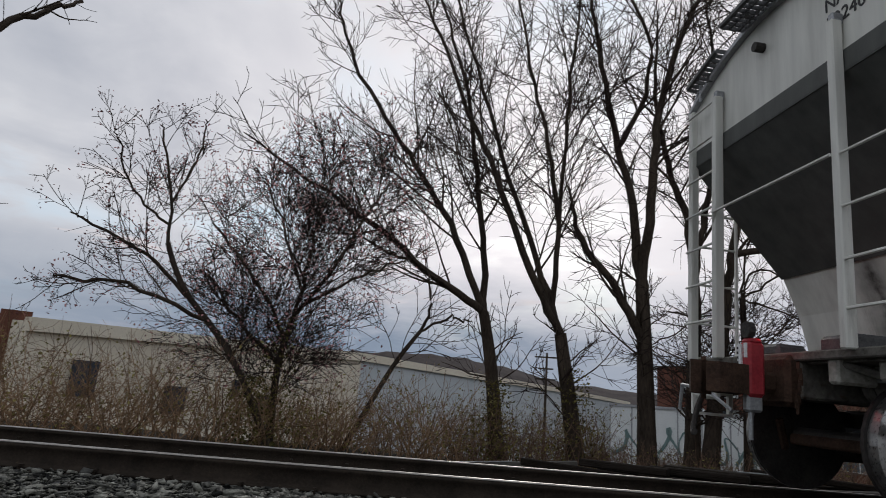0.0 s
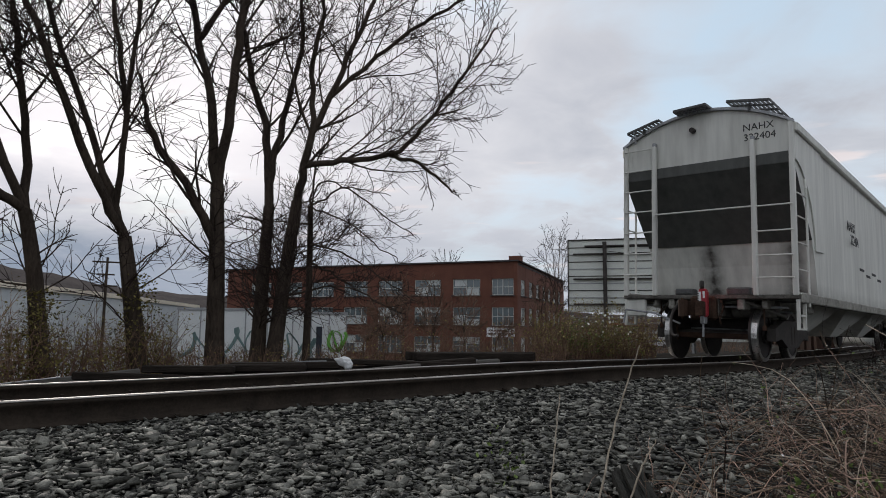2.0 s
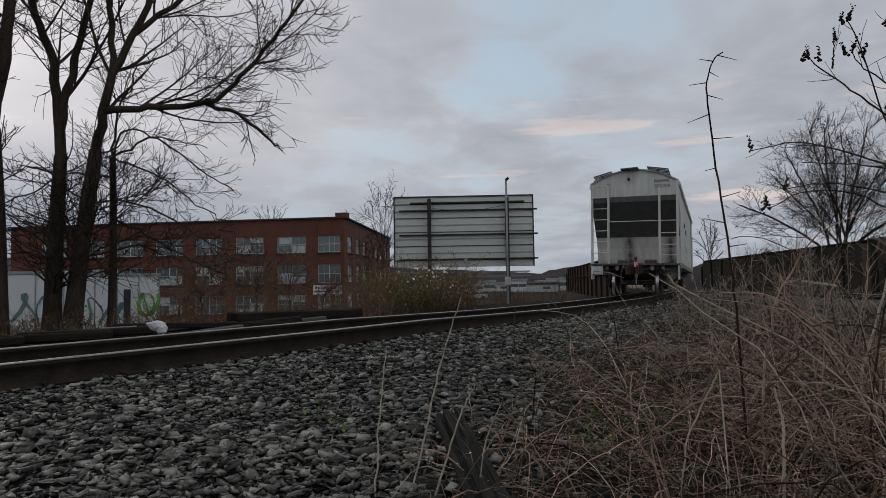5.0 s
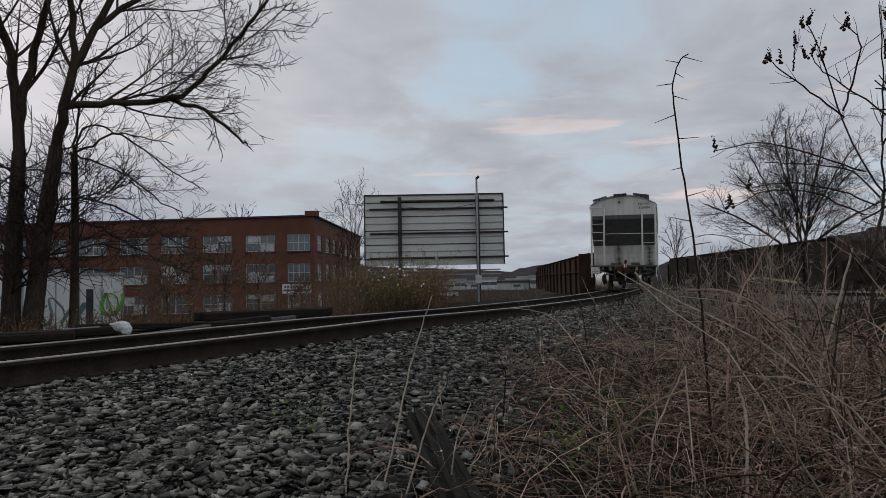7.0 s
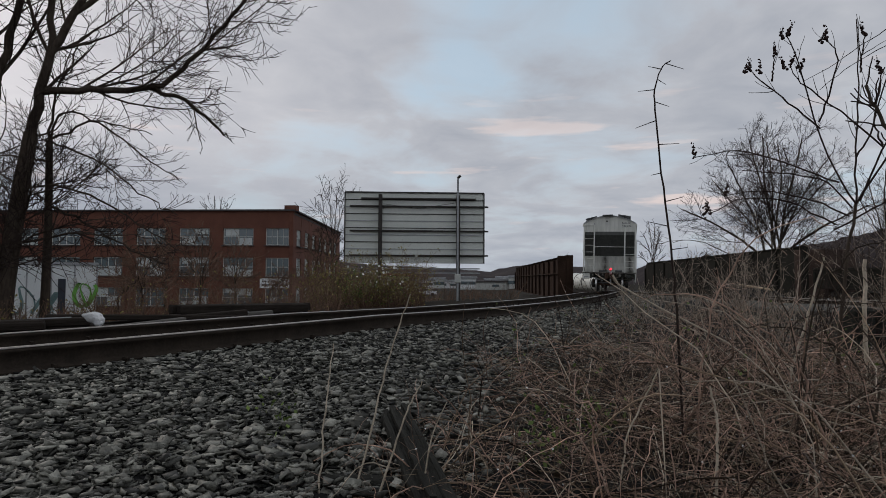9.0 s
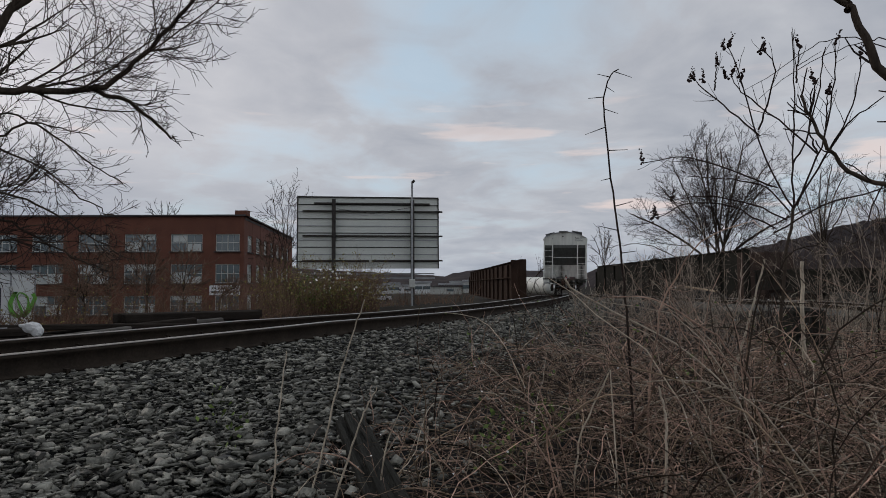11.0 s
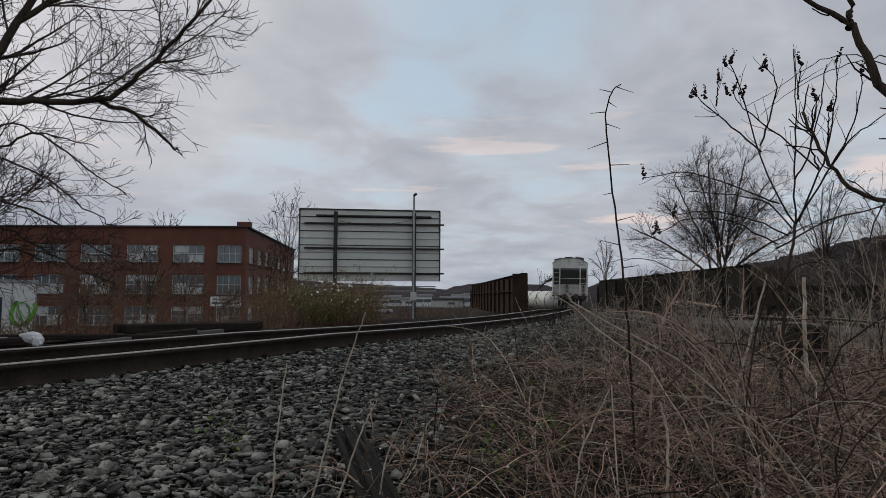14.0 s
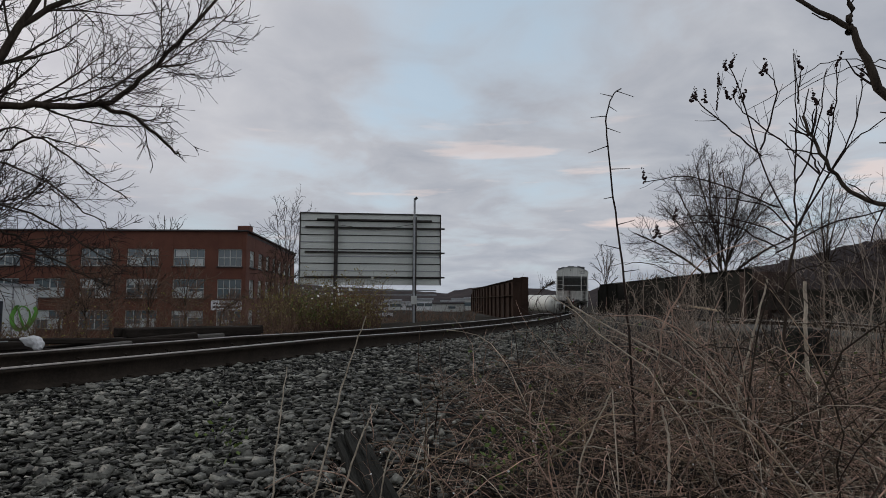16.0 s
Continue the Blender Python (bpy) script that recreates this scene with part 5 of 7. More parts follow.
make_tree("bare_tree", [(45.9, -3.0), (45.1, 3.4), (44.2, 10.5)],
          [[(44.2, 10.5), (43.6, 15.1), (41.6, 19.7), (39.1, 25.2), (35.9, 30.7)], [(44.0, 13.6), (40.4, 14.2), (35.9, 14.8), (33.0, 17.6), (29.9, 21.2), (26.6, 25.4)], [(43.3, 15.7), (43.5, 21.6), (42.4, 26.5), (42.3, 31.0)], [(35.9, 14.8), (33.0, 13.8), (30.4, 11.8)], [(38.9, 18.3), (34.7, 22.8), (29.9, 26.5), (27.2, 28.2)]],
          14.0, 0.18, 15, "leaning bare tree with one long level limb", side=1.1, ext=0.2, low=2.0)
make_tree("bare_tree", [(43.0, -2.0), (42.9, 3.5), (43.0, 10.1)],
          [[(43.0, 10.1), (42.4, 12.6), (38.7, 11.7)], [(43.1, 10.1), (42.7, 13.7), (41.5, 16.7)], [(43.0, 10.1), (40.0, 9.0), (36.5, 6.5)], [(43.0, 7.0), (39.5, 6.0), (36.0, 3.5)], [(43.1, 10.0), (40.0, 12.0), (36.5, 9.5)], [(42.9, 5.0), (40.0, 3.6), (37.0, 1.8)], [(43.0, 8.0), (46.0, 8.5), (49.0, 6.6)]],
          14.6, 0.09, 16, "slender bare tree with drooping twigs", side=1.5, low=2.6, slim=0.24, tip=0.0055)
# shrubs by the warehouse
make_tree("budding_tree", [(82.0, -2.6), (86.5, 3.3), (91.2, 7.1), (92.9, 11.1)],
          [[(92.9, 11.1), (93.4, 15.3), (94.9, 20.2)], [(91.2, 7.1), (94.8, 10.3), (100.1, 12.1)], [(93.0, 12.5), (96.5, 14.7), (98.2, 18.9)], [(93.3, 14.4), (91.7, 18.1), (91.6, 21.4)], [(88.2, 5.1), (95.2, 7.5), (99.9, 7.2)]],
          12.0, 0.065, 21, "small leaning tree with opening brown leaf buds", side=1.6, reach=0.5, ext=0.1, deep=0.6, leaf=(BUD, 2600, 0.055), tip=0.006)
make_tree("budding_tree", [(82.4, -2.7), (82.6, 2.3), (81.7, 6.3)],
          [[(81.7, 6.3), (81.1, 10.9), (80.8, 14.4), (79.8, 19.1)], [(82.4, 4.2), (86.1, 9.7), (89.5, 13.1)], [(81.7, 6.3), (78.3, 11.2), (75.9, 17.0), (74.5, 18.7)], [(81.5, 8.3), (83.8, 14.0), (85.8, 17.7)], [(79.8, 6.5), (75.1, 10.0), (72.2, 11.8)], [(82.2, 2.3), (86.4, 5.8), (89.3, 9.3)]],
          12.4, 0.075, 22, "spreading small tree with reddish buds", side=2.0, reach=0.62, ext=0.1, deep=0.8, leaf=(BUD, 9000, 0.06), low=2.5, tip=0.0065)
make_tree("bare_tree", [(76.5, -2.4), (72.5, 3.0), (70.4, 6.0)], [[(70.4, 6.0), (69.5, 8.5), (70.2, 11.0)], [(70.4, 6.0), (67.6, 7.6), (66.6, 7.2)]], 13.2, 0.06, 23, "thin crooked bare sapling", side=0.80)
make_tree("bare_tree", [(117, -2.6), (115.5, 8), (114, 14)], [[(114, 14), (111, 20), (107.8, 24.4), (104.5, 26.8), (103, 28)], [(114, 12), (109, 12), (105.5, 10.5)], [(114, 14), (115, 24), (116, 34)]], 11.5, 0.15, 24, BARE, side=0.5, ext=0.1, deep=0.5, low=0.6)
# far trees
def far_tree(az, dist, base_el, top_el, half, seed, label, n=7, r=0.3, tip=0.012, side=0.80, bole=0.16, twig=None):
    rng = random.Random(seed)
    fork = base_el + (top_el - base_el) * bole
    stems = []
    for i in range(n):
        f = ((i * 7 % n) / (n - 1) - 0.5) * 2
        a = az + f * half * 0.88 + rng.uniform(-0.12, 0.12) * half
        t = base_el + (top_el - base_el) * (0.93 - 0.46 * abs(f) ** 2.4 - rng.uniform(0, 0.10))
        k = fork + (top_el - base_el) * rng.uniform(0, 0.16) * (1 - abs(f) * 0.6)
        w = rng.uniform(0.14, 0.26)
        stems.append([(az + rng.uniform(-0.02, 0.02) * half, k), (az + f * half * w, k + (t - k) * 0.36), (az + f * half * (w + 0.32), k + (t - k) * 0.7), (a, t)])
    return make_tree("bare_tree", [(az, base_el), (az, (base_el + fork) / 2), (az, fork)], stems, dist, r, seed, label, side=side, reach=0.42, tip=tip, ext=0.12, deep=3.0, near=False, slim=0.28, twig=twig)


far_tree(-16.7, 62, -0.6, 12.6, 6.6, 31, "large round-crowned bare tree behind the girder", 11, 0.42, 0.0125, 1.45, 0.10)
far_tree(-1.6, 105, -0.5, 4.0, 1.5, 132, "distant bare tree beyond the track", 7, 0.3, 0.03, 1.1)
far_tree(-7.4, 95, -0.5, 5.0, 1.2, 33, "distant bare tree beyond the girder", 6, 0.22, 0.026, 1.1)
far_tree(-10.2, 90, -0.5, 4.6, 1.9, 34, "distant bare tree beyond the girder", 7, 0.25, 0.026, 1.1)
far_tree(-24.3, 55, -0.6, 9.4, 3.4, 35, "bare tree behind the girder", 8, 0.22, 0.012, 1.2)
far_tree(-28.6, 50, -0.6, 8.6, 3.0, 36, "bare tree behind the girder", 8, 0.2, 0.012, 1.2)
far_tree(-33.5, 48, -0.6, 10, 3.4, 37, "bare tree behind the girder", 8, 0.2, 0.012, 1.2)
far_tree(20.9, 37, -2.0, 9.6, 2.2, 38, "slim bare sapling beside the billboard", 6, 0.08, 0.011, 0.9)
far_tree(30.6, 118, 0.0, 7.6, 1.6, 39, "bare treetop behind the factory roof", 6, 0.2, 0.032, 0.9)
far_tree(22.2, 34, -2.4, 4.4, 1.2, 40, "bare sapling before the factory", 6, 0.07, 0.010, 0.9, twig=BRUSH)
far_tree(29.0, 30, -2.6, 3.2, 2.2, 41, "bare scrub tree before the factory", 8, 0.06, 0.009, 1.0, twig=BRUSH)
far_tree(34.5, 28, -2.8, 3.6, 2.4, 42, "bare scrub tree before the factory", 8, 0.06, 0.009, 1.0, twig=BRUSH)
far_tree(38.0, 26, -2.8, 2.2, 1.6, 43, "bare scrub tree before the factory", 7, 0.05, 0.008, 1.0, twig=BRUSH)

far_tree(26.2, 32, -2.6, 2.6, 1.8, 44, "bare scrub tree before the factory", 7, 0.05, 0.009, 1.0, twig=BRUSH)
far_tree(31.8, 29, -2.8, 4.0, 2.0, 45, "bare scrub tree before the factory", 8, 0.06, 0.009, 1.0, twig=BRUSH)
far_tree(36.2, 24, -2.8, 3.0, 2.2, 47, "bare scrub tree before the factory", 8, 0.05, 0.008, 1.0, twig=BRUSH)
far_tree(21.6, 33, -2.4, 2.4, 1.4, 46, "bare scrub tree before the factory", 6, 0.05, 0.009, 1.0, twig=BRUSH)


# ---- thickets beyond the track ----
def thicket(name, spots, height, n, mat, seed, label, leaf=None, thin=0.006, lean=0.35):
    """A tangle of thin stems over a stretch of ground: spots are (bearing range, distance range)."""
    rng = np.random.default_rng(seed)
    (a1, a0), (d0, d1) = spots
    P = []
    for _ in range(n):
        a, d = rng.uniform(a0, a1), rng.uniform(d0, d1)
        x, y, _z = polar(a, d)
        z = float(ground_z(x, y))
        h = height * rng.uniform(0.35, 1.1)
        dirn = np.array((*rng.normal(scale=lean, size=2), 1.0))
        q = bend((x, y, z), dirn / np.linalg.norm(dirn), h, 5, rng, -0.02, 0.16)
        P.append((q, np.linspace(thin * rng.uniform(0.8, 2.0), thin * 0.5, 6)))
    tw = branch_out(P, rng, 4, lambda t: t * 0.4, 0.9, 0.03, 0.2, 0.6, thin * 0.5, 3, 0.2)
    e = tagged(mesh_object(name, tubes(P + [(p, r) for p, r in tw], 3), mat), label, "thicket", kind="stuff")
    if leaf:
        m, k, s = leaf
        ends = np.array([p[rng.integers(1, len(p))] for p, _ in P + tw])
        pts = ends[rng.integers(0, len(ends), k)] + rng.normal(scale=0.07, size=(k, 3))
        tagged(mesh_object(name + "_leaves", leaves(pts, s, rng, 0.6), m), label, "foliage", kind="stuff")


WARM = material("rusty_brush", (0.17, 0.10, 0.055), (0.33, 0.21, 0.12), 0.9, 2, bump=0, island=0.5)
DRYGREY = material("grey_dry_weed", (0.15, 0.12, 0.095), (0.36, 0.30, 0.235), 0.9, 2, bump=0, island=0.7, spec=0.05)
thicket("thicket", ((108, 84), (10.6, 14.5)), 1.9, 430, WARM, 51, "tangled tan brush along the embankment", (OLIVE, 1500, 0.06), 0.007, 0.5)
thicket("thicket", ((84, 66), (11.5, 15)), 1.7, 430, WARM, 52, "tangled brown brush along the embankment", (OLIVE, 2300, 0.06), 0.007, 0.5)
thicket("thicket", ((67, 54), (12.2, 17)), 1.3, 430, BRUSH, 53, "brown and olive brush round the tree trunks", (OLIVE, 3000, 0.055))
thicket("thicket", ((54, 38), (12.2, 16)), 0.65, 420, BRUSH, 57, "low brown brush round the tree trunks", (OLIVE, 600, 0.055))
thicket("thicket", ((40, 28), (17, 27)), 1.5, 420, BRUSH, 54, "dense bare brown scrub below the factory", (OLIVE, 700, 0.06), 0.007)
thicket("thicket", ((22.5, 12.5), (24, 31)), 2.2, 800, BRUSH, 55, "olive bushes under the billboard", (OLIVE, 7500, 0.08), 0.007)
thicket("thicket", ((20.8, 15.5), (24.5, 28)), 1.8, 130, BRUSH, 65, "fresh green bush under the billboard", (GREEN, 2600, 0.085), 0.007)
thicket("thicket", ((28, 20), (17, 27)), 1.4, 260, BRUSH, 58, "low bare brown scrub below the factory", (OLIVE, 500, 0.06), 0.007)
thicket("thicket", ((-5, -34), (15, 36)), 0.55, 600, DRYGREY, 59, "grey dry weeds before the black girder", None, 0.007, 0.3)
thicket("thicket", ((13, 4), (34, 55)), 1.2, 260, BRUSH, 56, "low tan weeds beyond the billboard", None, 0.008)


IVY = material("dull_ivy_leaf", (0.07, 0.062, 0.022), (0.17, 0.145, 0.05), 0.85, 3, bump=0, island=0.6, spec=0.1)


def ivy(az, dist, h, n, seed):
    rng = np.random.default_rng(seed)
    x, y, _ = polar(az, dist)
    z0 = float(ground_z(x, y))
    a, r = rng.uniform(0, 6.28, n), rng.uniform(0.14, 0.62, n)
    z = z0 + rng.uniform(0, 1, n) ** 1.3 * h
    r = r * (1.15 - (z - z0) / h * 0.75)
    tagged(mesh_object("climbing_vine", leaves(np.stack([x + r * np.cos(a), y + r * np.sin(a), z], 1), 0.065, rng, 0.6), IVY), "olive vine and weeds round a tree foot", "vine", kind="stuff")


for k, (a, h) in enumerate(((56.5, 1.9), (63.2, 1.6), (82.3, 2.3), (84.5, 1.2))):
    ivy(a, 13.4 if a < 70 else 12.0, h, 1000, 60 + k)


# ---- timbers and old rails dumped beyond the track ----
def make_timbers():
    rng = random.Random(8)
    along = math.degrees(math.atan2(1, 0.40))
    stacks = [(84, 9.9, 2), (74, 9.5, 3), (66, 9.2, 4), (58, 9.0, 4), (50, 9.2, 5), (44, 9.3, 5), (33, 10.8, 7), (28, 11.4, 6), (95, 9.6, 2), (38, 9.6, 4), (24, 12.6, 5)]
    for az, dist, n in stacks:
        x0, y0, _ = polar(az, dist)
        for k in range(n):
            L = rng.uniform(1.6, 4.2) if az > 36 else rng.uniform(2.4, 3.8)
            w, h = rng.choice(((0.16, 0.09), (0.12, 0.08), (0.10, 0.06), (0.07, 0.10)))
            x, y = x0 + rng.uniform(-0.8, 0.8), y0 + rng.uniform(-0.9, 0.9)
            z = float(ground_z(x, y)) + h / 2 + (0.0 if k < 3 else 0.06 * (k - 2))
            yaw = (along if az > 36 else az + 8) + rng.uniform(-9, 9)
            tilt = rng.uniform(-1.0, 1.0) if k < 3 else rng.uniform(-4.5, 4.5)
            e = empty("old_timber", pose(x, y, z, 0, tilt, yaw), "weathered dark railway timber in a loose heap", "timber", "dumped timbers")
            part("beam", boxed((0, 0, 0), (L, w, h), bevel=0.015), TIE if rng.random() < 0.75 else OLDGREY, e)
            # added pale strip for the light edge along the beam's top
            if rng.random() < 0.45:
                part("iron_strap", boxed((L * rng.uniform(-0.2, 0.2), -w * 0.3, h / 2 + 0.004), (L * rng.uniform(0.3, 0.6), 0.035, 0.012)), GALV, e)


def make_beam_stack(a, b, top, layers, seed):
    """A rough stack of long beams laid level between two places."""
    rng = random.Random(seed)
    a, b = Vector(a), Vector(b)
    d = b - a
    mid = (a + b) / 2
    base = float(ground_z(mid.x, mid.y))
    h = max(0.09, (top - base) / layers)
    yaw = math.degrees(math.atan2(d.y, d.x))
    side = Vector((-d.y, d.x, 0)).normalized()
    for k in range(layers):
        for j in range(3 if k < layers - 1 else 2):
            L = d.length * (rng.uniform(0.55, 1.0) if k < layers - 1 else rng.uniform(0.8, 1.05))
            p = mid + side * (0.24 * (j - 1) + rng.uniform(-0.03, 0.03)) + d.normalized() * rng.uniform(-0.5, 0.5)
            e = empty("old_timber", pose(p.x, p.y, base + h * (k + 0.5), rng.uniform(-3, 3), rng.uniform(-1.2, 1.2), yaw + rng.uniform(-6, 6)), "long dark railway timber in a rough stack", "timber", "stacked timbers")
            part("beam", boxed((0, 0, 0), (L, 0.21, h * 0.96), bevel=0.015), TIE, e)
            # here too an added pale strip serves as the light edge
            if rng.random() < 0.5:
                part("iron_strap", boxed((L * rng.uniform(-0.2, 0.2), 0, h * 0.48 + 0.005), (L * 0.4, 0.04, 0.012)), GALV, e)


OLDGREY = material("greyed_timber", (0.06, 0.055, 0.05), (0.15, 0.14, 0.125), 0.9, 4, bump=0.6, fine=30, stretch=(0.3, 4, 4))
make_timbers()
make_beam_stack(polar(35, 11.3), polar(23.3, 12.3), -0.02, 3, 3)
make_beam_stack(polar(53.5, 9.9), polar(45.5, 9.7), -0.12, 3, 4)
make_beam_stack(polar(46.5, 10.1), polar(39.5, 9.9), -0.10, 3, 5)


def make_bag():
    rng = np.random.default_rng(5)
    bm = bmesh.new()
    for c, r, sq in (((0, 0, 0.13), 0.16, (1.2, 0.8, 0.8)), ((0.13, 0.02, 0.05), 0.12, (1.1, 0.9, 1.1)), ((-0.12, -0.02, 0.17), 0.10, (1.6, 0.7, 0.6))):
        m = Matrix.Translation(c) @ Matrix.Diagonal((*sq, 1))
        bmesh.ops.create_icosphere(bm, subdivisions=3, radius=r, matrix=m)
    for v in bm.verts:
        n = noise.noise(v.co * 14) * 0.045 + noise.noise(v.co * 32) * 0.025
        v.co += v.co.normalized() * n
    x, y, _ = polar(39.7, 8.75)
    ob = mesh_object("plastic_bag", bm, PLASTIC)
    ob.scale = (0.52, 0.52, 0.52)
    ob.location = (x, y, float(ground_z(x, y)) + 0.22)
    tagged(ob, "crumpled white plastic bag caught on a timber", "bag")


make_bag()


# ---- far town ----
def small_building(az, dist, w, d, z0, h, mat, roof, label):
    x, y, _ = polar(az, dist)
    e = empty("low_building", pose(x, y, z0, 0, 0, az), label, "building")
    part("wall", boxed((0, 0, h / 2), (w, d, h)), mat, e)
    part("roof", boxed((0, 0, h + 0.2), (w + 0.6, d + 0.6, 0.4)), roof, e)
    for i in range(max(2, int(w / 5))):
        part("window", boxed((-w / 2 + (i + 0.5) * w / max(2, int(w / 5)), -d / 2 - 0.02, h * 0.55), (1.6, 0.08, h * 0.3)), PANE, e)


small_building(7.2, 150, 11, 8, -3.0, 1.7, FRAMEP, COPING, "long low white commercial building in the distance")
small_building(5.0, 165, 6, 8, -3.0, 2.6, TRAILER, GALV, "low white shed in the distance")
small_building(15.2, 120, 5, 8, -3.2, 3.4, FRAMEP, ROOFRED, "small shop with an orange roof in the distance")


for az_, d_, w_, h_, m_ in ((12.6, 128, 4.0, 1.5, TRAILER), (11.4, 138, 3.2, 1.9, FRAMEP), (10.4, 146, 5.0, 1.5, CARWHITE), (8.6, 140, 3.4, 2.2, TRAILER), (6.0, 150, 5.5, 1.9, CARWHITE), (4.4, 146, 2.6, 2.6, FRAMEP)):
    small_building(az_, d_, w_, 4, EYE - d_ * math.tan(radians(1.1)) - 0.4, h_, m_, GALV, "low white shed in the distant town")


def parked_car(az, dist, rz, z0):
    x, y, _ = polar(az, dist)
    e = empty("parked_car", pose(x, y, z0, 0, 0, rz), "white parked saloon car", "car")
    bm = bmesh.new()
    prism(bm, [(-2.2, 0.35), (-2.2, 0.8), (-1.3, 0.95), (-0.7, 1.4), (0.7, 1.42), (1.5, 0.98), (2.2, 0.9), (2.2, 0.35)], -0.85, 0.85, 1)
    part("body", bm, CARWHITE, e)
    bm = bmesh.new()
    prism(bm, [(-1.15, 0.97), (-0.65, 1.34), (0.62, 1.36), (1.3, 1.0)], -0.87, 0.87, 1)
    part("windows", bm, PANE, e)
    for sx in (-1.35, 1.35):
        for sy in (-0.8, 0.8):
            bm = bmesh.new()
            rod(bm, (sx, sy - 0.1, 0.33), (sx, sy + 0.1, 0.33), 0.33, 16)
            part("wheel", bm, DARKSTEEL, e)


parked_car(12.6, 112, 30, -3.4)


def utility_pole():
    x, y, _ = polar(59.0, 75)
    e = empty("utility_pole", pose(x, y, -5), "dark wooden utility pole with three crossarms", "utility pole")
    bm = bmesh.new()
    rod(bm, (0, 0, 0), (0, 0, 11.9), 0.17, 10, 0.12)
    part("pole", bm, BARK, e)
    for z, w in ((11.4, 2.6), (10.1, 1.7), (8.9, 2.4)):
        part("crossarm", boxed((0, -0.1, z), (w, 0.12, 0.16), rz=59), BARK, e)


utility_pole()

# ---- near growth on the camera's side ----
def stem_at(points, dist, r0, r1, n=16, seed=0, grow=0.0, jit=0.004):
    """A stem through bearings and elevations; grow moves it nearer or farther along its length."""
    rng = np.random.default_rng(seed)
    g = [(*polar(a, dist + grow * i)[:2], EYE + (dist + grow * i) * math.tan(radians(e))) for i, (a, e) in enumerate(points)]
    q = smooth_path(g, n)
    q[1:-1] += rng.normal(scale=jit, size=(n - 2, 3))
    return q, np.linspace(r0, r1, n)


def rooted(path):
    """Carries a stem's foot down into the ground."""
    q, r = path
    x, y, z = q[0]
    g = float(ground_z(x, y)) - 0.05
    if z > g:
        q = np.vstack([[(x + 0.03, y, g)], q])
        r = np.concatenate([[r[0]], r])
    return q, r


def make_sumac():
    D = 5.6
    e = empty("sumac_bush", pose(0, 0, 0), "bare sumac with dark seed heads on its branch tips", "bush")
    main = rooted(stem_at([(-21.0, -6.6), (-21.2, -3.5), (-21.8, 2.1), (-22.3, 5.5)], D, 0.0145, 0.0115, 14, 1))
    part("stem", tubes([main], 8), BARK, e, smooth=True)
    # each arm: its way-points, and whether seed heads sit on its tip
    arms = [([(-22.36, 5.5), (-21.2, 7.5), (-20.0, 10.9), (-19.0, 15.5), (-18.2, 18.0), (-17.9, 18.6)], 2),
            ([(-20.1, 11.4), (-17.8, 13.8), (-15.6, 16.0), (-15.2, 16.5)], 3), ([(-16.8, 15.4), (-17.0, 17.3)], 1),
            ([(-20.0, 11.9), (-20.7, 13.9), (-21.4, 16.2), (-21.2, 17.1), (-20.6, 17.9)], 2), ([(-22.36, 5.5), (-22.4, 9.0), (-22.6, 12.5), (-22.7, 15.0), (-22.6, 19.0)], 0),
            ([(-22.6, 5.7), (-24.1, 9.4), (-24.6, 10.7), (-25.3, 14.2), (-25.5, 16.0), (-25.5, 17.6)], 1), ([(-22.36, 5.5), (-24.3, 8.9), (-26.2, 11.9), (-26.9, 14.2), (-27.1, 16.4)], 1),
            ([(-24.1, 9.6), (-22.1, 11.9), (-19.6, 14.3), (-18.5, 15.3), (-18.1, 16.4)], 3), ([(-24.1, 9.7), (-23.5, 11.3), (-24.1, 15.0)], 1), ([(-24.6, 10.5), (-24.9, 14.0)], 1),
            ([(-22.4, 9.0), (-23.4, 10.6), (-24.3, 14.5), (-24.9, 17.5)], 0), ([(-21.3, 7.2), (-18.0, 8.8), (-14.3, 10.4), (-10.9, 9.9)], 1),
            ([(-22.4, 5.6), (-26.0, 11.6), (-28.5, 13.3)], 0), ([(-21.0, 4.0), (-17.6, 6.2), (-14.6, 6.4), (-12.0, 5.2)], 2), ([(-20.9, 3.6), (-24.6, 5.8), (-28.6, 6.6), (-32.0, 8.4)], 0),
            ([(-21.9, 4.6), (-19.4, 6.0), (-16.0, 7.0), (-13.2, 6.6)], 1), ([(-22.1, 5.2), (-20.3, 7.6), (-17.6, 8.2), (-14.5, 8.6)], 0), ([(-22.8, 15.2), (-23.1, 17.8)], 1)]
    rng = np.random.default_rng(9)
    for i, (a, count) in enumerate(arms):
        p = stem_at(a, D, 0.0075, 0.0035, 14, 10 + i)
        arm = part("branch", tubes([p], 6), TWIG, e)
        side = branch_out([p], rng, 4, lambda t: 0.30, 0.45, 0.08, 0.3, 0.6, 0.0022, 5, 0.10)
        for q in side:
            part("twig", tubes([q], 4), TWIG, arm)
        if count:
            for c in [p[0][-1] + np.array((0.035 * j * (-1) ** j, 0.0, -0.02 * j)) for j in range(count)]:
                # a ragged spike of small berry lumps along a drooping axis
                bm = bmesh.new()
                ln = rng.uniform(0.09, 0.14)
                ax = np.array((*rng.normal(scale=0.3, size=2), 1.0))
                ax = ax / np.linalg.norm(ax) * ln
                for u in np.linspace(0, 1, 20):
                    o = Vector(c + ax * u) + Vector(rng.normal(scale=0.007, size=3))
                    s = rng.uniform(0.007, 0.014) * (1.2 - 0.75 * u)
                    bmesh.ops.create_icosphere(bm, subdivisions=1, radius=s, matrix=Matrix.Translation(o))
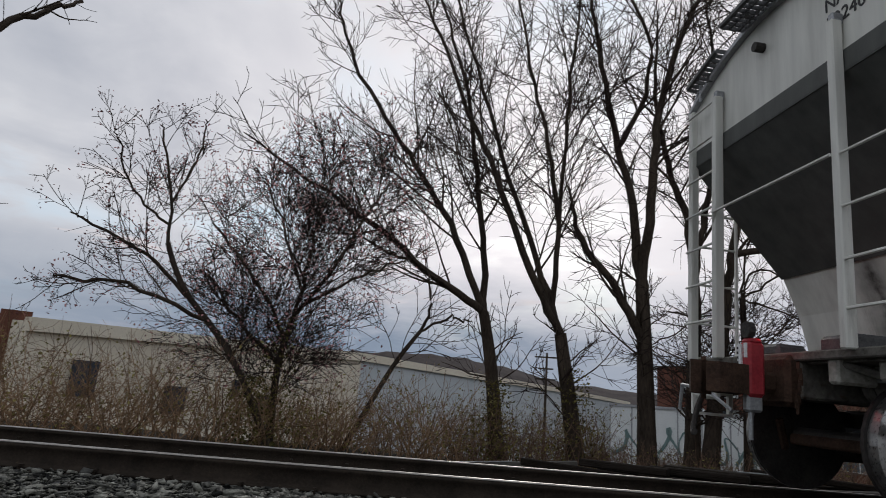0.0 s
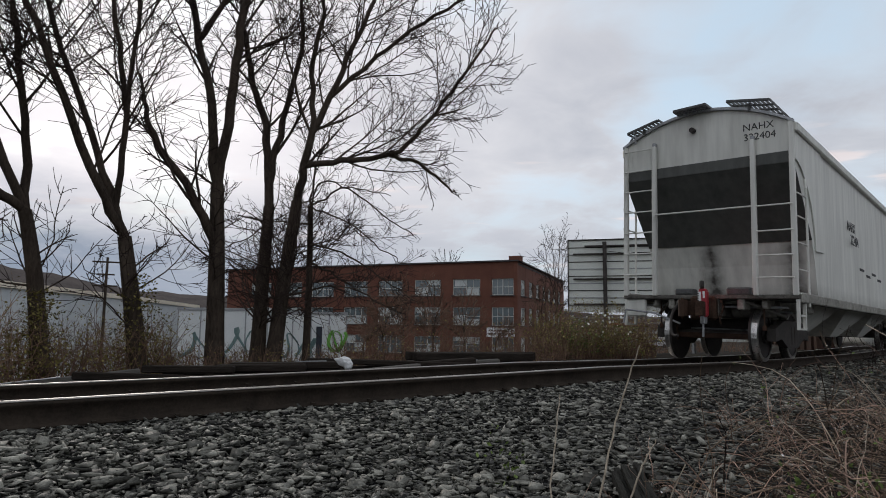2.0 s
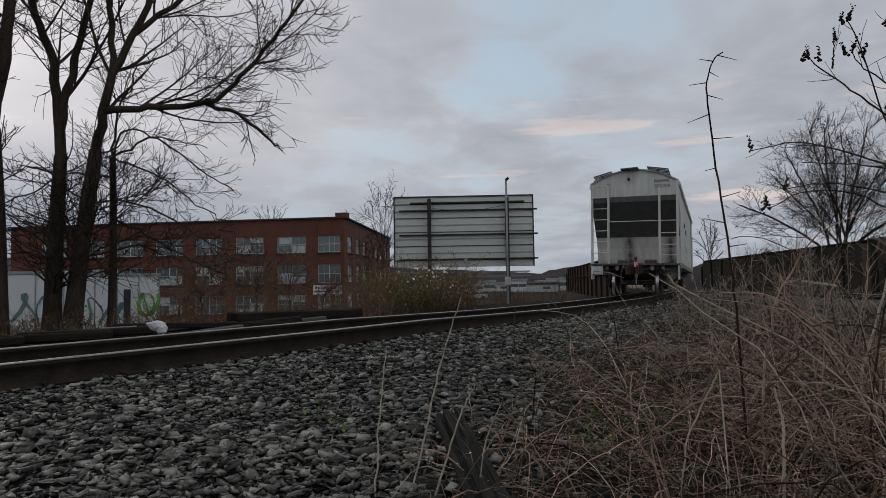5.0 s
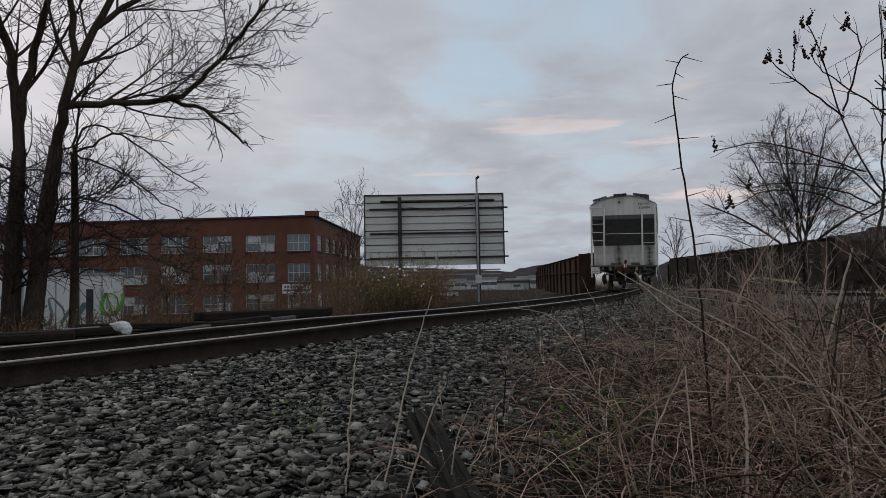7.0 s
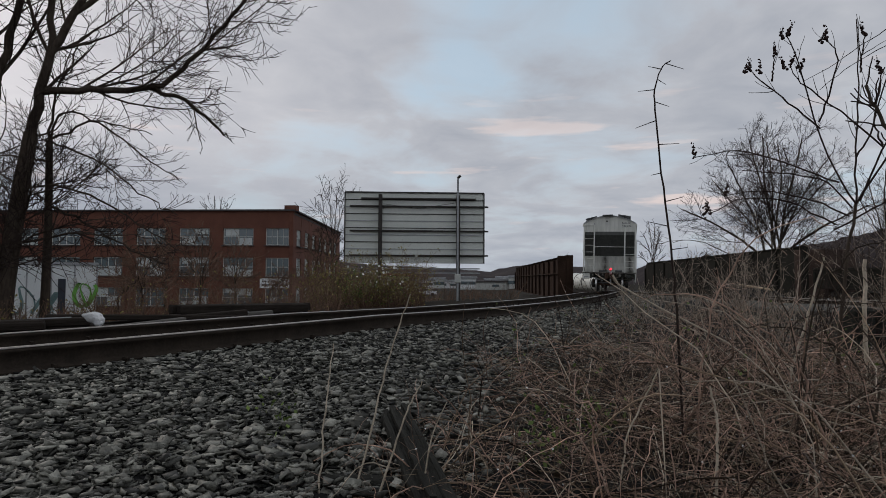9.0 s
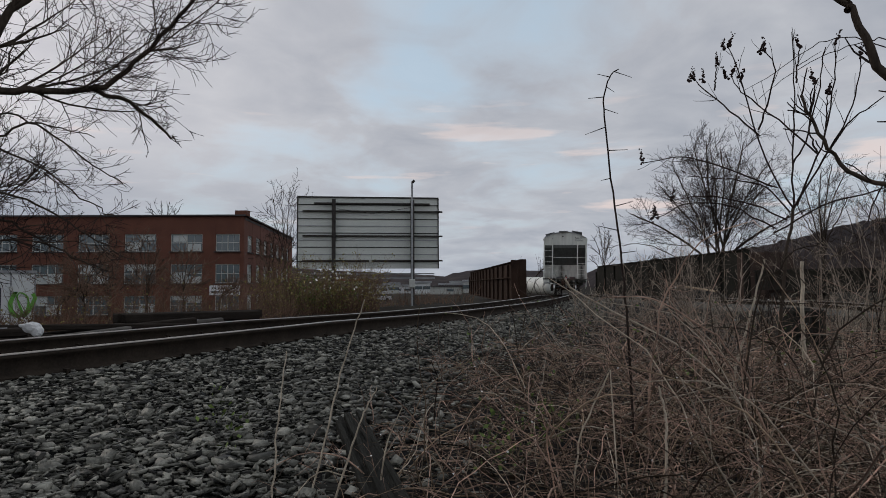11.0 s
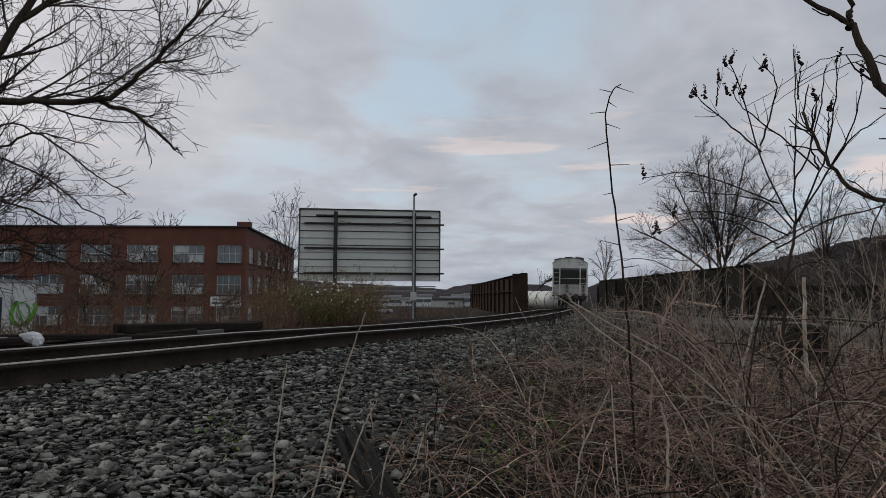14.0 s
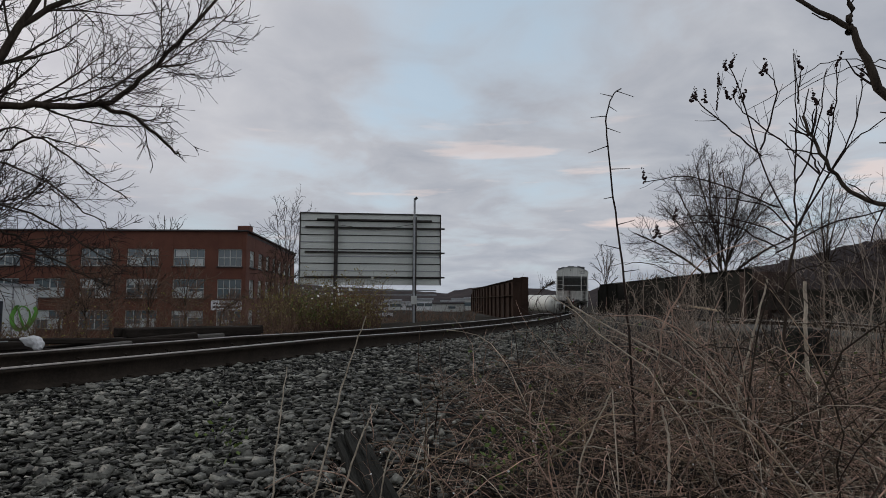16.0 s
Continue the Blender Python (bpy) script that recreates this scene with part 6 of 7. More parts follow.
                part("seed_head", bm, DARKHEAD, arm, "dark dried seed cluster")
    return e


DARKHEAD = material("dried_seed", (0.02, 0.012, 0.012), (0.05, 0.028, 0.025), 0.95, 30, bump=0.3)
make_sumac()


def make_limbs():
    D = 4.4
    e = empty("overhanging_tree", pose(0, 0, 0), "dark-barked tree with limbs reaching over the weeds", "tree")
    x, y, _ = polar(-41, 4.6)
    g = float(ground_z(x, y)) - 0.1
    part("trunk", tubes([(smooth_path([(x, y, g), (x - 0.03, y + 0.02, 0.9), (x - 0.15, y, 2.2), (x - 0.1, y, 4.5)], 12), np.linspace(0.12, 0.06, 12))], 10), BARK, e, smooth=True)
    rng = np.random.default_rng(12)
    for i, (a, r) in enumerate((([(-41.2, 11), (-34, 10.5), (-28.6, 14.3), (-27.2, 18.5), (-26.4, 20.3), (-23.0, 22.8), (-20, 25)], 0.036), ([(-41, 2), (-34, 5.2), (-28.3, 7.0), (-26.2, 7.8), (-24.8, 9.9), (-23.8, 12.2), (-23.1, 14.2)], 0.017), ([(-26.4, 19.8), (-26.5, 21), (-26.9, 26)], 0.022))):
        p = stem_at(a, D, r, 0.008, 22, 30 + i, jit=0.008)
        limb = part("limb", tubes([p], 8), BARK, e, smooth=True)
        side = branch_out([p], rng, 10, lambda t: 0.42, 0.8, 0.08, 0.25, 0.4, 0.005, 5, 0.16)
        for q in side:
            part("twig", tubes([q], 4), TWIG, limb)


make_limbs()


def hanging_vines():
    """Two thin vines that arch from the overhanging tree to the sumac."""
    for i, a in enumerate(([(-33.5, 13.0), (-28.5, 17.0), (-26.0, 18.2), (-23.6, 17.6), (-21.4, 16.2), (-19.0, 15.1)], [(-33.5, 15.0), (-28.5, 17.5), (-27.2, 17.4), (-24.8, 17.0), (-21.8, 15.6), (-20.1, 14.3)])):
        p = stem_at(a, 5.0, 0.0045, 0.002, 22, 130 + i, grow=0.1, jit=0.004)
        tagged(mesh_object("hanging_vine", tubes([p], 5), TWIG), "thin bare vine arching between the branches", "vine", "hanging vines")


hanging_vines()


def thorny_cane():
    D = 3.4
    p = rooted(stem_at([(-9.4, -3.6), (-9.2, -0.9), (-8.94, 2.4), (-8.55, 6.0), (-8.06, 10.7), (-7.72, 14.3), (-7.75, 16.1), (-8.29, 17.5), (-9.07, 17.9)], D, 0.0065, 0.003, 30, 3, jit=0.0015))
    e = empty("thorny_sapling", pose(0, 0, 0), "tall thin arching sapling with short side spurs", "sapling")
    part("stem", tubes([p], 6), TWIG, e)
    rng = random.Random(5)
    sgn = 1
    for i in range(8, len(p[0]) - 1, 2):
        a = p[0][i]
        v = Vector((sgn * 0.09 * rng.uniform(0.5, 1.2), 0.02, -0.005 + 0.035 * rng.uniform(-1, 1)))
        part("spur", tubes([(np.array([a, a + np.array(v)]), np.array([0.0028, 0.0012]))], 4), TWIG, e)
        sgn = -sgn


thorny_cane()


def pale_stalks():
    sets = [([(-4.1, 0.0), (-4.8, -1.1), (-8.3, -2.9), (-13.3, -5.4), (-17.5, -8.8), (-20.7, -14.9)], 3.6, 0.006, 0.0035, True), ([(-7.9, -7.9), (-6.8, -10.3), (-5.3, -13.2), (-4.5, -17.9)], 2.7, 0.003, 0.004, False),
            ([(21.7, -19), (21.3, -12.3), (20.6, -6.2)], 2.6, 0.0045, 0.002, False), ([(18.6, -19), (16.5, -10.6), (14.9, -4.8), (13.8, -1.8)], 2.6, 0.0045, 0.002, False), ([(16.5, -19), (14.1, -12.1), (12.7, -9.5)], 2.5, 0.005, 0.002, False),
            ([(-12.2, -19), (-12.5, -11.8), (-11.9, -9.1)], 2.6, 0.006, 0.004, False), ([(-18.3, -13), (-17.6, -8), (-18.8, -4.0), (-20.2, 1.5)], 5.0, 0.010, 0.006, False), ([(-22.8, -6), (-22.75, -2.7), (-22.84, 1.3)], 6.4, 0.017, 0.014, False),
            ([(-24, -15), (-19.5, -13.2), (-17, -14.2)], 3.3, 0.007, 0.004, False)]
    for i, (a, d, r0, r1, rev) in enumerate(sets):
        p = stem_at(a, d, r0, r1, 16, 70 + i, jit=0.003)
        if rev:
            p = (p[0][::-1], p[1][::-1])
        p = rooted(p)
        ob = mesh_object("dry_stalk", tubes([p], 6), STRAW)
        tagged(ob, "pale dry plant stalk standing in the weeds", "stalk", "dry stalks")


pale_stalks()


def weed_edge(y):
    """Where the weeds begin, as a distance from the track."""
    return np.interp(y, [0, 3, 5.2, 10, 16, 30], [4.5, 3.85, 3.05, 2.3, 2.1, 2.1])


GREYTWIG = material("grey_twigs", (0.13, 0.105, 0.085), (0.42, 0.345, 0.28), 0.9, 3, bump=0, island=0.85, spec=0.05)
WEED = material("dead_weed", (0.05, 0.036, 0.026), (0.36, 0.265, 0.185), 0.9, 2, bump=0, island=0.96, spec=0.05)
LITTER = material("dead_leaf", (0.018, 0.013, 0.010), (0.07, 0.05, 0.034), 0.9, 3, bump=0, island=0.8, spec=0.05)


def make_weeds():
    rng = np.random.default_rng(77)
    canes, grass, pale, dark, grey = [], [], [], [], []
    def spot(r0, r1):
        while True:
            a = rng.uniform(-44, 30)
            r = math.sqrt(rng.uniform(r0 * r0, r1 * r1))
            x, y, _ = polar(a, r)
            d = float(side_of(x, y))
            e = float(weed_edge(y)) + 0.5 * math.sin(x * 3.1 + y * 2.3) * 0.4
            if d > e and (d > e + 0.8 or rng.random() < 0.35 + 0.8 * (d - e)):
                return x, y, d - e, r
    for r0, r1, n in ((2.1, 4.5, 1500), (4.5, 8, 1650), (8, 16, 520)):
        for _ in range(n):
            x, y, inn, r = spot(r0, r1)
            z = float(ground_z(x, y)) - 0.03
            L = rng.uniform(0.45, 1.35) * min(1.0, 0.45 + inn * 0.4) * (1.0 if r < 6 else 0.7)
            d = np.array((*rng.normal(scale=0.75, size=2), 0.85))
            # stiff canes that rise, arch over and hang
            q = bend((x, y, z), d / np.linalg.norm(d), L, 9, rng, -0.16, 0.15)
            q[:, 2] = np.maximum(q[:, 2], z + 0.02 + 0.05 * rng.random())
            r_ = (0.0014 + 0.0031 * rng.random() ** 2) * (1 + 0.10 * r)
            pick = rng.random()
            (canes if pick < 0.48 else grass if pick < 0.63 else dark if pick < 0.85 else pale).append((q, np.linspace(r_, r_ * 0.45, 10)))
    # the same growth behind the eye
    for _ in range(1500):
        a, r = rng.uniform(-175, -44), math.sqrt(rng.uniform(0.8, 36))
        x, y, _z = polar(a, r)
        if float(side_of(x, y)) < 4.6:
            continue
        b = np.array((x, y, float(ground_z(x, y)) - 0.03))
        h = rng.uniform(0.12, 0.4)
        lean = rng.normal(scale=0.5, size=2)
        grass.append((np.array([b, b + (lean[0] * h * 0.4, lean[1] * h * 0.4, h * 0.62), b + (lean[0] * h, lean[1] * h, h)]), np.array((0.003, 0.0024, 0.001))))
    side = branch_out(canes, rng, 3, lambda t: t * 0.42, 0.8, -0.03, 0.2, 0.6, 0.0010, 5, 0.16)
    canes += side
    for r0, r1, n in ((2.1, 4.5, 1300), (4.5, 8, 2800), (8, 18, 4300)):
        for _ in range(n):
            x, y, inn, r = spot(r0, r1)
            if x > 2.6 and r > 9 and rng.random() < 0.6:
                continue
            z = float(ground_z(x, y)) - 0.03
            h = rng.uniform(0.10, 0.40) * min(1.0, 0.4 + inn * 0.6) * (1.0 if r < 7 else 0.75)
            lean = rng.normal(scale=0.55, size=2)
            b = np.array((x, y, z))
            lean2 = lean + rng.normal(scale=0.5, size=2)
            q = np.array([b, b + (lean[0] * h * 0.5, lean[1] * h * 0.5, h * 0.62), b + (lean2[0] * h * 1.1, lean2[1] * h * 1.1, h * rng.uniform(0.5, 1.0))])
            r_ = rng.uniform(0.0008, 0.0022) * (1 + 0.10 * r)
            kind_ = rng.random()
            (grey if r > 6 and kind_ < 0.6 else grass if kind_ < 0.62 else pale if kind_ < 0.74 else dark).append((q, np.array((r_, r_ * 0.8, r_ * 0.3))))
    tagged(mesh_object("bramble_tangle", tubes(canes, 3), CANE), "dense tangle of reddish-brown bramble canes", "brambles", kind="stuff")
    tagged(mesh_object("dead_weeds", tubes(grass, 3), WEED), "dead brown weeds and grass beside the track", "weeds", kind="stuff")
    tagged(mesh_object("pale_weeds", tubes(pale, 3), STRAW), "pale dry grass stems among the brambles", "weeds", kind="stuff")
    tagged(mesh_object("wet_stems", tubes(dark, 3), BARK), "dark dead stems among the brambles", "weeds", kind="stuff")
    tagged(mesh_object("grey_weeds", tubes(grey, 3), GREYTWIG), "grey dead weeds farther along the track", "weeds", kind="stuff")
    green = []
    for a, r, n, s in ((-2.2, 3.3, 90, 0.07), (1.6, 2.75, 80, 0.06), (-21, 6.6, 110, 0.16), (-9.5, 6.0, 40, 0.2), (26.5, 3.2, 22, 0.06), (25.0, 2.9, 16, 0.05), (-4, 7.5, 60, 0.22), (4, 5.2, 40, 0.15), (-14, 4.2, 30, 0.12), (-26, 5.2, 40, 0.16)):
        x, y, _ = polar(a, r)
        z = float(ground_z(x, y))
        green.append(np.array((x, y, z + 0.24)) + rng.normal(size=(n, 3)) * np.array((s, s, s * 1.3)))
    G = np.concatenate(green)
    tagged(mesh_object("green_shoots", leaves(G, 0.030, rng, 0.6), GREEN), "small fresh green leaves among dead weeds", "leaves", kind="stuff")
    # pale buds and beads of wet along the canes
    beads = np.array([q[rng.integers(3, 10)] for q, _ in canes[:1500] if len(q) == 10])
    tagged(mesh_object("pale_buds", leaves(beads, 0.011, rng, 0.9), BANNER), "tiny pale buds dotted along the canes", "buds", kind="stuff")
    litter = []
    for _ in range(3000):
        x, y, inn, r = spot(2.1, 13)
        litter.append((x, y, float(ground_z(x, y)) + rng.uniform(0.0, 0.06)))
    tagged(mesh_object("leaf_litter", leaves(np.array(litter), 0.055, rng, 0.6), LITTER), "brown leaf litter under the brambles", "leaf litter", kind="stuff")


make_weeds()


def make_brambles():
    """Long arching canes that stand out of the tangle."""
    rng = np.random.default_rng(88)
    for c in range(9):
        a, r = rng.uniform(-40, -5), rng.uniform(2.9, 6.2)
        x0, y0, _ = polar(a, r)
        if side_of(x0, y0) < weed_edge(y0) + 0.3:
            x0 += 0.8
        e = empty("bramble_bush", pose(0, 0, 0), "arching reddish bramble canes rooted in one clump", "bramble", "bramble clumps")
        for _k in range(9):
            x, y = x0 + rng.normal(scale=0.22), y0 + rng.normal(scale=0.22)
            z = float(ground_z(x, y)) - 0.03
            d = np.array((*rng.normal(scale=0.75, size=2), 1.0))
            L = rng.uniform(0.7, 1.5)
            q = bend((x, y, z), d / np.linalg.norm(d), L, 14, rng, -0.105 / L * 1.2, 0.13)
            q[:, 2] = np.maximum(q[:, 2], [float(ground_z(p[0], p[1])) + 0.03 for p in q])
            r_ = rng.uniform(0.0020, 0.0042)
            cane = part("cane", tubes([(q, np.linspace(r_, r_ * 0.4, 15))], 5), CANE if rng.random() < 0.7 else BARK if rng.random() < 0.5 else STRAW, e)
            for t in branch_out([(q, np.linspace(r_, r_ * 0.4, 15))], rng, 5, lambda t: 0.28, 0.85, -0.02, 0.2, 0.6, 0.0012, 4, 0.15):
                part("side_shoot", tubes([t], 3), CANE, cane)


make_brambles()


def crossing_canes():
    """Long dark canes that lie across the weeds at eye height."""
    rng = np.random.default_rng(91)
    for i in range(26):
        a0 = rng.uniform(-46, -10)
        d = rng.uniform(3.0, 5.4)
        e0 = rng.uniform(-9, 1)
        span = rng.uniform(7, 15) * rng.choice((-1, 1))
        rise = rng.uniform(-2.0, 6.0)
        pts = [(a0, -12), (a0 + span * 0.12, e0 - 2), (a0 + span * 0.45, e0 + rise * 0.6), (a0 + span * 0.8, e0 + rise), (a0 + span, e0 + rise * 0.8)]
        p = rooted(stem_at(pts, d, rng.uniform(0.0035, 0.0065), 0.0014, 18, 300 + i, jit=0.008))
        if float(side_of(p[0][-1][0], p[0][-1][1])) < 1.6:
            continue
        e = empty("bramble_cane", pose(0, 0, 0), "long dark arching cane crossing the weeds", "bramble", "crossing canes")
        m = CANE if i % 3 == 0 else BARK
        c = part("cane", tubes([p], 5), m, e)
        for t in branch_out([p], rng, 9, lambda t: 0.24, 0.9, 0.0, 0.3, 0.5, 0.0011, 5, 0.2):
            part("side_shoot", tubes([t], 3), m, c)


crossing_canes()


def bare_shrubs():
    """Grey leafless shrubs between the siding and the weeds, and dark saplings among the brambles."""
    rng = np.random.default_rng(92)
    spots = [(-3.6, 15, 1.0), (-6.0, 12, 1.0), (-8.6, 14, 1.5), (-10.6, 11, 1.5), (-12.4, 13, 1.9), (-13.8, 10, 1.6), (-15.6, 12, 2.0), (-17.4, 9.5, 1.7), (-19.6, 13, 2.3), (-24.5, 10, 2.0), (-26.6, 9, 2.2), (-28.4, 12, 2.4), (-30.6, 9, 2.3), (-33.0, 8, 2.1), (-35.6, 9, 2.4), (-38.5, 8, 2.2)]
    for i, (a, d, h) in enumerate(spots):
        x, y, _ = polar(a, d)
        z = float(ground_z(x, y)) - 0.04
        e = empty("bare_shrub", pose(x, y, z), "thin leafless grey shrub at the edge of the weeds", "shrub", "bare shrubs")
        stems = []
        for _k in range(9):
            o = np.array((*rng.normal(scale=0.16, size=2), 0.0))
            v = np.array((*rng.normal(scale=0.24, size=2), 1.0))
            L = h * rng.uniform(0.55, 1.05)
            r_ = rng.uniform(0.0045, 0.009)
            stems.append((bend(o, v / np.linalg.norm(v), L, 9, rng, 0.02, 0.11), np.linspace(r_, 0.0022, 10)))
        mat = GREYTWIG if i % 4 else TWIG
        for s in stems:
            part("stem", tubes([s], 5), mat, e)
        side = branch_out(stems, rng, 9, lambda t: t * 0.34, 0.6, 0.05, 0.2, 0.55, 0.0022, 5, 0.12)
        side += branch_out(side, rng, 3, lambda t: t * 0.5, 0.7, 0.04, 0.2, 0.6, 0.0018, 3, 0.15)
        tagged(part("crown", tubes(side, 3), mat, e), kind="stuff")


bare_shrubs()


def pale_heap():
    """A pale tipped heap and stray blossoms by the bushes under the billboard."""
    x, y, _ = polar(13.4, 52)
    bm = bmesh.new()
    bmesh.ops.create_icosphere(bm, subdivisions=3, radius=1.0, matrix=Matrix.Diagonal((1.5, 1.1, 0.7, 1)))
    for v in bm.verts:
        v.co += Vector((noise.noise(v.co * 2), noise.noise(v.co * 2 + Vector((5, 0, 0))), noise.noise(v.co * 3))) * 0.22
    h = mesh_object("rubble_heap", bm, STRAW)
    h.location = (x, y, float(ground_z(x, y)) + 0.1)
    tagged(h, "pale heap of tipped rubble near the billboard", "heap")
    rng = np.random.default_rng(94)
    pts = []
    for _ in range(70):
        x, y, _z = polar(rng.normal(16.6, 1.6), rng.uniform(23, 25))
        pts.append((x, y, float(ground_z(x, y)) + rng.uniform(0.7, 1.9)))
    tagged(mesh_object("blossoms", leaves(np.array(pts), 0.10, rng, 0.9), WHITE), "scattered white blossoms on a bush", "blossom", kind="stuff")


pale_heap()


def make_old_tie():
    a, b = Vector(polar(15.2, 3.7)), Vector(polar(10.6, 2.2))
    m, d = (a + b) / 2, b - a
    z = float(ground_z(m.x, m.y))
    rr = random.Random(3)
    e = empty("discarded_sleeper", pose(m.x, m.y, z + 0.03, 3, 2, math.degrees(math.atan2(d.y, d.x))), "split weathered sleeper lying in the weeds", "sleeper")
    for i in range(6):
        L = d.length * rr.uniform(0.86, 1.0)
        bm = boxed((rr.uniform(-0.06, 0.06), -0.065 + 0.025 * i, rr.uniform(-0.016, 0.012)), (L, 0.0245, 0.17), rz=rr.uniform(-0.5, 0.5))
        bmesh.ops.subdivide_edges(bm, edges=[ed for ed in bm.edges if abs((ed.verts[0].co - ed.verts[1].co).x) > 0.5], cuts=9)
        for v in bm.verts:
            v.co.z += noise.noise(v.co * 4 + Vector((i * 3.1, 0, 0))) * 0.016
        part("split_strip", bm, OLDTIE, e)
    a, b = Vector(polar(24, 2.75)), Vector(polar(14, 2.62))
    m, d = (a + b) / 2, b - a
    ob = mesh_object("discarded_sleeper", boxed((0, 0, 0), (d.length * 0.8, 0.10, 0.07), bevel=0.02), OLDTIE)
    ob.matrix_world = pose(m.x, m.y, float(ground_z(m.x, m.y)) + 0.03, 0, 0, math.degrees(math.atan2(d.y, d.x)))
    tagged(ob, "broken dark wood piece on the stones", "wood")
    x, y, _ = polar(-22.55, 8.4)
    z = float(ground_z(x, y))
    e = empty("wooden_post", pose(x, y, z, 0, 0, 20), "squat rotten wooden post in the weeds", "post")
    part("post", boxed((-0.05, 0, 0.27), (0.25, 0.26, 0.62), bevel=0.03), OLDTIE, e)
    part("split_piece", boxed((0.185, -0.02, 0.26), (0.14, 0.2, 0.60), bevel=0.02, ry=2), OLDTIE, e)
    x, y, _ = polar(-15.2, 33)
    z = float(ground_z(x, y))
    bm = bmesh.new()
    bmesh.ops.create_icosphere(bm, subdivisions=3, radius=1.0, matrix=Matrix.Diagonal((1.5, 1.2, 0.64, 1)))
    for v in bm.verts:
        v.co += Vector((noise.noise(v.co * 2), noise.noise(v.co * 2 + Vector((5, 0, 0))), noise.noise(v.co * 3))) * 0.12
    # the heap takes the bed's near-black colour, gap shade included
    h = mesh_object("gravel_heap", bm, SHADEBED)
    h.location = (x, y, z)
    tagged(h, "low heap of grey gravel beside the siding", "heap")
    ob = mesh_object("loose_board", boxed((0, 0, 0), (1.45, 0.30, 0.06), bevel=0.01), WOODNEW)
    ob.matrix_world = pose(x, y - 0.35, z + 0.69, 8, 9, -8)
    tagged(ob, "pale new board lying on a gravel heap", "board")


OLDTIE = material("rotten_wood", (0.012, 0.012, 0.011), (0.048, 0.047, 0.041), 0.95, 5, bump=1.0, fine=26, stretch=(0.25, 4, 4), spec=0.06)
make_old_tie()


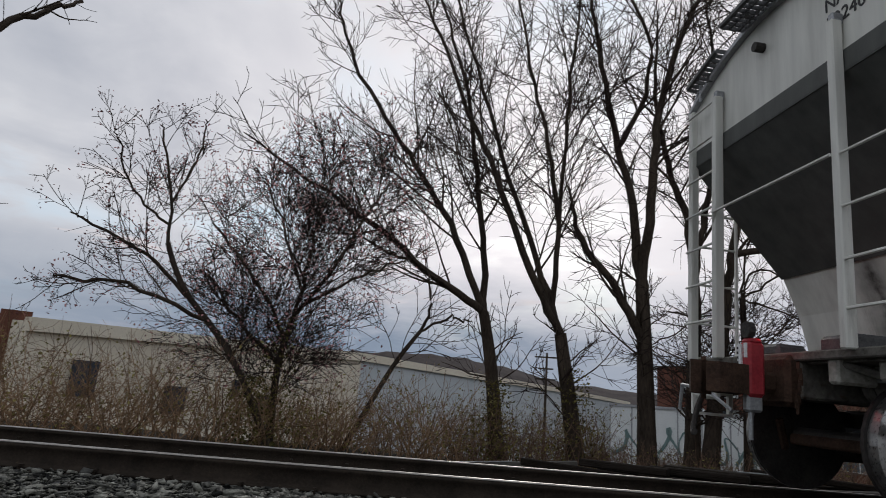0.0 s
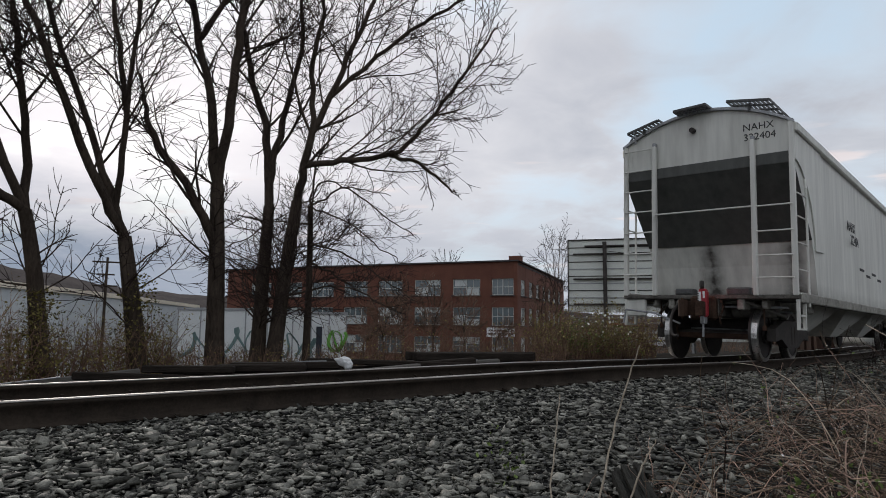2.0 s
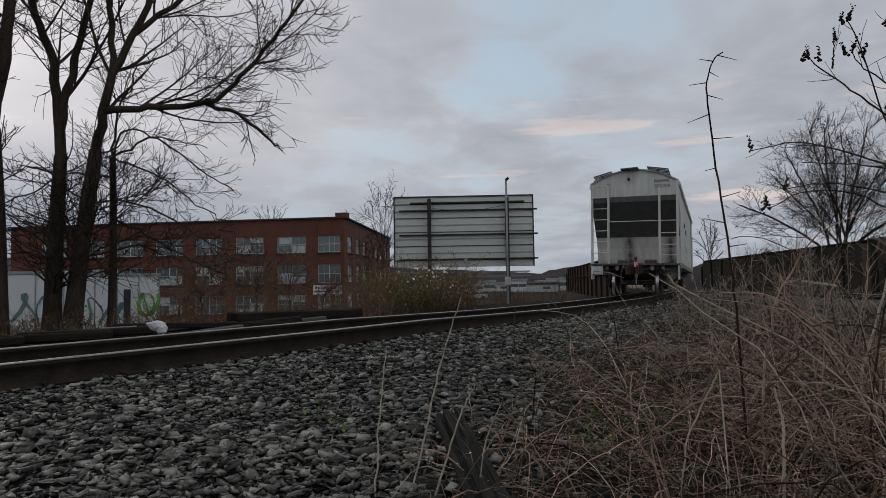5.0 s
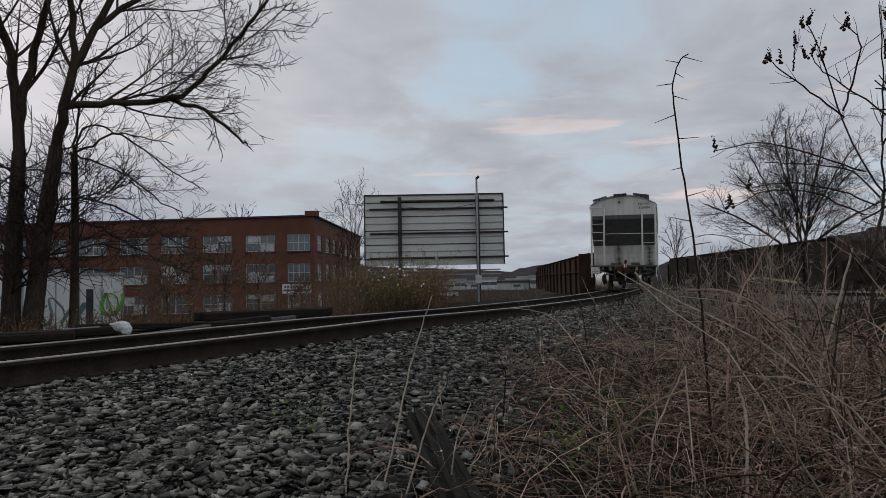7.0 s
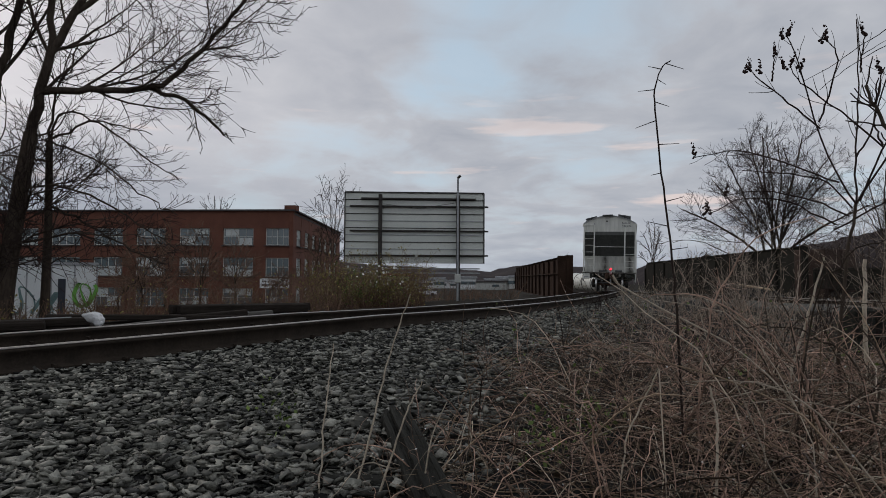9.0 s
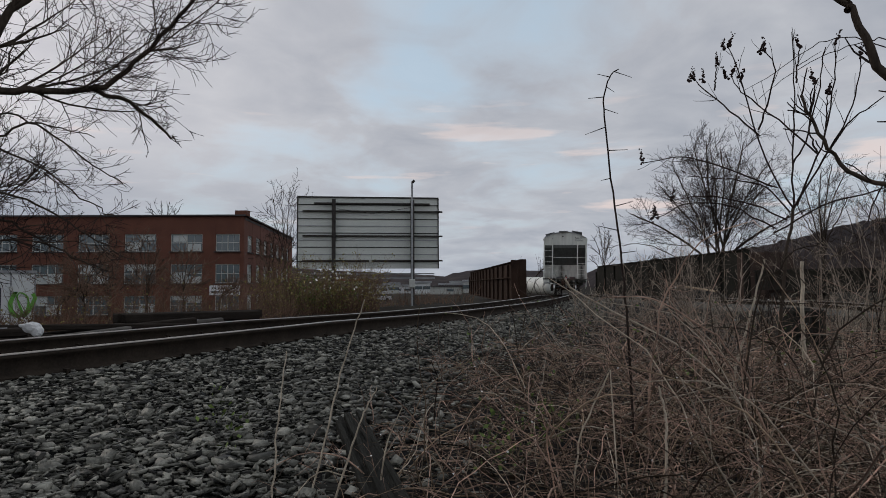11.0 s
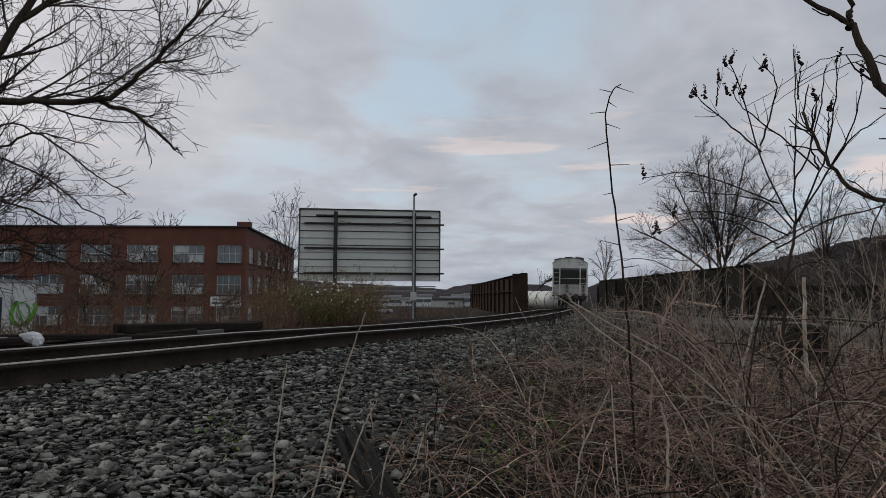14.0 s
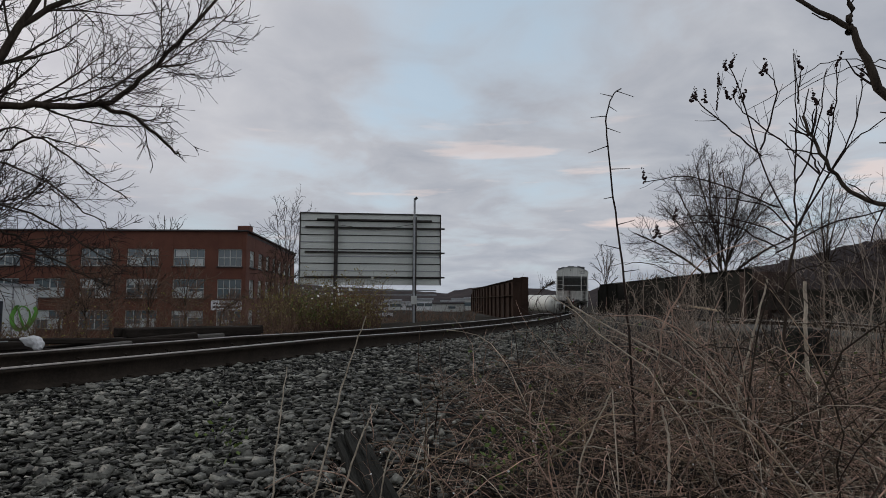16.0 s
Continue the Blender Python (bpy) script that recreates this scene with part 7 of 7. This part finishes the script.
# ---- ballast stones ----
def make_stones():
    rng = np.random.default_rng(42)
    # angular blocks: a cube with knocked-about corners, split along its diagonals
    base = np.array([(x, y, z) for z in (-1, 1) for y in (-1, 1) for x in (-1, 1)], float) * 0.72
    tris = np.array([(0, 2, 3), (0, 3, 1), (4, 5, 7), (4, 7, 6), (0, 1, 5), (0, 5, 4), (2, 6, 7), (2, 7, 3), (0, 4, 6), (0, 6, 2), (1, 3, 7), (1, 7, 5)])
    # from the far shoulder to the weeds, packed tighter near the eye
    spots = []
    n = 820000
    y, d = rng.uniform(-9, 34, n), rng.uniform(-2.2, 6.2, n)
    k = np.interp(y, YS, SLOPE)
    px = np.interp(y, YS, XS) + d / np.sqrt(1 + k * k)
    py = y - d * k / np.sqrt(1 + k * k)
    r = np.hypot(px, py)
    want = np.interp(r, [0, 3.5, 5, 7, 11, 18, 34], [2050, 2050, 1150, 600, 300, 125, 45])
    keep = rng.uniform(0, 1, n) < want / (n / (43 * 8.4))
    keep &= (d < weed_edge(y) + 0.55 + rng.normal(scale=0.35, size=n)) 
    keep &= (np.abs(np.abs(d) - 0.753) > 0.14) & ((d > 0.7) | (rng.uniform(0, 1, n) < 0.16))
    keep &= (py > rng.normal(-1.9, 0.8, n)) | (rng.uniform(0, 1, n) < 0.2)
    spots.append(np.stack([px, py], 1)[keep])
    P = np.concatenate(spots)
    n = len(P)
    bedz = np.interp(side_of(P[:, 0], P[:, 1]), [-3.4, -2.6, -1.45, 1.45, 2.2, 3.6, 5.6], [-0.45, -0.30, -0.195, -0.195, -0.245, -0.345, -0.41]) + track_z(P[:, 1])
    size = np.clip(rng.lognormal(math.log(0.0150), 0.36, n), 0.007, 0.034) * np.interp(np.hypot(P[:, 0], P[:, 1]), [4, 12, 30], [1, 1.15, 1.5])
    sc = size[:, None] * np.stack([rng.uniform(0.95, 1.8, n), rng.uniform(0.6, 1.15, n), rng.uniform(0.14, 0.42, n)], 1)
    V = (base[None] + rng.uniform(-0.58, 0.58, (n, len(base), 3))) * sc[:, None, :]
    # random tilt and turn
    a, t = rng.uniform(0, 2 * np.pi, n), rng.normal(scale=0.55, size=n)
    ct, st_, ca, sa = np.cos(t)[:, None], np.sin(t)[:, None], np.cos(a)[:, None], np.sin(a)[:, None]
    X, Y, Z = V[..., 0], V[..., 1] * ct - V[..., 2] * st_, V[..., 1] * st_ + V[..., 2] * ct
    X, Y = X * ca - Y * sa, X * sa + Y * ca
    V = np.stack([X + P[:, 0:1], Y + P[:, 1:2], Z + (bedz + size * 0.22 + rng.uniform(-0.016, 0.036, n))[:, None]], -1)
    F = tris[None] + (np.arange(n) * len(base))[:, None, None]
    ob = mesh_object("ballast_stones", (V.reshape(-1, 3), F.reshape(-1, 3)), STONE)
    tagged(ob, "loose grey angular ballast stones beside the rail", "ballast", kind="stuff")


make_stones()

# ---- what moves ----
RUN_T = [0.0, 0.5, 1.0, 1.5, 2.0, 2.5, 3.0, 3.5, 4.0, 6.5, 7.0, 7.5, 8.0, 10.5, 11.0, 12.5, 14.5, 16.0]
RUN_Y = [4.72, 6.52, 8.26, 10.07, 11.95, 13.84, 15.73, 17.62, 19.5, 29.15, 31.05, 32.9, 34.7, 43.9, 45.75, 51.4, 58.2, 63.2]


def fit_body(ob, to_car):
    """Brings the body to its true width and lower roof; the wheels keep their gauge."""
    for c in ob.children:
        if c in [w for w, _ in wheelsets]:
            continue
        m = to_car @ c.matrix_local
        if c.type == "MESH":
            c.data = c.data.copy()
            inv = m.inverted()
            for v in c.data.vertices:
                p = m @ v.co
                p.x *= 0.967
                p.z = p.z if p.z < 1.3 else 1.3 + (p.z - 1.3) * 0.972
                v.co = inv @ p
        fit_body(c, m)


fit_body(hopper, Matrix.Identity(4))


def run(t):
    return arc(float(np.interp(t, RUN_T, RUN_Y)))


def motions():
    rows = []
    for i in range(33):
        t = i * 0.5
        s = run(t)
        ax, ay, az, _ = track_at(s + TRUCK)
        bx, by, bz, _ = track_at(s + CAR_L - TRUCK)
        d = Vector((bx - ax, by - ay, bz - az)).normalized()
        yaw = math.degrees(math.atan2(-d.x, d.y))
        pitch = math.degrees(math.asin(d.z))
        o = Vector((ax, ay, az)) - d * TRUCK
        rows.append((t, pose(o.x, o.y, o.z - 0.012, pitch, 1.0, yaw)))
    walk(hopper, rows)
    step = 0.1
    for ws, yw in wheelsets:
        walk(ws, [(i * step, pose(0, yw, 0.458, -math.degrees((run(i * step) - run(0)) / 0.458), 0, 0)) for i in range(161)])
    # the lamp faces back once in every second and a half, imitating its flash
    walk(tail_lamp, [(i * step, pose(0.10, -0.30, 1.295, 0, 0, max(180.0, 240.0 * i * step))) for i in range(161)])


motions()
